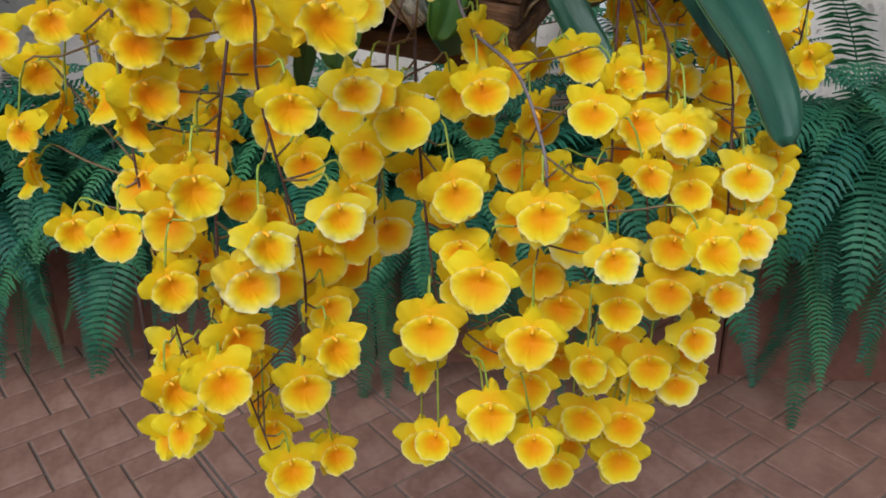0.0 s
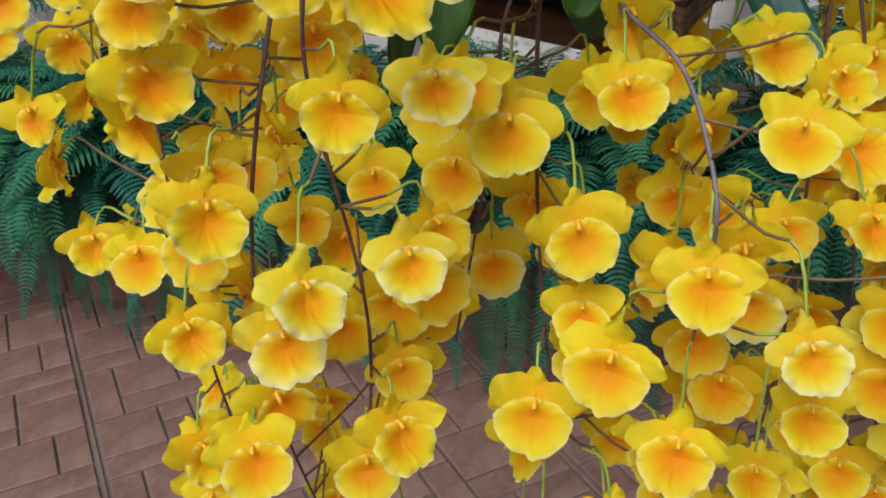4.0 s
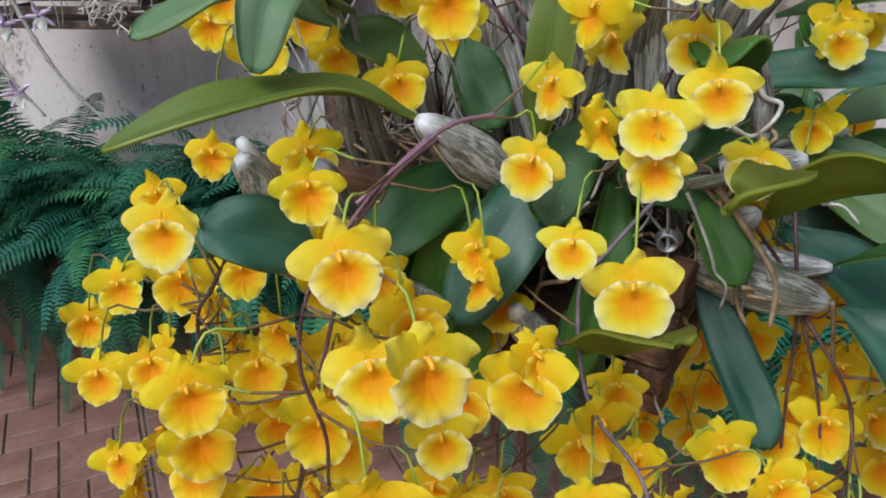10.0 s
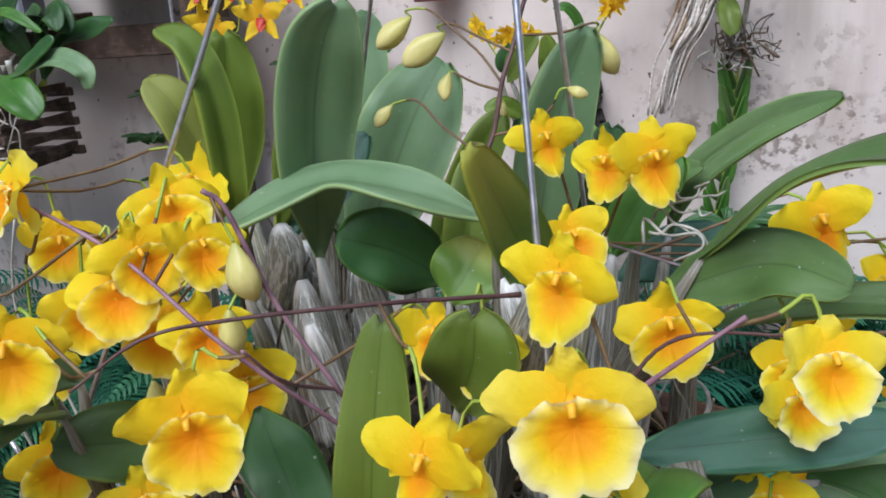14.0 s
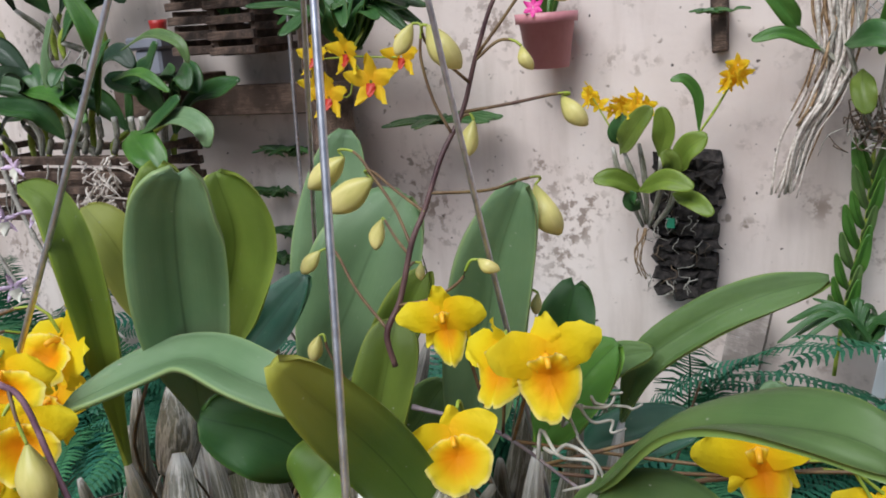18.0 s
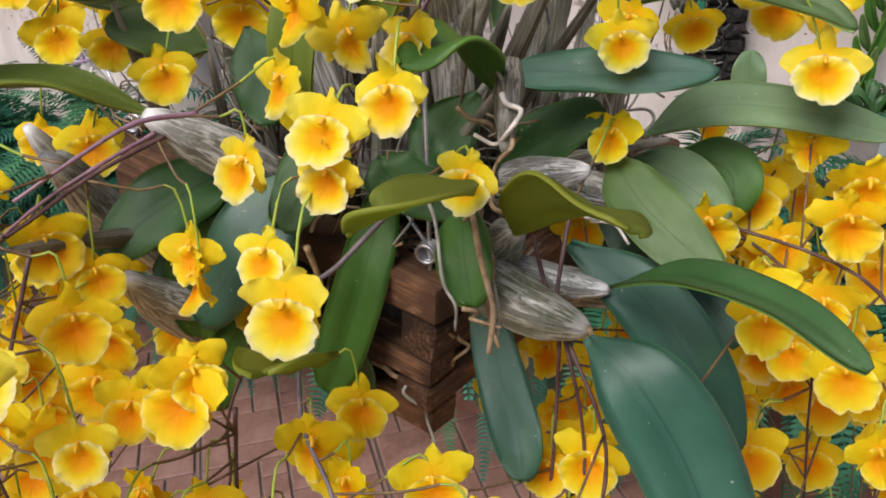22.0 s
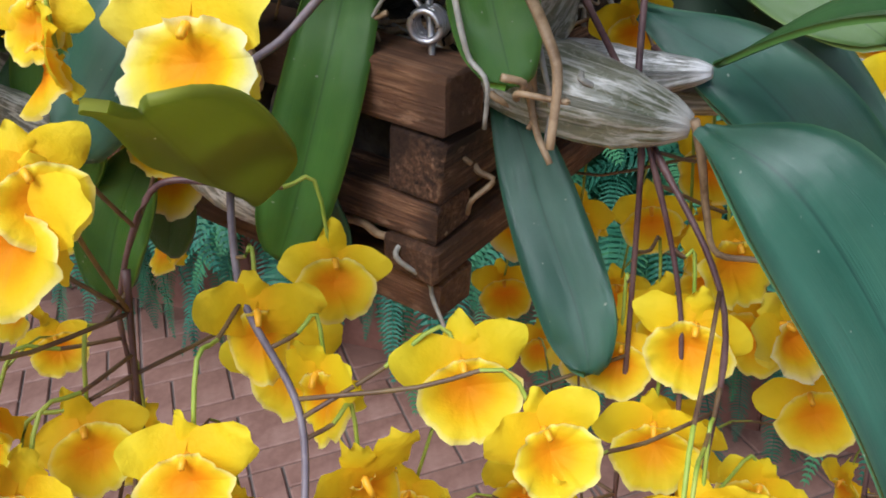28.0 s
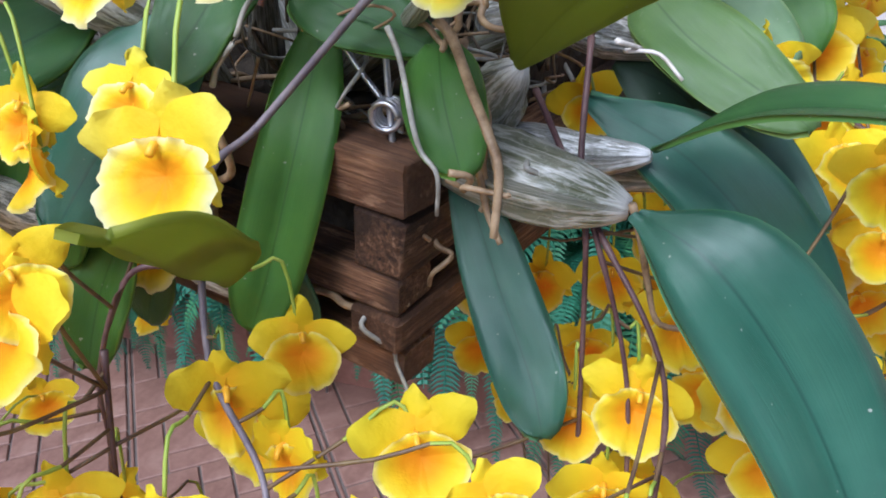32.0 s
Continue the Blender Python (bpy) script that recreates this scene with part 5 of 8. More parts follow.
sp = spray("short arching spray of golden yellow orchid flowers with pale rims", STEM_GREY, 0.0009, [(0.013, 0.660, 1.364), (0.046, 0.650, 1.363), (0.082, 0.620, 1.361)])
blooms(sp, [
    (0.037, 0.636, 1.400, 0.0275, 15, -6, -9, 2),
    (0.047, 0.611, 1.370, 0.0275, 20, -23, -9, 0),
    (0.055, 0.623, 1.393, 0.0275, -22, -6, 1, 2),
    (0.133, 0.621, 1.367, 0.0333, 0, -14, -12, 2),
    (0.075, 0.617, 1.394, 0.0310, 18, -3, -6, 2),
    (0.177, 0.649, 1.323, 0.0300, 2, -7, 9, 0),
    (0.140, 0.649, 1.315, 0.0275, 0, -18, -11, 0),
    (0.116, 0.591, 1.327, 0.0275, -15, -17, 5, 0),
    (0.199, 0.644, 1.325, 0.0275, -9, -12, -10, 0),
    (0.166, 0.647, 1.336, 0.0275, -7, -18, 5, 0),
])
sp = spray("short arching spray of golden yellow orchid flowers with pale rims", STEM_PINK, 0.0012, [(-0.032, 0.480, 1.314), (-0.046, 0.460, 1.315), (-0.060, 0.440, 1.306), (-0.074, 0.420, 1.295)])
blooms(sp, [
    (-0.063, 0.376, 1.283, 0.0333, 20, -18, -12, 1),
    (-0.092, 0.417, 1.295, 0.0278, 26, -17, 3, 0),
    (-0.019, 0.478, 1.287, 0.0310, -16, -15, 12, 1),
    (-0.013, 0.505, 1.315, 0.0310, -11, -18, 5, 3),
])
sp = spray("short arching spray of golden yellow orchid flowers with pale rims", STEM_PINK, 0.0010, [(-0.064, 0.490, 1.301), (-0.073, 0.460, 1.294), (-0.078, 0.430, 1.287), (-0.085, 0.395, 1.272)])
blooms(sp, [
    (-0.137, 0.523, 1.273, 0.0355, 25, -13, -8, 0),
    (-0.024, 0.339, 1.267, 0.0325, 47, -14, 11, 1),
])
sp = spray("short arching spray of golden yellow orchid flowers with pale rims", STEM, 0.0008, [(0.021, 0.500, 1.278), (0.031, 0.510, 1.310), (0.038, 0.530, 1.321)])
blooms(sp, [
    (0.033, 0.461, 1.312, 0.0311, -2, -24, 6, 1),
    (0.003, 0.456, 1.260, 0.0275, 2, -26, 4, 1),
    (0.030, 0.427, 1.253, 0.0355, -1, -19, -4, 1),
    (0.035, 0.459, 1.294, 0.0276, -2, -7, 3, 1),
    (0.016, 0.496, 1.300, 0.0310, 53, -26, 5, 2),
])
sp = spray("long grey-violet stalk with golden orange-throated orchid flowers", STEM_GREY, 0.0013, [(0.046, 0.520, 1.278), (0.015, 0.500, 1.245), (0.004, 0.485, 1.232), (0.011, 0.459, 1.191), (0.036, 0.437, 1.168), (0.046, 0.407, 1.141), (0.048, 0.400, 1.118), (0.045, 0.400, 1.090)])
blooms(sp, [
    (0.013, 0.368, 1.080, 0.0341, -6, -14, 11, 0),
    (0.046, 0.391, 1.102, 0.0329, 0, 8, 0, 0),
    (0.069, 0.435, 1.069, 0.0346, -9, -9, 1, 1),
    (0.049, 0.446, 1.135, 0.0314, 43, 20, -17, 2),
    (0.034, 0.448, 1.161, 0.0299, -10, -10, -13, 2),
    (0.038, 0.435, 1.083, 0.0333, -11, 5, 3, 0),
    (0.060, 0.405, 1.105, 0.0294, 2, 2, -3, 2),
    (0.019, 0.412, 1.162, 0.0294, 10, -28, -11, 0),
    (0.064, 0.374, 1.162, 0.0275, -9, -33, 10, 0),
    (-0.035, 0.499, 1.208, 0.0275, 9, -19, 7, 0),
    (0.025, 0.485, 1.174, 0.0301, 39, -29, 12, 0),
    (0.074, 0.494, 1.284, 0.0275, -8, -11, 11, 1),
])
blooms(sp, [
    (0.096, 0.446, 1.158, 0.0275, 31, -28, -9, 0),
    (0.073, 0.454, 1.166, 0.0319, 21, -24, -7, 0),
    (0.042, 0.360, 1.118, 0.0305, -6, -26, -4, 0),
    (0.020, 0.450, 1.176, 0.0310, 33, -11, 4, 2),
    (0.084, 0.380, 1.058, 0.0275, 4, -25, 4, 0),
    (0.038, 0.365, 1.049, 0.0328, -6, -24, 5, 0),
    (0.078, 0.366, 1.092, 0.0275, 4, -21, -11, 1),
    (0.104, 0.413, 1.116, 0.0275, 27, -31, 13, 0),
    (0.133, 0.384, 1.087, 0.0325, 15, -38, -12, 0),
])
sp = spray("long hanging spray of golden yellow orchid flowers", STEM, 0.0011, [(0.101, 0.560, 1.256), (0.102, 0.532, 1.226), (0.104, 0.528, 1.203), (0.103, 0.523, 1.153), (0.102, 0.510, 1.100), (0.100, 0.500, 1.050), (0.097, 0.490, 1.000)])
blooms(sp, [
    (0.085, 0.483, 0.912, 0.0321, 0, -23, -18, 0),
    (0.083, 0.426, 0.989, 0.0323, 6, -16, 14, 0),
    (0.067, 0.663, 1.030, 0.0327, 9, -32, -11, 1),
    (0.060, 0.469, 1.002, 0.0350, 20, -22, -3, 2),
    (0.073, 0.498, 0.949, 0.0303, -1, -2, 8, 0),
    (0.080, 0.463, 1.009, 0.0330, -1, -8, -15, 2),
    (0.090, 0.501, 1.043, 0.0308, 32, 14, -18, 0),
    (0.110, 0.495, 1.031, 0.0314, -5, 15, -20, 0),
    (0.113, 0.536, 1.003, 0.0331, 7, 15, 15, 2),
    (0.117, 0.548, 1.081, 0.0328, 9, -6, 20, 0),
    (0.062, 0.685, 1.045, 0.0318, 26, -2, -14, 0),
    (0.035, 0.700, 1.008, 0.0316, 33, -8, 15, 0),
])
blooms(sp, [
    (0.075, 0.481, 1.071, 0.0317, 19, 13, -6, 0),
    (0.061, 0.468, 1.092, 0.0334, 19, -6, -20, 0),
    (0.069, 0.516, 1.072, 0.0313, 5, -9, 6, 0),
    (0.039, 0.517, 1.028, 0.0326, 55, -5, 7, 0),
    (0.114, 0.549, 1.128, 0.0333, 35, -20, 10, 0),
    (0.054, 0.510, 0.895, 0.0310, 17, 8, 13, 0),
    (0.110, 0.590, 1.275, 0.0275, -10, -16, 12, 0),
    (0.042, 0.476, 1.097, 0.0301, -4, -21, -9, 0),
    (0.100, 0.516, 1.136, 0.0275, 8, -28, 12, 0),
    (0.076, 0.411, 1.004, 0.0275, 6, -29, 10, 0),
    (0.080, 0.446, 0.942, 0.0332, -11, -32, 13, 0),
    (0.064, 0.445, 1.022, 0.0331, -9, -21, 1, 0),
])
blooms(sp, [
    (0.054, 0.452, 1.040, 0.0330, -7, -18, -13, 0),
    (0.116, 0.520, 0.985, 0.0325, 3, -25, 3, 1),
    (0.110, 0.485, 0.973, 0.0325, 2, -34, -1, 0),
])
sp = spray("long hanging spray of golden yellow orchid flowers", STEM, 0.0011, [(0.083, 0.560, 1.239), (0.097, 0.534, 1.225), (0.106, 0.530, 1.204), (0.118, 0.519, 1.157), (0.120, 0.500, 1.100), (0.124, 0.480, 1.030)])
blooms(sp, [
    (0.134, 0.553, 1.153, 0.0343, 34, -12, 13, 0),
    (0.141, 0.580, 1.109, 0.0345, -10, -12, 21, 0),
    (0.125, 0.499, 1.085, 0.0364, 37, -23, 6, 0),
    (0.121, 0.512, 1.146, 0.0333, 10, -18, 15, 0),
    (0.114, 0.500, 1.117, 0.0326, 4, -12, -4, 0),
    (0.143, 0.524, 1.081, 0.0294, -10, -5, 19, 0),
    (0.126, 0.465, 1.016, 0.0325, -14, -30, -4, 0),
])
sp = spray("long hanging spray of golden yellow orchid flowers", STEM, 0.0011, [(0.098, 0.550, 1.212), (0.108, 0.530, 1.203), (0.130, 0.509, 1.165), (0.128, 0.490, 1.110), (0.135, 0.475, 1.050), (0.140, 0.470, 0.970)])
blooms(sp, [
    (0.133, 0.469, 1.114, 0.0330, 9, -20, -20, 2),
    (0.143, 0.475, 1.077, 0.0339, 5, -25, 4, 0),
    (0.123, 0.472, 0.951, 0.0338, 11, -11, 10, 0),
    (0.150, 0.497, 0.930, 0.0338, 14, -28, 8, 0),
    (0.117, 0.515, 0.847, 0.0337, -13, -24, 2, 2),
    (0.111, 0.481, 0.905, 0.0313, 30, -26, 14, 0),
    (0.137, 0.468, 1.045, 0.0342, 29, -3, -21, 1),
    (0.151, 0.472, 0.972, 0.0311, 7, -34, -8, 2),
    (0.124, 0.491, 0.935, 0.0326, 30, 13, 6, 0),
    (0.178, 0.531, 0.920, 0.0319, 42, -19, 12, 0),
    (0.167, 0.519, 0.947, 0.0309, 48, 12, -1, 0),
    (0.128, 0.538, 0.835, 0.0294, 11, -17, -19, 0),
])
blooms(sp, [
    (0.134, 0.559, 0.869, 0.0293, -17, -9, 5, 0),
    (0.141, 0.528, 0.904, 0.0297, 35, -8, -13, 0),
    (0.086, 0.526, 0.857, 0.0330, -38, -10, -11, 0),
    (0.101, 0.434, 1.136, 0.0349, 18, -26, -8, 0),
    (0.128, 0.443, 1.132, 0.0275, 13, -25, -4, 1),
    (0.108, 0.451, 0.933, 0.0337, -14, -34, 0, 0),
    (0.143, 0.462, 0.954, 0.0315, -18, -31, -9, 1),
    (0.121, 0.427, 1.041, 0.0315, -16, -25, 10, 0),
    (0.123, 0.456, 0.972, 0.0330, -16, -25, -9, 0),
    (0.122, 0.433, 1.066, 0.0296, -16, -16, 11, 0),
    (0.131, 0.436, 1.098, 0.0285, -17, -22, -9, 0),
    (0.121, 0.427, 1.132, 0.0275, -16, -13, 2, 1),
])
blooms(sp, [
    (0.140, 0.432, 1.077, 0.0284, 11, -28, -8, 0),
    (0.083, 0.446, 1.098, 0.0275, 6, -20, -13, 0),
    (0.110, 0.461, 0.895, 0.0352, -10, -26, -1, 0),
    (0.072, 0.488, 0.867, 0.0325, -9, -29, -2, 0),
    (0.146, 0.441, 1.001, 0.0310, 7, -27, -11, 1),
])
sp = spray("long hanging spray of golden yellow orchid flowers", STEM, 0.0011, [(-0.061, 0.492, 1.299), (-0.071, 0.462, 1.293), (-0.077, 0.432, 1.285), (-0.085, 0.395, 1.272), (-0.089, 0.385, 1.244), (-0.082, 0.385, 1.212), (-0.085, 0.390, 1.172), (-0.075, 0.400, 1.080), (-0.085, 0.410, 0.990)])
blooms(sp, [
    (-0.069, 0.420, 1.069, 0.0344, 0, 5, 0, 0),
    (-0.089, 0.419, 0.984, 0.0333, -19, -7, 8, 0),
    (-0.072, 0.427, 1.035, 0.0332, 8, -2, 19, 0),
    (-0.080, 0.468, 0.976, 0.0330, 23, -27, 11, 0),
    (-0.101, 0.450, 1.082, 0.0309, -30, -13, 14, 0),
    (-0.091, 0.420, 1.056, 0.0328, 13, -4, -13, 0),
    (-0.080, 0.463, 1.034, 0.0297, -24, -5, -19, 0),
    (-0.127, 0.363, 1.200, 0.0275, 29, -27, 10, 0),
    (-0.111, 0.347, 1.246, 0.0275, 32, -14, -11, 0),
    (-0.038, 0.367, 1.177, 0.0275, 23, -31, 1, 1),
    (-0.121, 0.363, 1.214, 0.0310, 54, -23, 9, 0),
    (-0.050, 0.411, 1.245, 0.0318, 49, -23, 5, 0),
])
blooms(sp, [
    (-0.053, 0.368, 1.246, 0.0341, 18, -17, -11, 1),
    (-0.035, 0.385, 1.209, 0.0275, 24, -14, -5, 1),
    (-0.066, 0.357, 1.172, 0.0275, 20, -12, 9, 0),
    (-0.041, 0.462, 1.240, 0.0310, -40, -13, 1, 2),
    (-0.039, 0.465, 1.252, 0.0275, 24, -24, 10, 2),
    (-0.071, 0.408, 1.129, 0.0275, 1, -19, -5, 0),
    (-0.076, 0.453, 1.243, 0.0275, 47, -20, -8, 0),
    (-0.049, 0.369, 1.117, 0.0289, 24, -24, -2, 1),
    (-0.043, 0.397, 1.116, 0.0287, 42, -25, -4, 0),
    (-0.079, 0.394, 1.005, 0.0325, 19, -23, 2, 0),
    (-0.063, 0.405, 1.049, 0.0275, 21, -19, -11, 0),
    (-0.044, 0.337, 1.211, 0.0351, 49, -22, 12, 0),
])
blooms(sp, [
    (-0.069, 0.416, 0.943, 0.0275, 26, -28, 0, 0),
    (-0.080, 0.357, 1.109, 0.0319, 51, -29, 12, 1),
    (-0.091, 0.445, 1.258, 0.0325, 50, -13, -6, 0),
    (-0.055, 0.370, 1.045, 0.0325, 46, -28, 5, 0),
])
sp = spray("long hanging spray of golden yellow orchid flowers", STEM, 0.0010, [(-0.132, 0.440, 1.279), (-0.144, 0.425, 1.253), (-0.156, 0.425, 1.227), (-0.160, 0.425, 1.130), (-0.155, 0.420, 1.060), (-0.150, 0.430, 0.980)])
blooms(sp, [
    (-0.143, 0.560, 1.143, 0.0361, 15, -13, 20, 0),
    (-0.130, 0.600, 1.111, 0.0341, -30, -7, 13, 2),
    (-0.160, 0.419, 1.116, 0.0343, -24, -19, 9, 0),
    (-0.144, 0.399, 1.067, 0.0352, -32, -8, 13, 0),
    (-0.178, 0.456, 0.994, 0.0309, -8, -34, 17, 3),
    (-0.169, 0.415, 0.958, 0.0321, 4, -16, 12, 2),
    (-0.230, 0.444, 1.115, 0.0360, -68, -8, 8, 2),
    (-0.217, 0.516, 1.186, 0.0341, -39, -22, -4, 2),
    (-0.145, 0.409, 1.196, 0.0332, -37, -3, -1, 2),
    (-0.235, 0.501, 1.159, 0.0354, -38, -8, -2, 0),
    (-0.173, 0.427, 1.160, 0.0354, -44, -24, 2, 2),
    (-0.157, 0.441, 0.947, 0.0308, -27, -32, -19, 0),
])
blooms(sp, [
    (-0.145, 0.522, 1.121, 0.0343, -13, -18, 1, 0),
    (-0.211, 0.453, 1.146, 0.0317, -85, -19, 2, 0),
    (-0.161, 0.468, 1.167, 0.0309, -23, 7, -15, 0),
    (-0.167, 0.440, 1.190, 0.0308, 8, 4, -17, 2),
    (-0.123, 0.478, 1.159, 0.0312, -20, -3, 5, 0),
    (-0.127, 0.442, 1.022, 0.0301, -44, 16, -7, 0),
    (-0.147, 0.426, 1.001, 0.0331, -39, 14, 17, 0),
    (-0.220, 0.477, 1.065, 0.0307, -76, 3, -19, 0),
    (-0.156, 0.449, 1.066, 0.0334, 8, 12, 20, 0),
    (-0.142, 0.471, 1.014, 0.0291, -42, 13, -9, 0),
    (-0.170, 0.456, 0.930, 0.0338, 20, -19, -12, 0),
    (-0.227, 0.555, 1.163, 0.0321, -64, 12, -15, 0),
])
blooms(sp, [
    (-0.201, 0.523, 1.158, 0.0319, -61, 16, 19, 0),
    (-0.228, 0.545, 1.122, 0.0290, -54, 13, 18, 0),
    (-0.148, 0.487, 1.001, 0.0322, -40, 14, -9, 0),
    (-0.126, 0.487, 0.966, 0.0303, 10, 14, -5, 2),
    (-0.128, 0.445, 1.214, 0.0304, -20, 11, -11, 0),
    (-0.211, 0.452, 1.229, 0.0275, 20, -11, -11, 0),
    (-0.220, 0.433, 1.189, 0.0275, 22, -16, -5, 0),
    (-0.215, 0.428, 1.144, 0.0275, 26, -27, -9, 2),
    (-0.144, 0.441, 1.126, 0.0332, 29, -26, 11, 0),
    (-0.205, 0.488, 1.263, 0.0275, 19, -18, -13, 0),
    (-0.173, 0.502, 1.216, 0.0314, 28, -14, -3, 0),
    (-0.133, 0.450, 1.181, 0.0285, 27, -17, 0, 0),
])
blooms(sp, [
    (-0.144, 0.462, 1.151, 0.0300, 26, -10, 8, 0),
    (-0.195, 0.419, 1.092, 0.0275, 38, -26, 3, 0),
    (-0.163, 0.429, 1.246, 0.0299, 32, -19, 9, 0),
    (-0.191, 0.435, 1.197, 0.0280, 31, -21, 0, 0),
    (-0.138, 0.441, 1.196, 0.0321, 27, -13, -3, 0),
    (-0.146, 0.396, 1.283, 0.0310, 8, -11, 1, 1),
    (-0.220, 0.474, 1.162, 0.0300, 35, -14, -10, 0),
    (-0.110, 0.439, 1.098, 0.0275, 22, -23, -8, 0),
    (-0.170, 0.407, 1.092, 0.0310, 0, -22, -11, 0),
    (-0.152, 0.392, 0.979, 0.0310, -4, -31, -8, 2),
    (-0.143, 0.475, 1.175, 0.0325, 16, -8, -12, 0),
    (-0.316, 0.548, 1.149, 0.0325, 34, -11, 11, 0),
])
blooms(sp, [
    (-0.149, 0.400, 1.003, 0.0325, 52, -25, -12, 0),
    (-0.168, 0.563, 1.072, 0.0325, 40, -27, -6, 0),
    (-0.134, 0.520, 1.200, 0.0310, 48, -12, 3, 0),
])
sp = spray("long hanging spray of golden yellow orchid flowers", STEM, 0.0010, [(-0.084, 0.430, 1.270), (-0.100, 0.400, 1.190), (-0.112, 0.390, 1.120), (-0.118, 0.400, 1.040), (-0.110, 0.430, 0.930)])
blooms(sp, [
    (-0.109, 0.470, 1.190, 0.0332, 13, -25, -11, 0),
    (-0.080, 0.445, 0.918, 0.0316, -11, -6, 19, 2),
    (-0.105, 0.422, 0.921, 0.0315, -23, -19, -6, 0),
    (-0.104, 0.389, 1.073, 0.0358, 0, 12, 0, 1),
    (-0.138, 0.391, 1.105, 0.0346, 3, -6, 19, 0),
    (-0.124, 0.458, 0.972, 0.0304, -27, -11, 6, 0),
    (-0.112, 0.439, 0.943, 0.0316, 14, -12, 17, 0),
    (-0.089, 0.413, 1.178, 0.0326, 20, 0, 0, 0),
    (-0.120, 0.441, 1.131, 0.0306, -41, 18, -12, 0),
    (-0.090, 0.461, 0.954, 0.0306, 20, 4, -18, 0),
    (-0.132, 0.412, 1.073, 0.0339, -34, 2, 16, 2),
    (-0.088, 0.443, 1.178, 0.0306, -29, -17, -13, 0),
])
blooms(sp, [
    (-0.086, 0.499, 0.962, 0.0338, 34, -9, 1, 0),
    (-0.131, 0.485, 0.930, 0.0313, -10, 0, -1, 2),
    (-0.077, 0.450, 1.210, 0.0335, 8, 7, -17, 0),
    (-0.108, 0.389, 1.040, 0.0326, 34, 8, -15, 0),
    (-0.118, 0.381, 1.141, 0.0275, 30, -30, -9, 0),
    (-0.124, 0.365, 1.178, 0.0310, 54, -27, -4, 0),
    (-0.110, 0.354, 1.137, 0.0311, 34, -16, 10, 0),
    (-0.121, 0.415, 1.129, 0.0275, 26, -20, -13, 0),
    (-0.131, 0.367, 1.164, 0.0310, 66, -18, 11, 2),
    (-0.115, 0.370, 1.026, 0.0355, 17, -30, -12, 0),
    (-0.092, 0.361, 1.087, 0.0320, 25, -28, -8, 1),
    (-0.132, 0.373, 1.081, 0.0299, 40, -21, -8, 0),
])
blooms(sp, [
    (-0.085, 0.419, 1.145, 0.0317, 11, -10, 7, 0),
    (-0.127, 0.392, 1.017, 0.0325, 29, -27, 12, 0),
    (-0.073, 0.431, 1.199, 0.0325, 17, -4, 7, 0),
    (-0.095, 0.409, 0.937, 0.0325, 13, -36, -6, 0),
    (-0.088, 0.390, 1.205, 0.0325, 12, -5, 7, 0),
])
sp = spray("long hanging spray of golden yellow orchid flowers", STEM, 0.0010, [(0.004, 0.470, 1.213), (-0.014, 0.465, 1.211), (-0.029, 0.460, 1.179), (-0.032, 0.455, 1.142), (-0.045, 0.420, 1.060)])
blooms(sp, [
    (-0.041, 0.499, 1.048, 0.0335, 11, -4, 13, 0),
    (-0.051, 0.422, 1.153, 0.0328, -16, -3, -18, 0),
    (-0.058, 0.446, 1.053, 0.0315, -11, -20, 2, 0),
    (-0.047, 0.399, 1.093, 0.0349, 42, -23, -9, 0),
    (-0.001, 0.417, 1.229, 0.0275, 48, -20, -10, 0),
    (-0.035, 0.472, 1.062, 0.0355, 4, -16, -10, 1),
    (-0.047, 0.469, 1.110, 0.0281, 5, -14, -4, 0),
    (-0.048, 0.514, 1.188, 0.0325, 5, -4, 1, 1),
])
sp = spray("long hanging spray of golden yellow orchid flowers", STEM, 0.0010, [(-0.015, 0.450, 1.196), (-0.015, 0.440, 1.150), (-0.012, 0.430, 1.090), (-0.005, 0.425, 1.020)])
blooms(sp, [
    (0.007, 0.480, 1.141, 0.0339, 10, -8, -9, 0),
    (0.003, 0.421, 1.102, 0.0345, -24, -34, -18, 0),
    (0.018, 0.413, 0.964, 0.0305, 0, 8, 4, 0),
    (-0.014, 0.418, 1.020, 0.0354, 0, 2, 6, 0),
    (-0.021, 0.439, 0.984, 0.0323, -28, -11, -8, 2),
    (-0.019, 0.443, 0.928, 0.0330, 11, -28, 5, 0),
    (0.037, 0.392, 1.027, 0.0341, 0, 6, 0, 0),
    (0.009, 0.417, 1.053, 0.0355, 23, -22, 8, 0),
    (0.043, 0.415, 0.989, 0.0316, -17, -25, 2, 0),
    (0.013, 0.447, 1.048, 0.0330, 2, 7, -15, 0),
    (0.022, 0.428, 1.004, 0.0300, 0, 1, 0, 0),
    (-0.000, 0.444, 1.079, 0.0292, -5, 1, -6, 2),
])
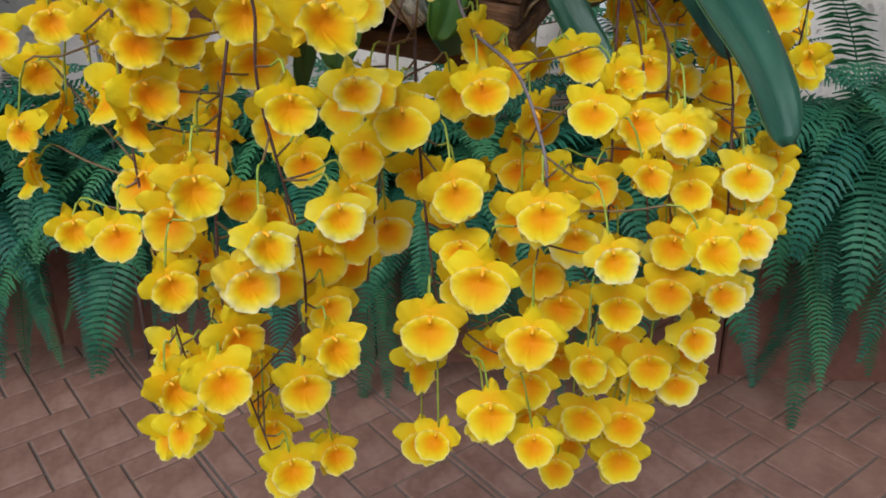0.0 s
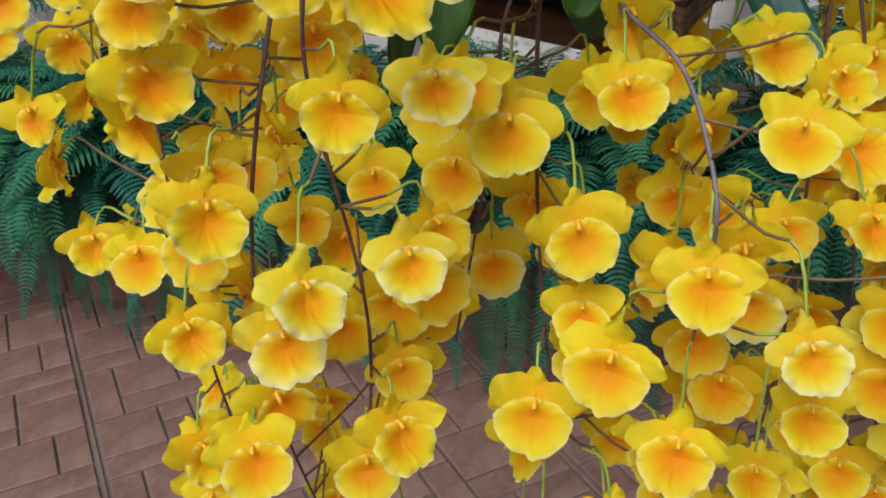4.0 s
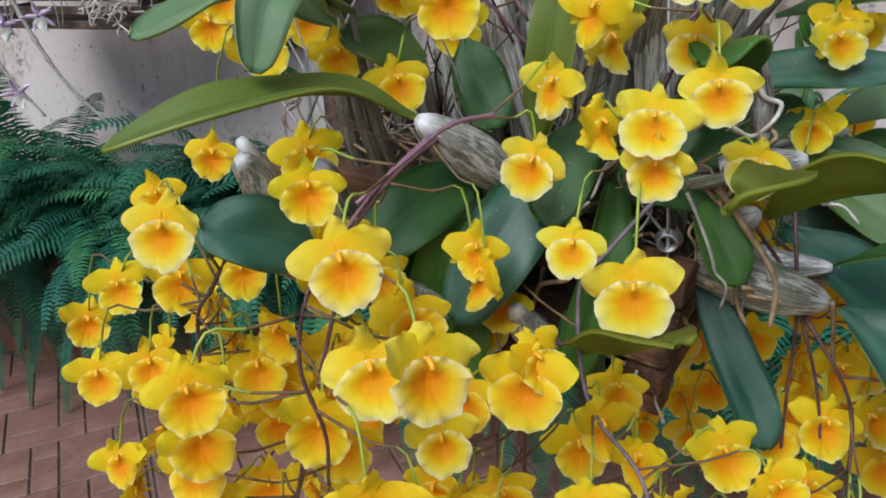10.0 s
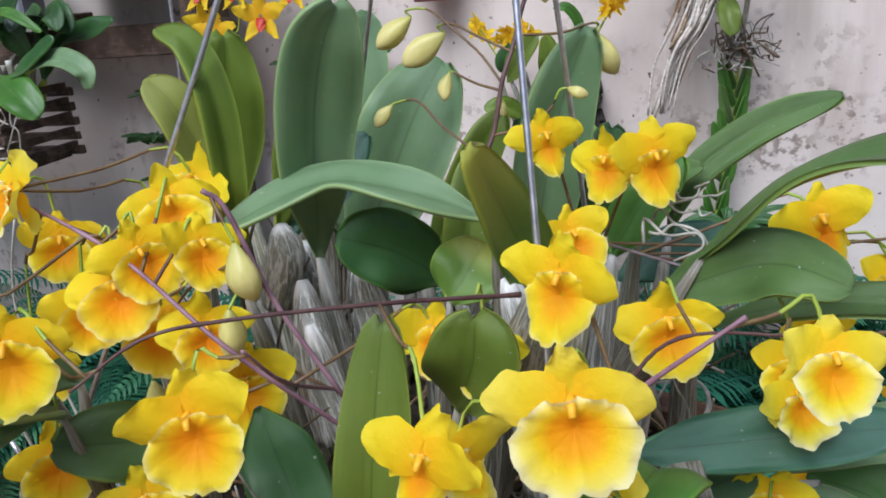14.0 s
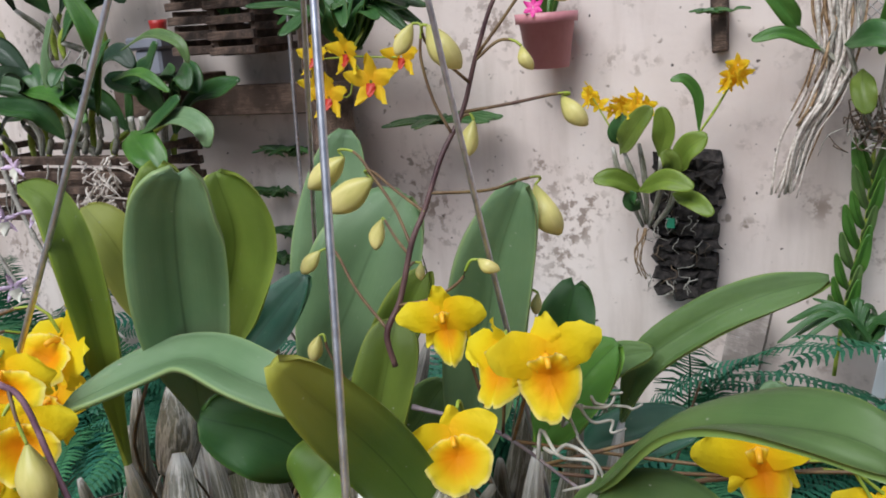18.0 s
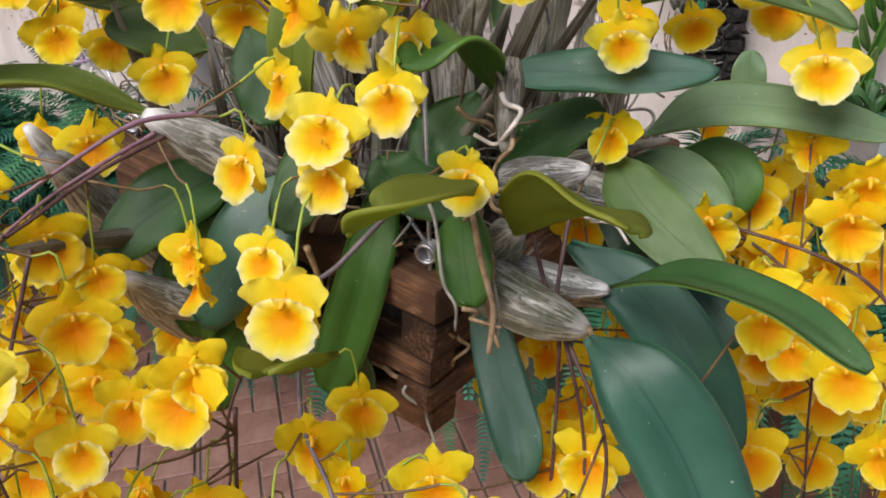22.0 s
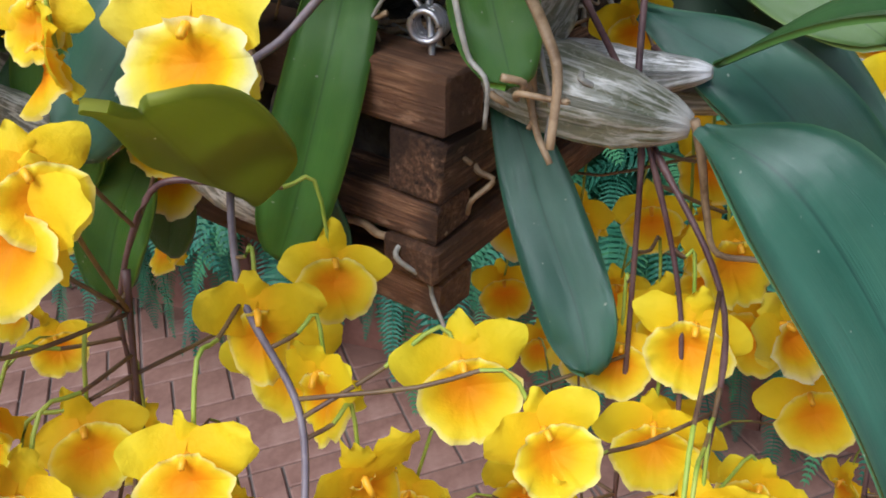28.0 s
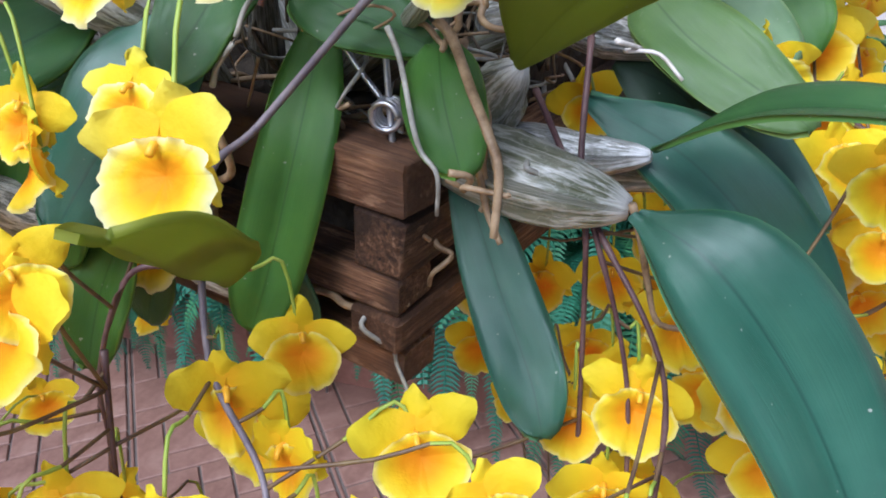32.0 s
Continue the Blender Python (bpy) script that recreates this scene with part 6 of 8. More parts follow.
blooms(sp, [
    (-0.017, 0.444, 1.105, 0.0313, -25, 19, 4, 0),
    (-0.009, 0.408, 1.220, 0.0355, 7, -23, 9, 0),
    (-0.033, 0.407, 1.213, 0.0275, 12, -23, 8, 0),
    (-0.021, 0.395, 1.153, 0.0355, 10, -30, 6, 0),
    (0.005, 0.394, 1.116, 0.0325, 7, -20, -12, 0),
    (-0.031, 0.390, 1.171, 0.0276, 41, -26, 7, 0),
    (-0.018, 0.425, 1.154, 0.0291, 32, -33, -12, 0),
    (0.005, 0.397, 1.084, 0.0280, 2, -31, 3, 0),
    (-0.043, 0.409, 1.132, 0.0310, -9, -15, 2, 0),
    (0.020, 0.385, 0.990, 0.0335, -4, -25, -3, 0),
    (-0.012, 0.392, 1.040, 0.0355, 1, -22, 4, 0),
    (-0.013, 0.410, 0.956, 0.0275, -16, -33, 10, 0),
])
blooms(sp, [
    (0.044, 0.389, 0.967, 0.0294, -3, -35, 1, 0),
])
sp = spray("long hanging spray of golden yellow orchid flowers", STEM, 0.0010, [(0.120, 0.660, 1.230), (0.200, 0.620, 1.200), (0.215, 0.630, 1.100), (0.220, 0.640, 1.000)])
blooms(sp, [
    (0.171, 0.620, 1.169, 0.0338, 13, -15, 16, 2),
    (0.187, 0.600, 1.199, 0.0347, 32, -28, 1, 0),
    (0.181, 0.652, 1.202, 0.0353, 39, -28, -14, 0),
    (0.189, 0.636, 1.142, 0.0339, 33, -33, -9, 1),
    (0.222, 0.635, 1.168, 0.0349, 5, -4, 10, 0),
    (0.144, 0.652, 1.234, 0.0344, -12, -26, -10, 2),
    (0.176, 0.681, 1.080, 0.0365, 11, -5, 19, 1),
    (0.198, 0.627, 1.160, 0.0348, 12, -35, 12, 0),
    (0.150, 0.617, 1.164, 0.0333, 20, -17, -11, 0),
    (0.180, 0.592, 1.073, 0.0331, 28, -2, 0, 0),
    (0.195, 0.632, 1.209, 0.0337, 33, -17, -9, 0),
    (0.166, 0.622, 1.202, 0.0300, 69, -13, 3, 0),
])
blooms(sp, [
    (0.213, 0.607, 1.189, 0.0334, 13, -9, 0, 0),
    (0.206, 0.644, 1.119, 0.0327, 24, -5, -18, 0),
    (0.238, 0.695, 1.092, 0.0291, 28, -4, -1, 0),
    (0.218, 0.678, 1.124, 0.0314, 12, 6, 10, 0),
    (0.202, 0.693, 1.235, 0.0318, 60, -17, 13, 2),
    (0.200, 0.698, 1.210, 0.0335, 49, -7, 13, 0),
    (0.191, 0.619, 1.089, 0.0301, 81, 19, -20, 2),
    (0.148, 0.679, 1.154, 0.0292, 10, 11, -3, 0),
    (0.173, 0.680, 1.136, 0.0334, 9, -2, -17, 0),
    (0.229, 0.683, 1.197, 0.0316, -4, 18, 5, 0),
    (0.217, 0.666, 1.156, 0.0330, 11, -1, 6, 0),
    (0.197, 0.672, 0.962, 0.0314, -54, 4, -12, 2),
])
blooms(sp, [
    (0.231, 0.634, 1.039, 0.0307, -5, 16, 13, 0),
    (0.214, 0.609, 1.033, 0.0321, -13, 15, -15, 0),
    (0.068, 0.729, 1.031, 0.0310, -41, 16, -7, 0),
    (0.200, 0.719, 1.240, 0.0308, -27, 4, 14, 0),
    (0.225, 0.690, 1.044, 0.0328, 36, -12, -20, 0),
    (0.143, 0.670, 1.224, 0.0322, -49, -3, 14, 0),
    (0.147, 0.667, 1.260, 0.0327, -21, 9, -10, 2),
    (0.170, 0.715, 1.070, 0.0313, 18, -16, -3, 0),
    (0.184, 0.718, 1.151, 0.0312, 16, -20, -6, 2),
    (0.215, 0.675, 1.179, 0.0302, 29, 18, -16, 0),
    (0.166, 0.668, 1.161, 0.0312, -18, -16, 12, 0),
    (0.201, 0.606, 1.164, 0.0316, -1, -27, 0, 0),
])
blooms(sp, [
    (0.174, 0.643, 1.229, 0.0355, 2, -22, -6, 0),
    (0.222, 0.657, 1.102, 0.0355, -2, -17, 6, 0),
    (0.221, 0.652, 1.066, 0.0355, -2, -26, -12, 0),
    (0.189, 0.584, 1.112, 0.0355, 0, -33, -11, 0),
    (0.080, 0.687, 1.055, 0.0355, -5, -26, -9, 0),
    (0.211, 0.635, 0.965, 0.0355, -1, -31, 6, 0),
    (0.120, 0.602, 1.023, 0.0325, -12, -22, 12, 0),
    (0.179, 0.671, 1.227, 0.0325, -6, -18, 8, 1),
])
sp = spray("long hanging spray of golden yellow orchid flowers", STEM, 0.0010, [(0.120, 0.640, 1.230), (0.235, 0.600, 1.210), (0.250, 0.620, 1.100), (0.250, 0.640, 0.980)])
blooms(sp, [
    (0.160, 0.600, 1.228, 0.0351, 42, -6, 1, 0),
    (0.255, 0.600, 1.120, 0.0353, 6, -15, -6, 0),
    (0.231, 0.590, 1.026, 0.0349, 9, -22, 11, 0),
    (0.219, 0.599, 1.236, 0.0341, 22, -3, 1, 0),
    (0.254, 0.730, 1.062, 0.0330, 23, -2, -16, 0),
    (0.237, 0.635, 1.127, 0.0313, -33, 8, 10, 0),
    (0.254, 0.634, 1.145, 0.0301, -3, -18, -13, 0),
    (0.259, 0.649, 1.131, 0.0317, 25, -1, 10, 2),
    (0.228, 0.667, 1.227, 0.0333, 19, 11, -15, 0),
    (0.268, 0.677, 1.039, 0.0312, 22, 8, 4, 0),
    (0.270, 0.694, 0.970, 0.0296, -2, 16, -13, 0),
    (0.246, 0.668, 1.003, 0.0311, -2, -7, 16, 2),
])
blooms(sp, [
    (0.240, 0.675, 0.919, 0.0325, -13, 19, 18, 2),
    (0.278, 0.687, 0.951, 0.0324, 26, 5, 19, 0),
    (0.224, 0.612, 1.249, 0.0339, 4, 14, 3, 0),
    (0.111, 0.641, 1.176, 0.0326, 25, -10, -13, 0),
    (0.253, 0.779, 1.069, 0.0319, 1, -17, 17, 0),
    (0.252, 0.753, 1.047, 0.0315, 36, 7, -11, 0),
    (0.227, 0.593, 1.161, 0.0355, -3, -18, -10, 0),
    (0.199, 0.633, 1.263, 0.0286, 16, -19, 13, 2),
    (0.251, 0.619, 1.037, 0.0350, -6, -27, -1, 0),
    (0.235, 0.642, 1.195, 0.0355, -6, -24, 7, 0),
    (0.262, 0.645, 0.988, 0.0346, -7, -29, -1, 0),
    (0.243, 0.640, 0.926, 0.0317, 8, -32, -9, 1),
])
blooms(sp, [
    (0.245, 0.572, 1.134, 0.0310, 19, -15, -2, 2),
])
sp = spray("long hanging spray of golden yellow orchid flowers", STEM, 0.0010, [(0.100, 0.600, 1.215), (0.165, 0.530, 1.170), (0.170, 0.490, 1.080), (0.165, 0.480, 1.000)])
blooms(sp, [
    (0.052, 0.601, 1.138, 0.0364, 26, -6, -12, 1),
    (0.166, 0.560, 1.092, 0.0350, -1, -26, -20, 0),
    (0.157, 0.550, 1.130, 0.0333, 43, -25, -21, 1),
    (0.163, 0.490, 0.994, 0.0339, 0, -24, -16, 0),
    (0.184, 0.500, 1.072, 0.0329, 15, -18, 15, 0),
    (0.184, 0.488, 1.036, 0.0332, 8, -33, 10, 1),
    (0.122, 0.604, 1.165, 0.0329, 15, -19, 18, 0),
    (0.066, 0.635, 1.122, 0.0333, -15, -27, -12, 2),
    (0.092, 0.622, 1.211, 0.0297, 17, -12, -8, 0),
    (0.120, 0.594, 1.140, 0.0293, 67, 14, 10, 0),
    (0.125, 0.626, 1.103, 0.0327, 21, 2, 20, 0),
    (0.157, 0.583, 1.161, 0.0326, 34, -16, 2, 0),
])
blooms(sp, [
    (0.176, 0.577, 1.147, 0.0294, 43, 15, -14, 2),
    (0.161, 0.493, 1.065, 0.0312, -18, 13, -3, 0),
    (0.156, 0.543, 1.032, 0.0322, 25, 5, -8, 0),
    (0.190, 0.522, 1.071, 0.0293, 54, -17, 13, 0),
    (0.184, 0.517, 1.053, 0.0314, 12, -3, 18, 0),
    (0.188, 0.539, 1.214, 0.0295, 2, -10, 0, 0),
    (0.172, 0.464, 1.094, 0.0354, 5, -32, 8, 1),
    (0.172, 0.451, 1.062, 0.0332, 5, -31, 11, 1),
    (0.164, 0.455, 1.023, 0.0325, 6, -35, -12, 1),
    (0.028, 0.658, 1.070, 0.0325, 16, -26, -5, 0),
    (0.100, 0.637, 1.125, 0.0325, 5, -17, -6, 0),
    (0.199, 0.494, 1.092, 0.0310, 16, -13, 11, 2),
])

# ---- flower buds on their own thin stem ----
def bud_mesh(seed):
    """A plump three-ridged bud hanging from its neck, a little bent towards the tip."""
    rnd = random.Random(seed)
    bend = rnd.uniform(0.05, 0.16)
    n, sides = 12, 12
    v, f, uv = [], [], []
    for i in range(n + 1):
        t = i / n
        r = 0.26 * math.sin(math.pi * (0.05 + 0.90 * t) ** 1.25) ** 0.8 * (1 if t < 0.9 else 1 - 4 * (t - 0.9))
        for k in range(sides):
            a = 2 * math.pi * k / sides
            q = r * (1 + 0.10 * math.cos(3 * a + seed) + 0.04 * math.sin(5 * a + 4 * t))
            v.append((q * math.cos(a) + bend * math.sin(math.pi * t), q * math.sin(a), -t))
            uv.append((t, k / sides))
    for i in range(n):
        for k in range(sides):
            a, b = i * sides + k, i * sides + (k + 1) % sides
            f.append((a, b, b + sides, a + sides))
    f.append(tuple(reversed(range(sides))))
    f.append(tuple(n * sides + k for k in range(sides)))
    return mesh("bud", v, f, BUD, uv)


BUDS = [bud_mesh(i) for i in range(5)]
bud_spray = thing("bud_spray", "thin brown stem with closed greenish yellow flower buds", "flower spray", "orchid flower sprays")


def bud(parent, neck, tip, path):
    """A closed bud from its neck to its tip, on a thin curved stalk that starts on the stem."""
    a, b = Vector(neck), Vector(tip)
    m = Matrix.Translation(a) @ (a - b).to_track_quat('Z', 'Y').to_matrix().to_4x4() @ Matrix.Scale((b - a).length, 4)
    put("bud", rf.choice(BUDS), parent, m)
    v, f, u = tube_data(spline([Vector(p) for p in path] + [a], 16), lambda s: 0.00062 - 0.0001 * s, 5)
    cut = int(len(f) * 0.6)
    put("stalk", mesh("stalk", v, f, [PEDICEL_DARK, PEDICEL], u, True, [0 if k < cut else 1 for k in range(len(f))]), parent)


tube("stem", [(0.012, 0.650, 1.384), (0.010, 0.650, 1.396), (0.014, 0.655, 1.407), (0.018, 0.660, 1.426), (0.022, 0.665, 1.437), (0.027, 0.672, 1.454), (0.033, 0.680, 1.468), (0.038, 0.682, 1.485), (0.043, 0.684, 1.500), (0.047, 0.686, 1.510), (0.048, 0.690, 1.525)], lambda s: 0.0012 * (1 - 0.4 * s), STEM, bud_spray, 6, 60)
bud(bud_spray, (0.028, 0.665, 1.498), (0.039, 0.663, 1.484), [(0.036, 0.681, 1.478), (0.029, 0.676, 1.486), (0.025, 0.670, 1.493), (0.026, 0.665, 1.498)])
bud(bud_spray, (0.019, 0.675, 1.499), (0.013, 0.673, 1.489), [(0.030, 0.676, 1.461), (0.024, 0.676, 1.473), (0.021, 0.675, 1.488), (0.022, 0.675, 1.498)])
bud(bud_spray, (0.037, 0.680, 1.465), (0.035, 0.678, 1.453), [(0.032, 0.679, 1.466), (0.034, 0.680, 1.467), (0.036, 0.680, 1.467)])
bud(bud_spray, (0.054, 0.685, 1.489), (0.058, 0.683, 1.481), [(0.038, 0.682, 1.485), (0.046, 0.683, 1.491), (0.051, 0.685, 1.491)])
bud(bud_spray, (0.061, 0.685, 1.509), (0.073, 0.683, 1.504), [(0.039, 0.682, 1.487), (0.050, 0.683, 1.500), (0.058, 0.684, 1.510), (0.064, 0.684, 1.513), (0.067, 0.685, 1.511)])
bud(bud_spray, (0.056, 0.685, 1.519), (0.059, 0.683, 1.512), [(0.046, 0.685, 1.507), (0.052, 0.685, 1.516), (0.054, 0.685, 1.520)])
bud(bud_spray, (0.066, 0.690, 1.471), (0.075, 0.688, 1.461), [(0.033, 0.680, 1.468), (0.050, 0.683, 1.470), (0.063, 0.687, 1.472), (0.069, 0.690, 1.472)])
bud(bud_spray, (0.054, 0.695, 1.439), (0.063, 0.693, 1.421), [(0.024, 0.667, 1.442), (0.041, 0.676, 1.441), (0.052, 0.686, 1.443), (0.056, 0.695, 1.442)])
bud(bud_spray, (-0.008, 0.690, 1.443), (-0.027, 0.688, 1.431), [(0.022, 0.664, 1.436), (0.008, 0.673, 1.442), (-0.003, 0.681, 1.447), (-0.011, 0.690, 1.446)])
bud(bud_spray, (-0.024, 0.700, 1.450), (-0.040, 0.698, 1.438), [(0.018, 0.660, 1.424), (0.009, 0.670, 1.435), (-0.002, 0.680, 1.444), (-0.014, 0.690, 1.453), (-0.026, 0.700, 1.453)])
bud(bud_spray, (-0.008, 0.695, 1.426), (-0.011, 0.693, 1.414), [(0.017, 0.659, 1.422), (0.005, 0.677, 1.423), (-0.007, 0.695, 1.426)])
bud(bud_spray, (-0.034, 0.690, 1.414), (-0.042, 0.688, 1.405), [(0.010, 0.651, 1.397), (-0.007, 0.664, 1.407), (-0.020, 0.677, 1.417), (-0.031, 0.690, 1.415)])
bud(bud_spray, (-0.022, 0.660, 1.390), (-0.025, 0.658, 1.380), [(-0.002, 0.660, 1.362), (-0.013, 0.660, 1.373), (-0.019, 0.660, 1.384), (-0.020, 0.660, 1.390)])
bud(bud_spray, (0.043, 0.655, 1.422), (0.051, 0.653, 1.419), [(0.013, 0.654, 1.405), (0.026, 0.654, 1.408), (0.036, 0.655, 1.414), (0.040, 0.655, 1.421)])
bud(bud_spray, (0.017, 0.670, 1.416), (0.017, 0.668, 1.410), [(0.017, 0.658, 1.418), (0.014, 0.670, 1.416)])
bud(bud_spray, (0.047, 0.715, 1.420), (0.048, 0.713, 1.410), [(0.032, 0.715, 1.421), (0.042, 0.715, 1.426)])
bud(bud_spray, (0.052, 0.700, 1.396), (0.051, 0.698, 1.388), [(0.044, 0.700, 1.392), (0.049, 0.700, 1.397)])

pale_buds = thing("bud_spray", "thin pinkish stalk with pale cream closed flower buds", "flower spray", "orchid flower sprays")
tube("stem", [(-0.03, 0.56, 1.34), (-0.048, 0.558, 1.375), (-0.060, 0.560, 1.405), (-0.066, 0.558, 1.412)], 0.0009, STEM_PINK, pale_buds, 6, 16)
bud(pale_buds, (-0.057, 0.555, 1.396), (-0.053, 0.555, 1.377), [(-0.064, 0.559, 1.410), (-0.060, 0.556, 1.403)])
bud(pale_buds, (-0.060, 0.550, 1.376), (-0.062, 0.550, 1.359), [(-0.052, 0.559, 1.383), (-0.057, 0.554, 1.381)])
bud(pale_buds, (-0.120, 0.600, 1.326), (-0.122, 0.600, 1.307), [(-0.056, 0.559, 1.390), (-0.092, 0.585, 1.368), (-0.116, 0.600, 1.336)])

# ---- ferns ----
def frond_mesh(seed, droop, pairs=52, hang=False):
    """An arching sword-fern frond of unit length growing along +x, with leaflets on both sides."""
    rnd = random.Random(seed)
    v, f = [], []
    pts, ang, p = [], radians(52), Vector((0, 0, 0))
    for i in range(pairs + 1):
        pts.append(p.copy())
        ang -= radians(droop) / pairs * ((2.6 if i < 0.36 * pairs else 0.1) if hang else 0.5 + 1.0 * i / pairs)
        p = p + Vector((math.cos(ang), 0.0, math.sin(ang))) / pairs
    rv, rfc, _ = tube_data([q + Vector((0, 0.012 * math.sin(5 * k / pairs + seed), 0)) for k, q in enumerate(pts)], lambda s: 0.0045 * (1 - 0.7 * s), 4)
    v += rv
    f += rfc
    for i in range(3, pairs):
        u = i / pairs
        tan = (pts[i + 1] - pts[i - 1]).normalized()
        nor = Vector((0, 1, 0)).cross(tan)
        ln = (0.062 if hang else 0.088) * math.sin(math.pi * (0.12 + 0.86 * u)) ** 0.7 * rnd.uniform(0.88, 1.1)
        for s in (-1, 1):
            side = (Vector((0, s, 0)) + tan * 0.22 - nor * rnd.uniform(-0.05, 0.28) * (1 if nor.z < 0 else -1) - Vector((0, 0, 0.18))).normalized()
            w = tan * (0.0046 if hang else 0.0066)
            o = pts[i] + Vector((0, 0.012 * math.sin(5 * u + seed), 0))
            b = len(v)
            mid, tip = o + side * ln * 0.5, o + side * ln - Vector((0, 0, ln * 0.12))
            v += [o - w * 0.7, o + w * 0.7, mid + w + Vector((0, 0, 0.004)), mid - w + Vector((0, 0, 0.004)), tip + w * 0.25, tip - w * 0.25]
            f += [(b, b + 1, b + 2, b + 3), (b + 3, b + 2, b + 4, b + 5)]
    return mesh("frond", v, f, FERN, None, False)


FRONDS = [frond_mesh(i, d) for i, d in enumerate((95, 135, 165, 70, 118))]
HANGING = [frond_mesh(10 + i, d, 62, True) for i, d in enumerate((138, 150, 128))]
rg = random.Random(77)


def fern(u, off, z, count, spread=1.0):
    """A fern crown in the planter, u metres along the wall and off metres in front of it."""
    place = WALL @ Vector((u, -off, z))
    fe = thing("fern", "lush sword fern with arching dark green fronds in the planter", "fern", "ferns along the wall", place)
    for k in range(count):
        turn = rg.uniform(-175, -5) if rg.random() < 0.85 else rg.uniform(0, 180)
        size = rg.uniform(0.36, 0.66) * spread
        m = Euler((0, 0, radians(turn) + WALL_TURN)).to_matrix().to_4x4() @ Euler((radians(rg.uniform(-22, 22)), radians(rg.uniform(-34, 34)), 0)).to_matrix().to_4x4() @ Matrix.Scale(size, 4)
        put("frond", rg.choice(FRONDS), fe, m)
    for k in range(7):
        m = Matrix.Translation((rg.uniform(-0.1, 0.1), -0.05, rg.uniform(-0.03, 0.06))) @ Euler((0, 0, radians(rg.uniform(-125, -55)) + WALL_TURN)).to_matrix().to_4x4() @ Euler((radians(rg.uniform(-10, 10)), radians(rg.uniform(-20, 14)), 0)).to_matrix().to_4x4() @ Matrix.Scale(rg.uniform(0.42, 0.68), 4)
        put("frond", rg.choice(HANGING), fe, m)


for k in range(21):
    fern(-2.75 + 0.20 * k + rg.uniform(-0.04, 0.04), 0.07 + 0.03 * (k % 2), 0.42 + 0.05 * (k % 3) + (0.08 if k > 15 else 0), 38, 1.12)


# ---- plants, racks and pots on the wall ----
def strap_plant(name, label, category, u, off, z, leaves, length, width, material, up=0.9, seed=0, group=""):
    rnd = random.Random(seed)
    place = WALL @ Vector((u, -off, z))
    pl = thing(name, label, category, group, place)
    for k in range(leaves):
        a = rnd.uniform(0, 2 * math.pi)
        ln = length * rnd.uniform(0.65, 1.1)
        out = Vector((math.cos(a), math.sin(a) * 0.7 - 0.25, 0))
        b = Vector((rnd.uniform(-0.02, 0.02), rnd.uniform(-0.02, 0.02), 0))
        mid = b + out * ln * 0.35 + Vector((0, 0, ln * 0.6 * up))
        tip = b + out * ln * 0.85 + Vector((0, 0, ln * rnd.uniform(0.15, 0.8) * up))
        leaf(pl, material, width * rnd.uniform(0.8, 1.15), [b, mid, tip], (0, -0.6, 0.8), 0.25)
    return pl


def rack(u, off, z, w, h, d, rows, seed):
    """A small slatted wooden orchid basket fixed to the wall."""
    ra = thing("slat_rack", "grey-brown slatted wooden orchid basket on the wall", "basket", "wall baskets")
    ra.matrix_basis = WALL @ Matrix.Translation((u, -off, z))
    rnd = random.Random(seed)
    for k in range(rows):
        zz = h * (k + 0.5) / rows
        for yy in (-d / 2, d / 2):
            block("slat", (w + rnd.uniform(-0.006, 0.006), 0.014, h / rows * 0.55), WOOD_OLD, ra, Matrix.Translation((0, yy, zz)), 0.0015, jitter=0.001, seed=seed + k)
        for xx in (-w / 2 + 0.01, w / 2 - 0.01):
            block("slat", (0.014, d - 0.015, h / rows * 0.5), WOOD_OLD, ra, Matrix.Translation((xx, 0, zz + h / rows * 0.5 - 0.002)), 0.0015, jitter=0.001, seed=seed + k + 50)
    block("bottom", (w - 0.04, d - 0.03, 0.014), WOOD_OLD, ra, Matrix.Translation((0, 0, 0.012)), 0.0015)
    return ra


rack(-1.013, 0.13, 1.465, 0.12, 0.16, 0.12, 5, 1)
rack(-0.885, 0.14, 1.46, 0.125, 0.16, 0.14, 5, 4)
rack(-1.36, 0.25, 1.115, 0.56, 0.165, 0.22, 5, 2)
tray = thing("wall_shelf", "small grey tray with a red pot on the wall", "shelf")
tray.matrix_basis = WALL @ Matrix.Translation((-1.15, -0.12, 1.42))
block("board", (0.20, 0.14, 0.018), WOOD_OLD, tray, Matrix.Translation((0, 0, 0)), 0.003, jitter=0.001)
block("bracket", (0.02, 0.05, 0.06), WOOD_OLD, tray, Matrix.Translation((0.06, 0.04, -0.038)), 0.003)
TRAY = Mat("grey_tray", 0.5).color((0.24, 0.25, 0.29, 1)).m
block("tray", (0.11, 0.10, 0.03), TRAY, tray, Matrix.Translation((-0.035, 0, 0.085)), 0.006)
block("tray_foot", (0.08, 0.08, 0.061), TRAY, tray, Matrix.Translation((-0.035, 0, 0.0395)), 0.006)
REDPOT = Mat("red_plastic", 0.4).color((0.42, 0.03, 0.025, 1)).m
v, f, u = tube_data(spline([(-0.015, -0.01, 0.10), (-0.015, -0.01, 0.115), (-0.015, -0.01, 0.135)], 4), lambda s: 0.016 + 0.005 * s, 14)
put("pot", mesh("pot", v, f, REDPOT, u), tray)
board = block("wall_board", (0.62, 0.03, 0.07), WOOD_OLD, None, WALL @ Matrix.Translation((-1.05, -0.10, 1.362)), 0.003, jitter=0.002)
tagged(board, "weathered wooden board fixed across the wall", "board")
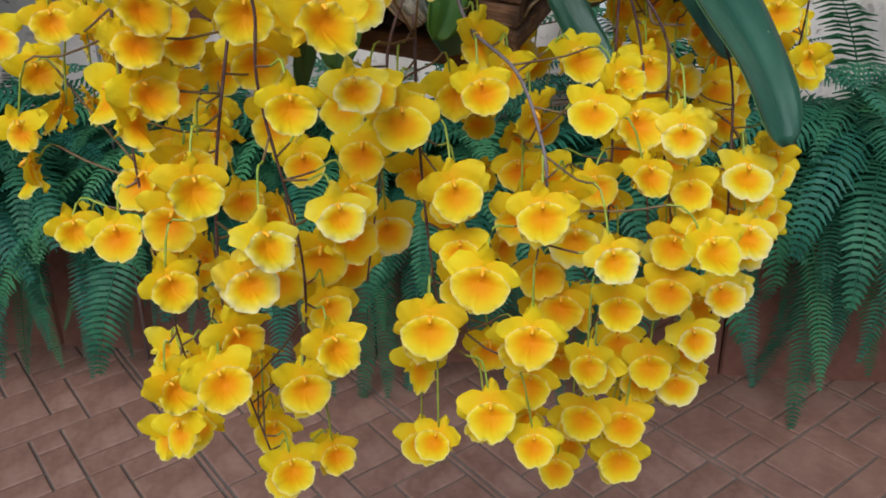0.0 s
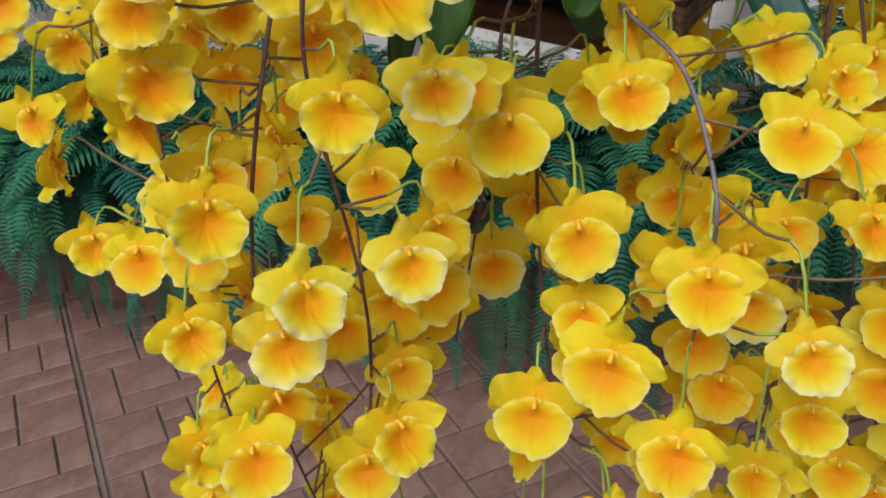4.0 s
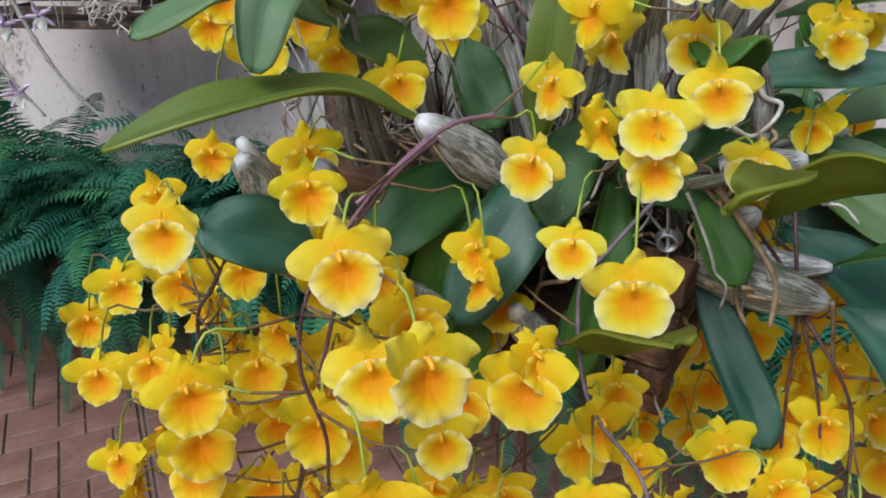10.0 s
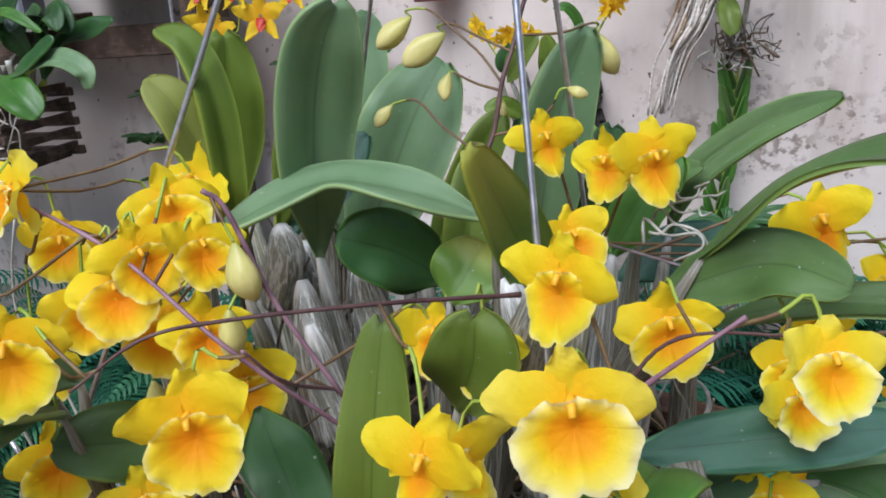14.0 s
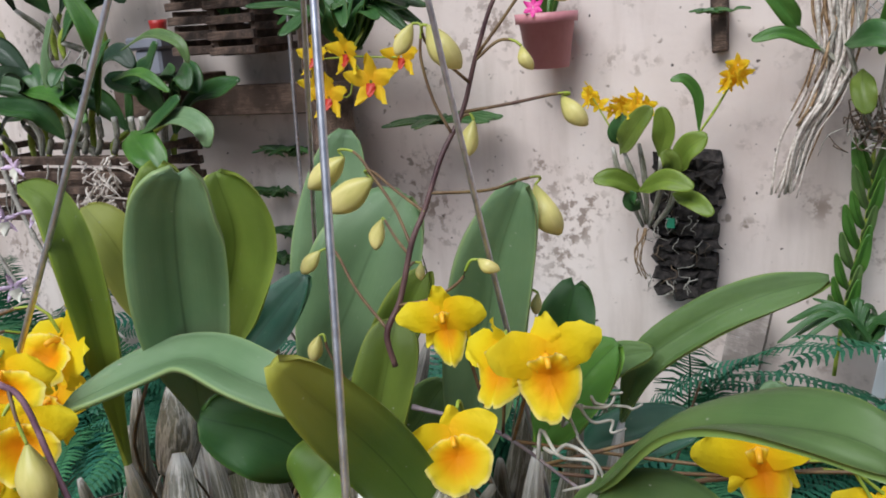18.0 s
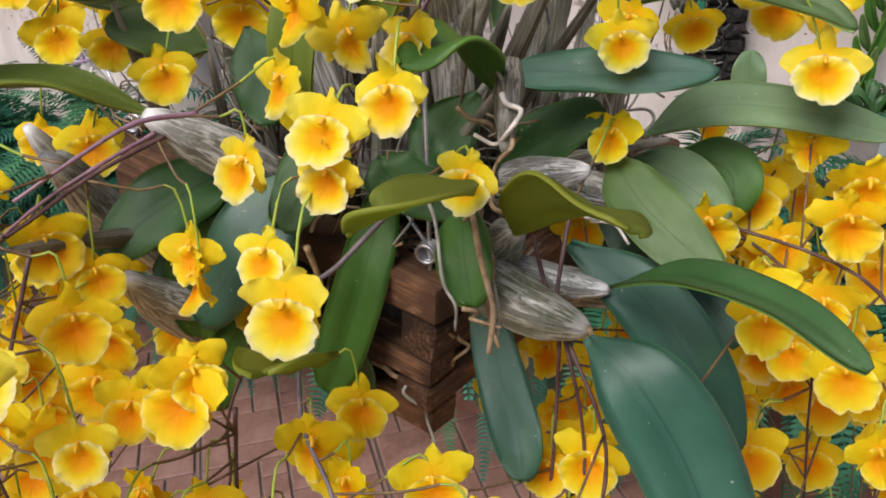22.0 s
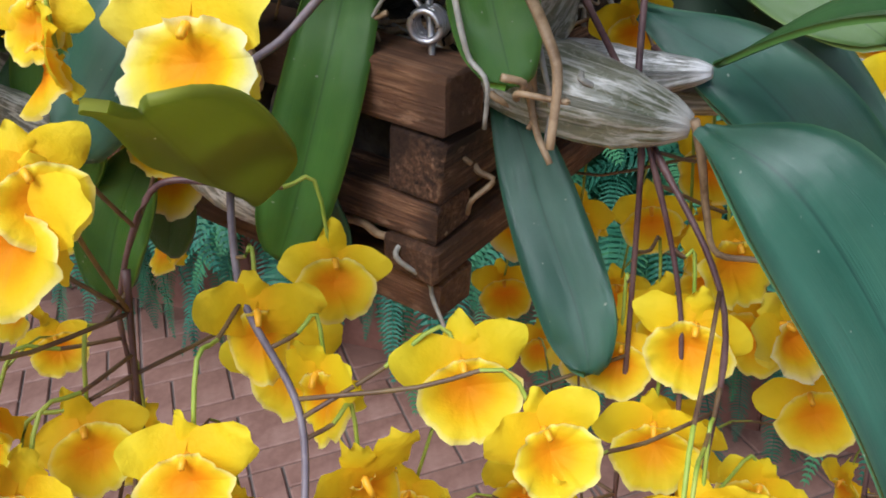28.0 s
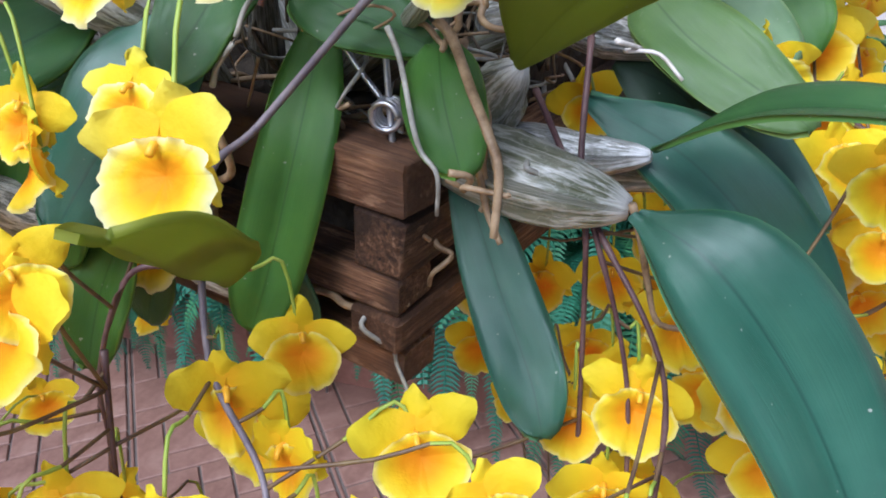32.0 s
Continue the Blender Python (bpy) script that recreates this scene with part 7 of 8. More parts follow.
post = block("wood_post", (0.075, 0.075, 1.75), WOOD_OLD, None, WALL @ Matrix.Translation((-0.735, -0.10, 0.875)), 0.006, jitter=0.003)
tagged(post, "dark weathered wooden post in front of the wall", "post")
cable = thing("steel_wire", "thin upright galvanised wire beside the post", "wire")
tube("strand", [WALL @ Vector((-0.80, -0.2, 0.0)), WALL @ Vector((-0.755, -0.2, 1.3)), WALL @ Vector((-0.69, -0.2, 2.4))], 0.004, WIRE, cable, 6, 12)

def cattleya(label, u0, u1, off, z, canes, length, width, materials, seed):
    """Canes in a row, each ending in one or two broad arching leaves."""
    rnd = random.Random(seed)
    pl = thing("orchid_plant", label, "orchid", "wall orchids", WALL @ Vector(((u0 + u1) / 2, -off, z)))
    for k in range(canes):
        x = (u1 - u0) * ((k + 0.5) / canes - 0.5) + rnd.uniform(-0.02, 0.02)
        y = rnd.uniform(-0.06, 0.06)
        top = Vector((x * 1.15 + rnd.uniform(-0.07, 0.07), y - rnd.uniform(0.0, 0.05), rnd.uniform(0.03, 0.17)))
        tube("cane", [(x, y, 0.0), (x, y, top.z * 0.5), top], lambda s: 0.007 * (0.7 + 0.6 * math.sin(3 * s)), BULB_GREEN if k % 2 else PEDICEL, pl, 7, 8)
        for side in range(2 if k % 3 else 1):
            a = rnd.uniform(-3.0, 0.2)
            ln = length * rnd.uniform(0.75, 1.15)
            out = Vector((math.cos(a), math.sin(a) * 0.6, 0))
            rise = rnd.uniform(0.35, 1.0)
            leaf(pl, rnd.choice(materials), width * rnd.uniform(0.8, 1.15), [top, top + out * ln * 0.32 + Vector((0, 0, ln * 0.48 * rise)), top + out * ln * 0.72 + Vector((0, 0, ln * 0.62 * rise)), top + out * ln * 0.98 + Vector((0, 0, ln * (0.85 * rise - rnd.uniform(0.0, 0.45))))], (0.1 * math.cos(a), -0.8, 0.7), 0.3)
    for k in range(10):
        x = rnd.uniform(-0.5, 0.5) * (u1 - u0)
        root(pl, [(x, -0.10, 0.02), (x + rnd.uniform(-0.03, 0.03), -0.135, -0.03), (x + rnd.uniform(-0.05, 0.05), -0.14, -0.12)], 0.0022, ROOT_GREY, k, 0.004)
    return pl


cattleya("broad-leaved dark green orchid growing in a wall basket", -1.62, -1.06, 0.25, 1.25, 15, 0.20, 0.058, (LEAF_DARK, LEAF_DARK, LEAF_SHADED), 1)
cattleya("broad-leaved dark green orchid high on the wall", -1.75, -1.30, 0.16, 1.48, 9, 0.20, 0.058, (LEAF_DARK, LEAF_SHADED), 2)
for uu, zz in ((-0.95, 1.12), (-0.92, 1.02), (-0.90, 1.22), (-0.96, 0.95)):
    strap_plant("creeping_plant", "small-leaved creeper clinging to the flaking plaster", "plant", uu, 0.03, zz, 18, 0.085, 0.014, LEAF_DARK, 0.4, int(uu * -100), "creepers")
bark = thing("bark_tube", "dark hollow bark tube tied to the post, holding an orchid", "plant mount")
bark.matrix_basis = WALL @ Matrix.Translation((-0.665, -0.19, 1.24))
v, f, u = tube_data([Vector((0, 0, 0.02 * k)) for k in range(9)], lambda s: 0.045 + 0.004 * math.sin(9 * s), 16)
put("bark", mesh("bark", v, f, WOOD_OLD, u), bark)
strap_plant("orchid_plant", "strap-leaved orchid growing in a wall basket", "orchid", -0.92, 0.17, 1.54, 16, 0.22, 0.04, LEAF_DARK, 1.0, 3, "wall orchids")
strap_plant("orchid_plant", "strap-leaved orchid tied to the wooden post", "orchid", -0.60, 0.2, 1.46, 26, 0.24, 0.034, LEAF_DARK, 0.7, 4, "wall orchids")
strap_plant("orchid_plant", "narrow-leaved orchid fixed to the plaster wall", "orchid", -0.46, 0.1, 1.30, 20, 0.16, 0.022, LEAF_DARK, 0.1, 5, "wall orchids")
strap_plant("orchid_plant", "bluish-leaved plant low on the plaster wall", "orchid", 0.34, 0.12, 0.90, 18, 0.16, 0.014, LEAF_DARK, 0.7, 8, "wall orchids")
for k in range(10):
    strap_plant("orchid_plant", "leafy orchid high on the wall above the racks", "orchid", -1.75 + 0.13 * k, 0.15, 1.72 + 0.05 * (k % 3), 7, 0.22, 0.035, LEAF if k % 2 else LEAF_DARK, 0.3, 20 + k, "wall orchids") if k % 2 == 0 else None

# the mounted orchid with small yellow flowers
mount = thing("orchid_mount", "dark fibre slab hung on the wall, carrying a small orchid", "plant mount")
mount.matrix_basis = WALL @ Matrix.Translation((0.02, -0.03, 1.08))
SLAB = Mat("slab_fibre", 0.95)
sn = SLAB.noise(70, 5)
SLAB.color(SLAB.ramp(sn, (0.35, (0.008, 0.007, 0.006, 1)), (0.7, (0.06, 0.05, 0.045, 1)))).bump(sn, 1.0, 0.008)
rs = random.Random(6)
for k in range(9):
    for c in range(3):
        block("slab_piece", (0.042, 0.045, 0.031), SLAB.m, mount, Matrix.Translation((-0.042 + 0.042 * c + rs.uniform(-0.004, 0.004), rs.uniform(-0.008, 0.008), -0.128 + 0.032 * k)), 0.009, jitter=0.009, seed=k * 3 + c)
YELLOW = petal_material("small_flower_yellow", [(0.0, (0.80, 0.45, 0.01, 1)), (1.0, (0.88, 0.66, 0.03, 1))])
TAG_GREEN = Mat("green_plastic", 0.4).color((0.02, 0.22, 0.12, 1)).m
RED = Mat("lip_red", 0.5).color((0.45, 0.03, 0.01, 1)).m
mo = thing("orchid_plant", "small leafy orchid with yellow flowers on a fibre slab", "orchid", "wall orchids")
mo.matrix_basis = WALL @ Matrix.Translation((0, -0.08, 1.18))
leaf(mo, LEAF_OLIVE, 0.046, [(-0.089, -0.020, 0.057), (-0.057, -0.050, 0.103), (-0.019, -0.060, 0.147)], (0, -1, 0.5), 0.3)
leaf(mo, LEAF_LIME, 0.041, [(-0.013, -0.030, 0.052), (0.001, -0.050, 0.100), (-0.002, -0.060, 0.147)], (0, -1, 0.5), 0.3)
leaf(mo, LEAF_LIME, 0.047, [(0.015, -0.030, 0.022), (0.043, -0.060, 0.069), (0.080, -0.070, 0.095)], (0, -1, 0.5), 0.3)
leaf(mo, LEAF_OLIVE, 0.037, [(0.010, -0.030, 0.016), (0.014, -0.050, 0.045), (0.000, -0.060, 0.067)], (0, -1, 0.5), 0.3)
leaf(mo, LEAF_LIME, 0.038, [(-0.050, -0.020, -0.015), (-0.086, -0.060, 0.015), (-0.124, -0.080, 0.017)], (0, -1, 0.5), 0.3)
leaf(mo, LEAF_LIME, 0.039, [(-0.050, -0.030, -0.013), (0.006, -0.070, 0.016), (0.060, -0.090, 0.006)], (0, -1, 0.5), 0.3)
leaf(mo, LEAF_LIME, 0.033, [(0.012, -0.030, -0.018), (0.056, -0.070, -0.021), (0.093, -0.090, -0.041)], (0, -1, 0.5), 0.3)
leaf(mo, LEAF_DARK, 0.032, [(-0.090, -0.010, 0.070), (-0.092, -0.030, 0.101), (-0.072, -0.030, 0.132)], (0, -1, 0.5), 0.3)
leaf(mo, LEAF, 0.020, [(0.054, -0.010, 0.092), (0.055, -0.020, 0.156), (0.035, -0.030, 0.190), (0.010, -0.040, 0.191)], (0, -1, 0.5), 0.3)
leaf(mo, LEAF_DARK, 0.030, [(-0.057, -0.010, -0.053), (-0.065, -0.040, -0.030), (-0.054, -0.050, -0.011)], (0, -1, 0.5), 0.3)
tube("cane", [(-0.055, 0.010, -0.092), (-0.092, -0.010, 0.007), (-0.106, -0.010, 0.068)], lambda s: 0.0055 * (0.6 + 0.5 * math.sin(3 * s)), BULB_GREEN, mo, 7, 10)
tube("cane", [(-0.050, 0.010, -0.086), (-0.063, -0.020, 0.004), (-0.081, -0.020, 0.058)], lambda s: 0.0055 * (0.6 + 0.5 * math.sin(3 * s)), BULB_GREEN, mo, 7, 10)
tube("cane", [(-0.046, 0.010, -0.086), (-0.046, -0.010, 0.008), (-0.053, -0.020, 0.075)], lambda s: 0.0055 * (0.6 + 0.5 * math.sin(3 * s)), BULB_GREEN, mo, 7, 10)
tube("cane", [(-0.044, 0.010, -0.091), (-0.018, -0.010, -0.019), (-0.011, -0.030, 0.052)], lambda s: 0.0055 * (0.6 + 0.5 * math.sin(3 * s)), BULB_GREEN, mo, 7, 10)
tube("cane", [(-0.035, 0.010, -0.091), (0.003, -0.010, -0.040), (0.016, -0.020, 0.020)], lambda s: 0.0055 * (0.6 + 0.5 * math.sin(3 * s)), BULB_GREEN, mo, 7, 10)


def star(parent, place, size, turn, tilt, lip=True):
    """A small six-pointed orchid flower with a red-spotted lip."""
    sheets = [petal_sheet(radians(a), 0.52, w, 0.0, 0.12, a, 0.8) for a, w in ((90, 0.26), (18, 0.34), (162, 0.34), (-54, 0.24), (-126, 0.24))]
    v, f, u, s = join(sheets)
    m = Matrix.Translation(place) @ Euler((radians(tilt), 0, radians(turn))).to_matrix().to_4x4() @ Matrix.Scale(size, 4)
    fl = put("flower", mesh("petals", v, f, YELLOW, u), parent, m)
    if lip:
        v, f, u = petal_sheet(radians(-90), 0.28, 0.2, -0.05, 0.12, 3, 0.7)
        put("lip", mesh("lip", v, f, RED, u), fl)


for cx, cz in ((-0.136, 0.163), (-0.088, 0.144), (-0.044, 0.151), (0.113, 0.182), (0.125, 0.204)):
    for k in range(4):
        star(mo, (cx + rs.uniform(-0.014, 0.014), -0.035 + rs.uniform(-0.015, 0.015), cz + rs.uniform(-0.012, 0.012)), 0.040, rs.uniform(-60, 60), rs.uniform(-30, 50), False)
    tube("stem", [(-0.079, -0.02, 0.058), (cx * 0.8 - 0.01, -0.03, cz - 0.03), (cx, -0.03, cz)] if cx < 0 else [(0.054, -0.01, 0.092), (cx - 0.03, -0.02, cz - 0.05), (cx, -0.03, cz)], 0.0018, PEDICEL, mo, 5, 10)
tube("stem", [(0.016, -0.020, 0.020), (0.040, -0.010, 0.057), (0.054, -0.01, 0.092)], 0.0022, PEDICEL, mo, 5, 10)
for k in range(26):
    x, z = rs.uniform(-0.06, 0.07), rs.uniform(-0.21, 0.0)
    root(mo, [(x, 0.012, z), (x + rs.gauss(0, 0.012), -0.004, z - 0.012), (x + rs.gauss(0, 0.014), 0.008, z - 0.03)], rs.uniform(0.0007, 0.0016), ROOT_GREY if k % 3 else DEAD, k + 60, 0.003)
for k in range(5):
    root(mo, [(-0.052 + rs.uniform(-0.008, 0.008), -0.01, -0.09), (-0.06 + rs.uniform(-0.012, 0.012), 0.0, -0.15), (-0.06 + rs.uniform(-0.015, 0.015), 0.03, -0.20)], 0.0016, ROOT, k + 90, 0.003)
block("tag", (0.016, 0.003, 0.020), TAG_GREEN, mo, Matrix.Translation((0.001, -0.005, -0.079)), 0.001)

# yellow and red star flowers on the post
so = thing("orchid_spray", "cluster of yellow star-shaped orchid flowers with red lips", "flower spray", "wall orchids", WALL @ Vector((-0.53, -0.30, 1.40)))
for dx, dz, s in ((-0.075, 0.055, 0.075), (-0.01, 0.06, 0.085), (0.035, 0.005, 0.095), (-0.055, -0.02, 0.085), (0.085, 0.045, 0.075), (-0.085, 0.0, 0.07)):
    star(so, (dx, rs.uniform(-0.02, 0.02), dz), s, rs.uniform(-25, 25), rs.uniform(-10, 15))
tube("stem", [(-0.02, 0.10, 0.10), (-0.02, 0.03, 0.05), (0.02, 0.02, 0.0)], 0.003, PEDICEL, so, 6, 8)
for dx, dz in ((-0.07, 0.05), (0.08, 0.045), (-0.05, -0.02)):
    tube("stalk", [(-0.02, 0.04, 0.05), (dx * 0.6, 0.03, dz), (dx, 0.01, dz)], 0.002, PEDICEL, so, 5, 6)

# the orchid in the long wall basket, with its roots over the slats
left_plant = thing("orchid_plant", "broad-leaved orchid arching out of the slatted wall basket", "orchid", "wall orchids")
left_plant.matrix_basis = WALL @ Matrix.Translation((-1.30, -0.36, 1.30))
leaf(left_plant, LEAF, 0.048, [(0.127, 0.020, 0.058), (0.203, -0.020, 0.205), (0.157, -0.040, 0.330)], (0.2, -0.8, 0.8), 0.3)
leaf(left_plant, LEAF_DARK, 0.054, [(0.087, 0.020, 0.047), (0.172, -0.020, 0.144), (0.263, -0.040, 0.214)], (0.2, -0.8, 0.8), 0.3)
leaf(left_plant, LEAF, 0.074, [(0.242, -0.000, 0.027), (0.331, -0.060, -0.003), (0.381, -0.070, -0.044)], (0.2, -0.8, 0.8), 0.3)
leaf(left_plant, LEAF_GREY, 0.044, [(0.277, -0.000, 0.023), (0.412, -0.040, 0.058), (0.489, -0.060, 0.038), (0.496, -0.060, 0.001)], (0.2, -0.8, 0.8), 0.3)
leaf(left_plant, LEAF_SAGE, 0.024, [(0.223, 0.020, 0.193), (0.353, -0.020, 0.219), (0.440, -0.040, 0.201), (0.460, -0.040, 0.162)], (0.2, -0.8, 0.8), 0.3)
leaf(left_plant, LEAF, 0.023, [(0.177, 0.020, 0.132), (0.308, -0.020, 0.147), (0.400, -0.040, 0.108)], (0.2, -0.8, 0.8), 0.3)
leaf(left_plant, LEAF, 0.041, [(-0.102, 0.020, 0.119), (0.058, -0.020, 0.106), (0.156, -0.040, 0.054)], (0.2, -0.8, 0.8), 0.3)
leaf(left_plant, LEAF_DARK, 0.047, [(0.260, -0.000, 0.020), (0.353, -0.030, 0.053), (0.424, -0.040, 0.096)], (0.2, -0.8, 0.8), 0.3)
leaf(left_plant, LEAF_GREY, 0.041, [(0.025, 0.020, 0.060), (0.028, -0.000, 0.177), (0.084, -0.020, 0.268)], (0.2, -0.8, 0.8), 0.3)
tube("cane", [(0.054, 0.030, -0.023), (0.081, 0.020, 0.016), (0.082, 0.020, 0.059)], 0.007, BULB_GREEN, left_plant, 7, 8)
tube("cane", [(0.097, 0.030, -0.023), (0.124, 0.020, 0.015), (0.124, 0.020, 0.058)], 0.007, BULB_GREEN, left_plant, 7, 8)
tube("cane", [(0.147, 0.030, -0.023), (0.173, 0.020, 0.015), (0.173, 0.020, 0.057)], 0.007, BULB_GREEN, left_plant, 7, 8)
tube("cane", [(0.197, 0.030, -0.023), (0.222, 0.020, 0.015), (0.221, 0.020, 0.056)], 0.007, BULB_GREEN, left_plant, 7, 8)
tube("cane", [(0.229, 0.030, -0.023), (0.254, 0.020, 0.014), (0.253, 0.020, 0.056)], 0.007, BULB_GREEN, left_plant, 7, 8)
tube("cane", [(-0.008, 0.030, -0.023), (0.021, 0.020, 0.016), (0.022, 0.020, 0.060)], 0.007, BULB_GREEN, left_plant, 7, 8)
tube("cane", [(-0.062, 0.030, -0.023), (-0.032, 0.020, 0.017), (-0.031, 0.020, 0.061)], 0.007, BULB_GREEN, left_plant, 7, 8)
for k in range(34):
    q = Vector((0.170 + rs.gauss(0, 0.030), -0.040 + rs.uniform(-0.02, 0.03), -0.071 + rs.uniform(-0.06, 0.05)))
    root(left_plant, [q, q + Vector((rs.gauss(0, 0.02), rs.gauss(0, 0.01), rs.gauss(-0.02, 0.015))), q + Vector((rs.gauss(0, 0.03), rs.gauss(0, 0.012), rs.gauss(-0.045, 0.02)))], rs.uniform(0.0016, 0.0032), ROOT_PALE, k + 220, 0.005)

# pink pot
PINK = Mat("pink_plastic", 0.45)
pn = PINK.noise(18, 4)
PINK.color(PINK.ramp(pn, (0.3, (0.44, 0.17, 0.19, 1)), (0.7, (0.56, 0.25, 0.27, 1))))
pot = thing("flower_pot", "dusty pink plastic pot with a magenta flower, hung on the wall", "flower pot", "", WALL @ Vector((-0.235, -0.07, 1.40)))
prof = [(0.0, 0.0), (0.040, 0.0), (0.053, 0.085), (0.060, 0.085), (0.061, 0.104), (0.056, 0.104), (0.050, 0.09), (0.0, 0.088)]
v, f = [], []
for i, (r, z) in enumerate(prof):
    for k in range(28):
        a = 2 * math.pi * k / 28
        v.append((r * math.cos(a), r * math.sin(a), z))
for i in range(len(prof) - 1):
    for k in range(28):
        f.append((i * 28 + k, i * 28 + (k + 1) % 28, (i + 1) * 28 + (k + 1) % 28, (i + 1) * 28 + k))
put("pot", mesh("pot", v, f, PINK.m), pot)
for k in range(8):
    a = k * 0.8
    leaf(pot, LEAF, 0.014, [(0.01 * math.cos(a), 0.01 * math.sin(a), 0.09), (0.03 * math.cos(a), 0.03 * math.sin(a), 0.14), (0.055 * math.cos(a), 0.055 * math.sin(a), 0.15)], (0, -0.5, 1), 0.2)
MAG = Mat("magenta_petal", 0.5).color((0.62, 0.03, 0.26, 1)).m
v, f, u, s = join([petal_sheet(radians(a), 0.5, 0.3, 0.0, 0.1, a, 0.7) for a in (90, 30, 150, 210, 270, 330)])
put("flower", mesh("petals", v, f, MAG, u), pot, Matrix.Translation((-0.012, -0.055, 0.115)) @ Euler((radians(-20), 0, 0)).to_matrix().to_4x4() @ Matrix.Scale(0.04, 4))

# hanging pale roots, climbing plant, small mount, plank and label
right_plant = thing("orchid_plant", "broad-leaved orchid on a dark root clump high on the plaster wall", "orchid", "wall orchids")
right_plant.matrix_basis = WALL @ Matrix.Translation((0.33, -0.10, 1.40))
leaf(right_plant, LEAF, 0.036, [(-0.111, -0.000, 0.045), (-0.133, -0.020, 0.081), (-0.181, -0.040, 0.144)], (0, -1, 0.5), 0.3)
leaf(right_plant, LEAF, 0.023, [(-0.075, -0.000, 0.010), (-0.131, -0.030, 0.041), (-0.180, -0.050, 0.033)], (0, -1, 0.5), 0.3)
leaf(right_plant, LEAF_DARK, 0.047, [(-0.040, -0.000, 0.017), (0.003, -0.050, 0.031), (0.043, -0.070, 0.017)], (0, -1, 0.5), 0.3)
leaf(right_plant, LEAF_DARK, 0.052, [(0.025, -0.000, -0.011), (0.051, -0.040, 0.043), (0.086, -0.060, 0.109)], (0, -1, 0.5), 0.3)
leaf(right_plant, LEAF, 0.053, [(0.025, -0.000, -0.016), (0.079, -0.040, 0.037), (0.133, -0.060, 0.077)], (0, -1, 0.5), 0.3)
leaf(right_plant, LEAF_OLIVE, 0.039, [(-0.014, -0.010, -0.025), (-0.009, -0.040, -0.057), (-0.001, -0.050, -0.092)], (0, -1, 0.5), 0.3)
leaf(right_plant, LEAF, 0.045, [(0.012, -0.000, -0.002), (0.034, -0.030, 0.061), (0.043, -0.040, 0.129)], (0, -1, 0.5), 0.3)
tube("cane", [(0.010, 0.030, -0.137), (0.021, 0.010, -0.058), (0.026, -0.000, -0.007)], 0.005, BULB_GREEN, right_plant, 7, 12)
tube("cane", [(0.004, 0.030, -0.132), (-0.039, 0.010, -0.028), (-0.089, -0.000, 0.022), (-0.121, -0.000, 0.056)], 0.005, BULB_GREEN, right_plant, 7, 12)
tube("cane", [(0.006, 0.030, -0.132), (-0.013, 0.010, -0.067), (-0.036, -0.000, 0.017)], 0.005, BULB_GREEN, right_plant, 7, 12)
for k in range(46):
    q = Vector((0.007 + rs.gauss(0, 0.022), rs.uniform(-0.01, 0.05), -0.117 + rs.gauss(0, 0.018)))
    root(right_plant, [q, q + Vector((rs.gauss(0, 0.02), rs.gauss(-0.006, 0.01), rs.gauss(0, 0.02))), q + Vector((rs.gauss(0, 0.03), rs.gauss(0, 0.01), rs.gauss(-0.012, 0.02)))], rs.uniform(0.0012, 0.0030), (DEAD, DEAD, ROOT_GREY)[k % 3], k + 120, 0.004)
panel = thing("wire_mesh", "grey woven wire mesh panel on the plaster wall", "wire mesh")
panel.matrix_basis = WALL @ Matrix.Translation((0.37, -0.02, 1.50))
for k in range(-9, 10):
    for s in (-1, 1):
        a, b = max(-0.065, -0.10 + 0.0 + 0.018 * k), min(0.085, 0.10 + 0.018 * k)
        if b - a > 0.01:
            tube("strand", [(a, 0.001 * s, s * (a - 0.018 * k)), (b, 0.001 * s, s * (b - 0.018 * k))], 0.0011, MESH_GREY, panel, 4, 2)

ar = thing("aerial_roots", "tangle of pale hanging aerial roots on the wall", "roots")
ar.matrix_basis = WALL @ Matrix.Translation((0.277, -0.090, 1.547))
hang = [Vector(p) for p in ((0.000, 0.000, 0.000), (0.005, 0.000, -0.100), (-0.010, 0.000, -0.193), (-0.051, 0.000, -0.270), (-0.077, 0.000, -0.387))]
for k in range(38):
    reach = rs.uniform(0.45, 1.0) if k % 4 else 1.0
    wide = rs.gauss(0, 0.022)
    line = spline(hang, 12)[:max(4, int(13 * reach))]
    root(ar, [p + Vector((wide * (1 - 0.5 * i / 12) + rs.gauss(0, 0.004), rs.gauss(0, 0.010), rs.gauss(0, 0.004))) for i, p in enumerate(line)], rs.uniform(0.0018, 0.0042), (ROOT_PALE, ROOT, ROOT_PALE, ROOT_GREY)[k % 4], k, 0.003)
cl = thing("climbing_plant", "narrow climbing plant with overlapping strap leaves on the wall", "plant")
cl.matrix_basis = WALL @ Matrix.Translation((0.292, -0.050, 0.811))
climb = spline([Vector((0.000, 0.000, 0.000)), Vector((0.015, 0.000, 0.147)), Vector((0.041, 0.000, 0.298)), Vector((0.048, 0.000, 0.435))], 24)
tube("stem", climb[::4], 0.004, PEDICEL, cl, 6, 16)
for k in range(17):
    p = climb[5 + k]
    s = 1 if k % 2 else -1
    r = rs.uniform(0.8, 1.15)
    leaf(cl, LEAF if k % 3 else LEAF_SAGE, 0.021 * r, [p, p + Vector((s * 0.013 * r, -0.012, 0.035 * r)), p + Vector((s * 0.024 * r, -0.018, 0.085 * r))], (s * 0.4, -1, 0.2), 0.35)
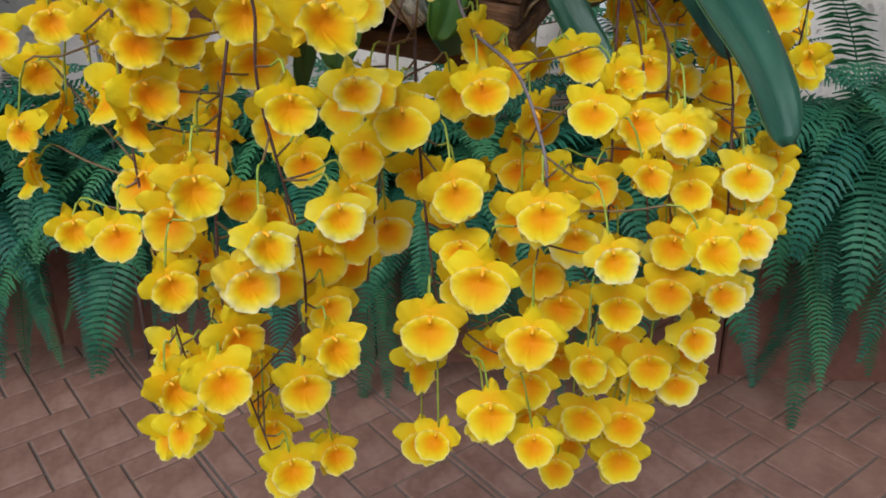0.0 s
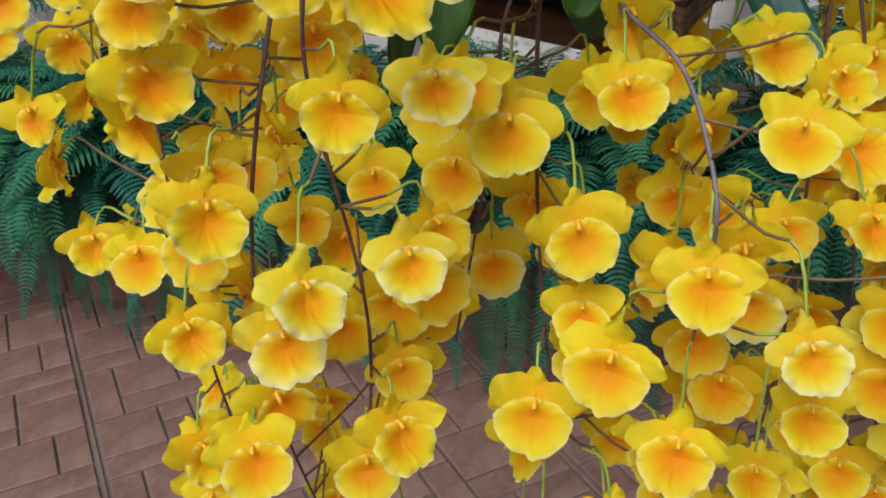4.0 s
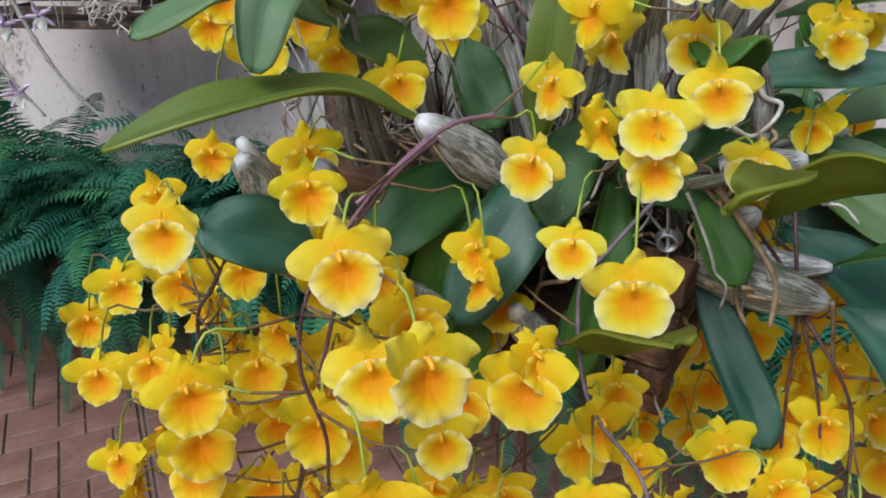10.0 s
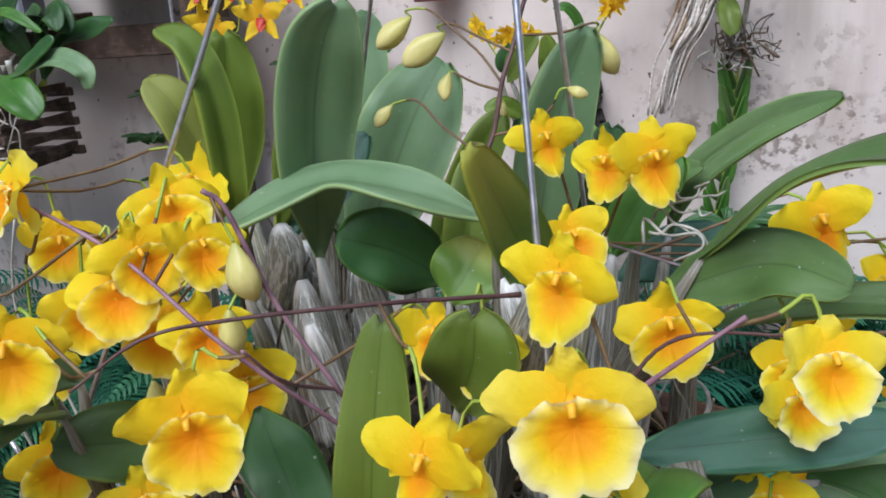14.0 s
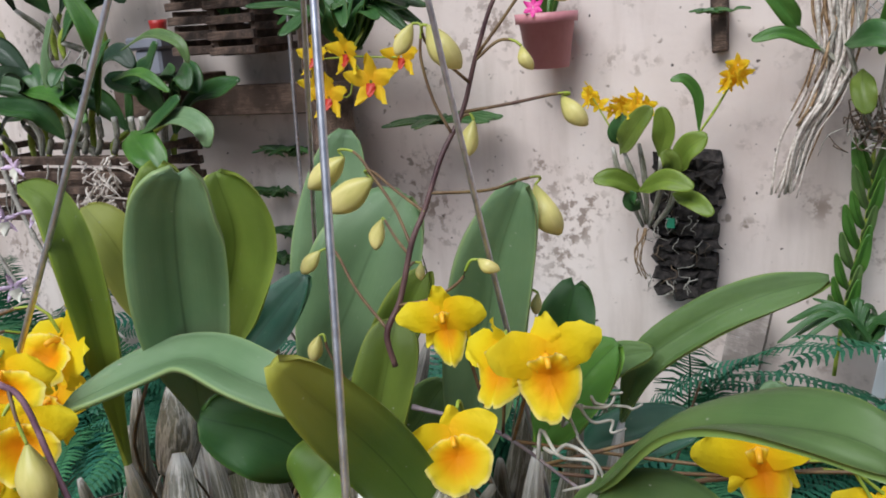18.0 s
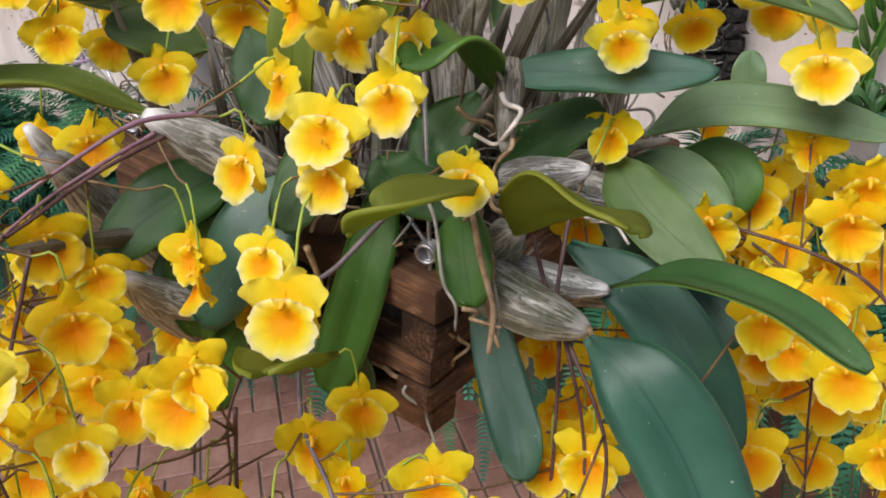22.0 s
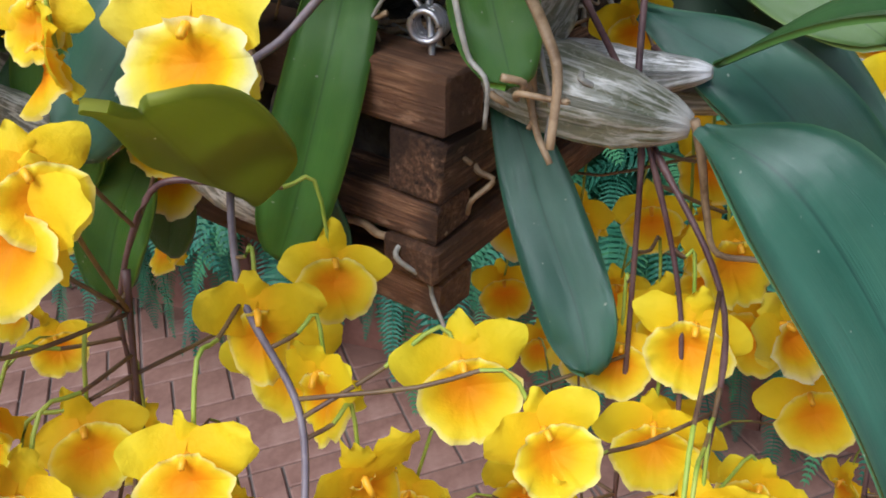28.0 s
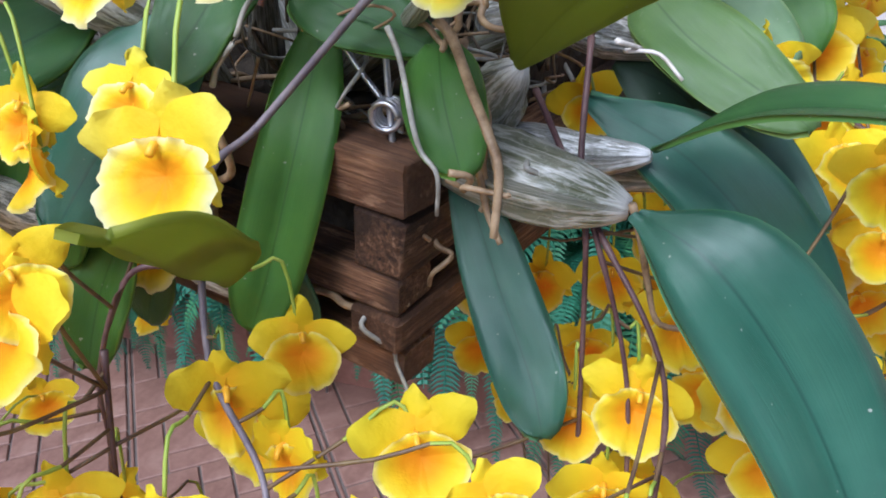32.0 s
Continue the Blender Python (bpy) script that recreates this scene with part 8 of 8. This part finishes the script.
sm = strap_plant("orchid_plant", "tiny grey-green plant on a bark piece on the wall", "orchid", 0.08, 0.04, 1.48, 16, 0.05, 0.008, LEAF_DARK, 0.2, 31, "wall orchids")
block("bark", (0.03, 0.02, 0.10), WOOD_OLD, sm, Matrix.Translation((0, 0.02, -0.02)), 0.004, jitter=0.003)
plank = block("leaning_plank", (0.070, 0.02, 0.95), WOOD_PALE, None, WALL @ Matrix.Translation((0.068, -0.085, 0.477)) @ Euler((radians(-3), radians(10), 0)).to_matrix().to_4x4(), 0.003, jitter=0.002)
tagged(plank, "pale grey plank leaning on the wall", "plank")
WHITE = Mat("white_plastic", 0.4).color((0.72, 0.74, 0.76, 1)).m
lab = block("plant_label", (0.022, 0.003, 0.13), WHITE, None, WALL @ Matrix.Translation((0.375, -0.15, 0.885)) @ Euler((0, radians(8), 0)).to_matrix().to_4x4(), 0.0008)
tagged(lab, "blank white plastic plant label among the ferns", "plant label")

# lilac orchid on a knotted grey cane
LILAC = Mat("lilac_petal", 0.5)
ln_ = LILAC.noise(60, 2)
LILAC.color(LILAC.ramp(ln_, (0.35, (0.55, 0.34, 0.60, 1)), (0.65, (0.80, 0.72, 0.80, 1))))
CREAM = Mat("cream_lip", 0.5).color((0.80, 0.80, 0.68, 1)).m
lo = thing("lilac_orchid", "leafless knotted grey cane with small lilac and white flowers", "orchid", "", WALL @ Vector((-1.46, -0.40, 1.28)))
cane = [(0.0, 0, 0.10), (0.06, -0.02, -0.10), (0.16, -0.03, -0.28), (0.30, -0.02, -0.425)]
tube("cane", cane, lambda s: 0.0065 * (1 - 0.5 * s) * (1.5 if (s * 11) % 1 < 0.14 else 1), ROOT_GREY, lo, 7, 60)
tube("cane", [(-0.10, 0, -0.05), (-0.02, -0.02, -0.24), (0.07, -0.02, -0.36)], lambda s: 0.006 * (1 - 0.5 * s), ROOT_GREY, lo, 7, 24)
for k, (dx, dz) in enumerate(((0.09, -0.02), (0.13, -0.12), (0.03, -0.14), (-0.03, -0.05), (0.0, -0.14), (0.02, -0.30), (-0.08, -0.10))):
    v, f, u, s = join([petal_sheet(radians(a), 0.5, 0.16, 0.0, 0.05, a + k, 0.8) for a in (90, 15, 165, -50, -130)])
    m = Matrix.Translation((dx, -0.04, dz)) @ Euler((radians(10), radians(rs.uniform(-30, 30)), radians(rs.uniform(-50, 50)))).to_matrix().to_4x4() @ Matrix.Scale(0.075, 4)
    fl = put("flower", mesh("petals", v, f, LILAC.m, u), lo, m)
    v, f, u = petal_sheet(radians(-90), 0.42, 0.36, -0.10, 0.10, k, 0.6)
    put("lip", mesh("lip", v, f, CREAM, u), fl)

# ---- floor pavers: each tile is a pattern of thirteen raised pieces ----
PATTERN = ((0, 4, 2, 2), (2, 5, 1, 1), (2, 3, 1, 2), (0, 3, 2, 1), (3, 4, 2, 2), (5, 4, 1, 2), (3, 3, 3, 1), (0, 0, 1, 3), (1, 1, 2, 2), (1, 0, 3, 1), (3, 1, 1, 2), (4, 0, 2, 2), (4, 2, 2, 1))
UNIT, GAP = TILE / 6, 0.0055
SQUEEZE = (TILE - 0.016) / TILE                              # room for the narrow strip between two rows of tiles
pieces = {}
for i, (a, b, w, h) in enumerate(PATTERN):
    v, f = box_data(0, 0, 0.001, w * UNIT * SQUEEZE - GAP, h * UNIT - GAP, 0.010, 0.003)
    pieces[i] = mesh("paver", v, f, PAVER, None, False)
rest_v, rest_f = [], []
count = 0
for gx in range(-16, 14):
    for gy in range(-16, 12):
        near = (FLOOR @ Vector(((gx + 0.5) * TILE, (gy + 0.5) * TILE, 0)))
        if not (-4.2 < near.x < 4.2 and -3.2 < near.y < 2.7):
            continue
        close = -1.7 < near.x < 0.75 and 0.95 < near.y < 2.1
        v, f = box_data(gx * TILE, (gy + 0.5) * TILE, -0.001, 0.008, TILE - 0.003, 0.010, 0.0020, len(rest_v))
        rest_v += [FLOOR @ Vector(q) for q in v]
        rest_f += f
        for i, (a, b, w, h) in enumerate(PATTERN):
            c = Vector((gx * TILE + 0.008 + (a + w / 2) * UNIT * SQUEEZE, gy * TILE + (b + h / 2) * UNIT, rs.uniform(-0.0008, 0.0008)))
            if close and count < 300:
                put("paver", pieces[i], floor, floor.matrix_basis.inverted() @ FLOOR @ Matrix.Translation(c))
                count += 1
            else:
                v, f = box_data(c.x, c.y, c.z + 0.001, w * UNIT * SQUEEZE - GAP, h * UNIT - GAP, 0.010, 0.003, len(rest_v))
                rest_v += [FLOOR @ Vector(q) for q in v]
                rest_f += f
far_pavers = put("far_pavers", mesh("far_pavers", rest_v, rest_f, PAVER, None, False), None)
far_pavers.parent = floor
far_pavers.matrix_basis = floor.matrix_basis.inverted()
far_pavers["kind"] = "stuff"
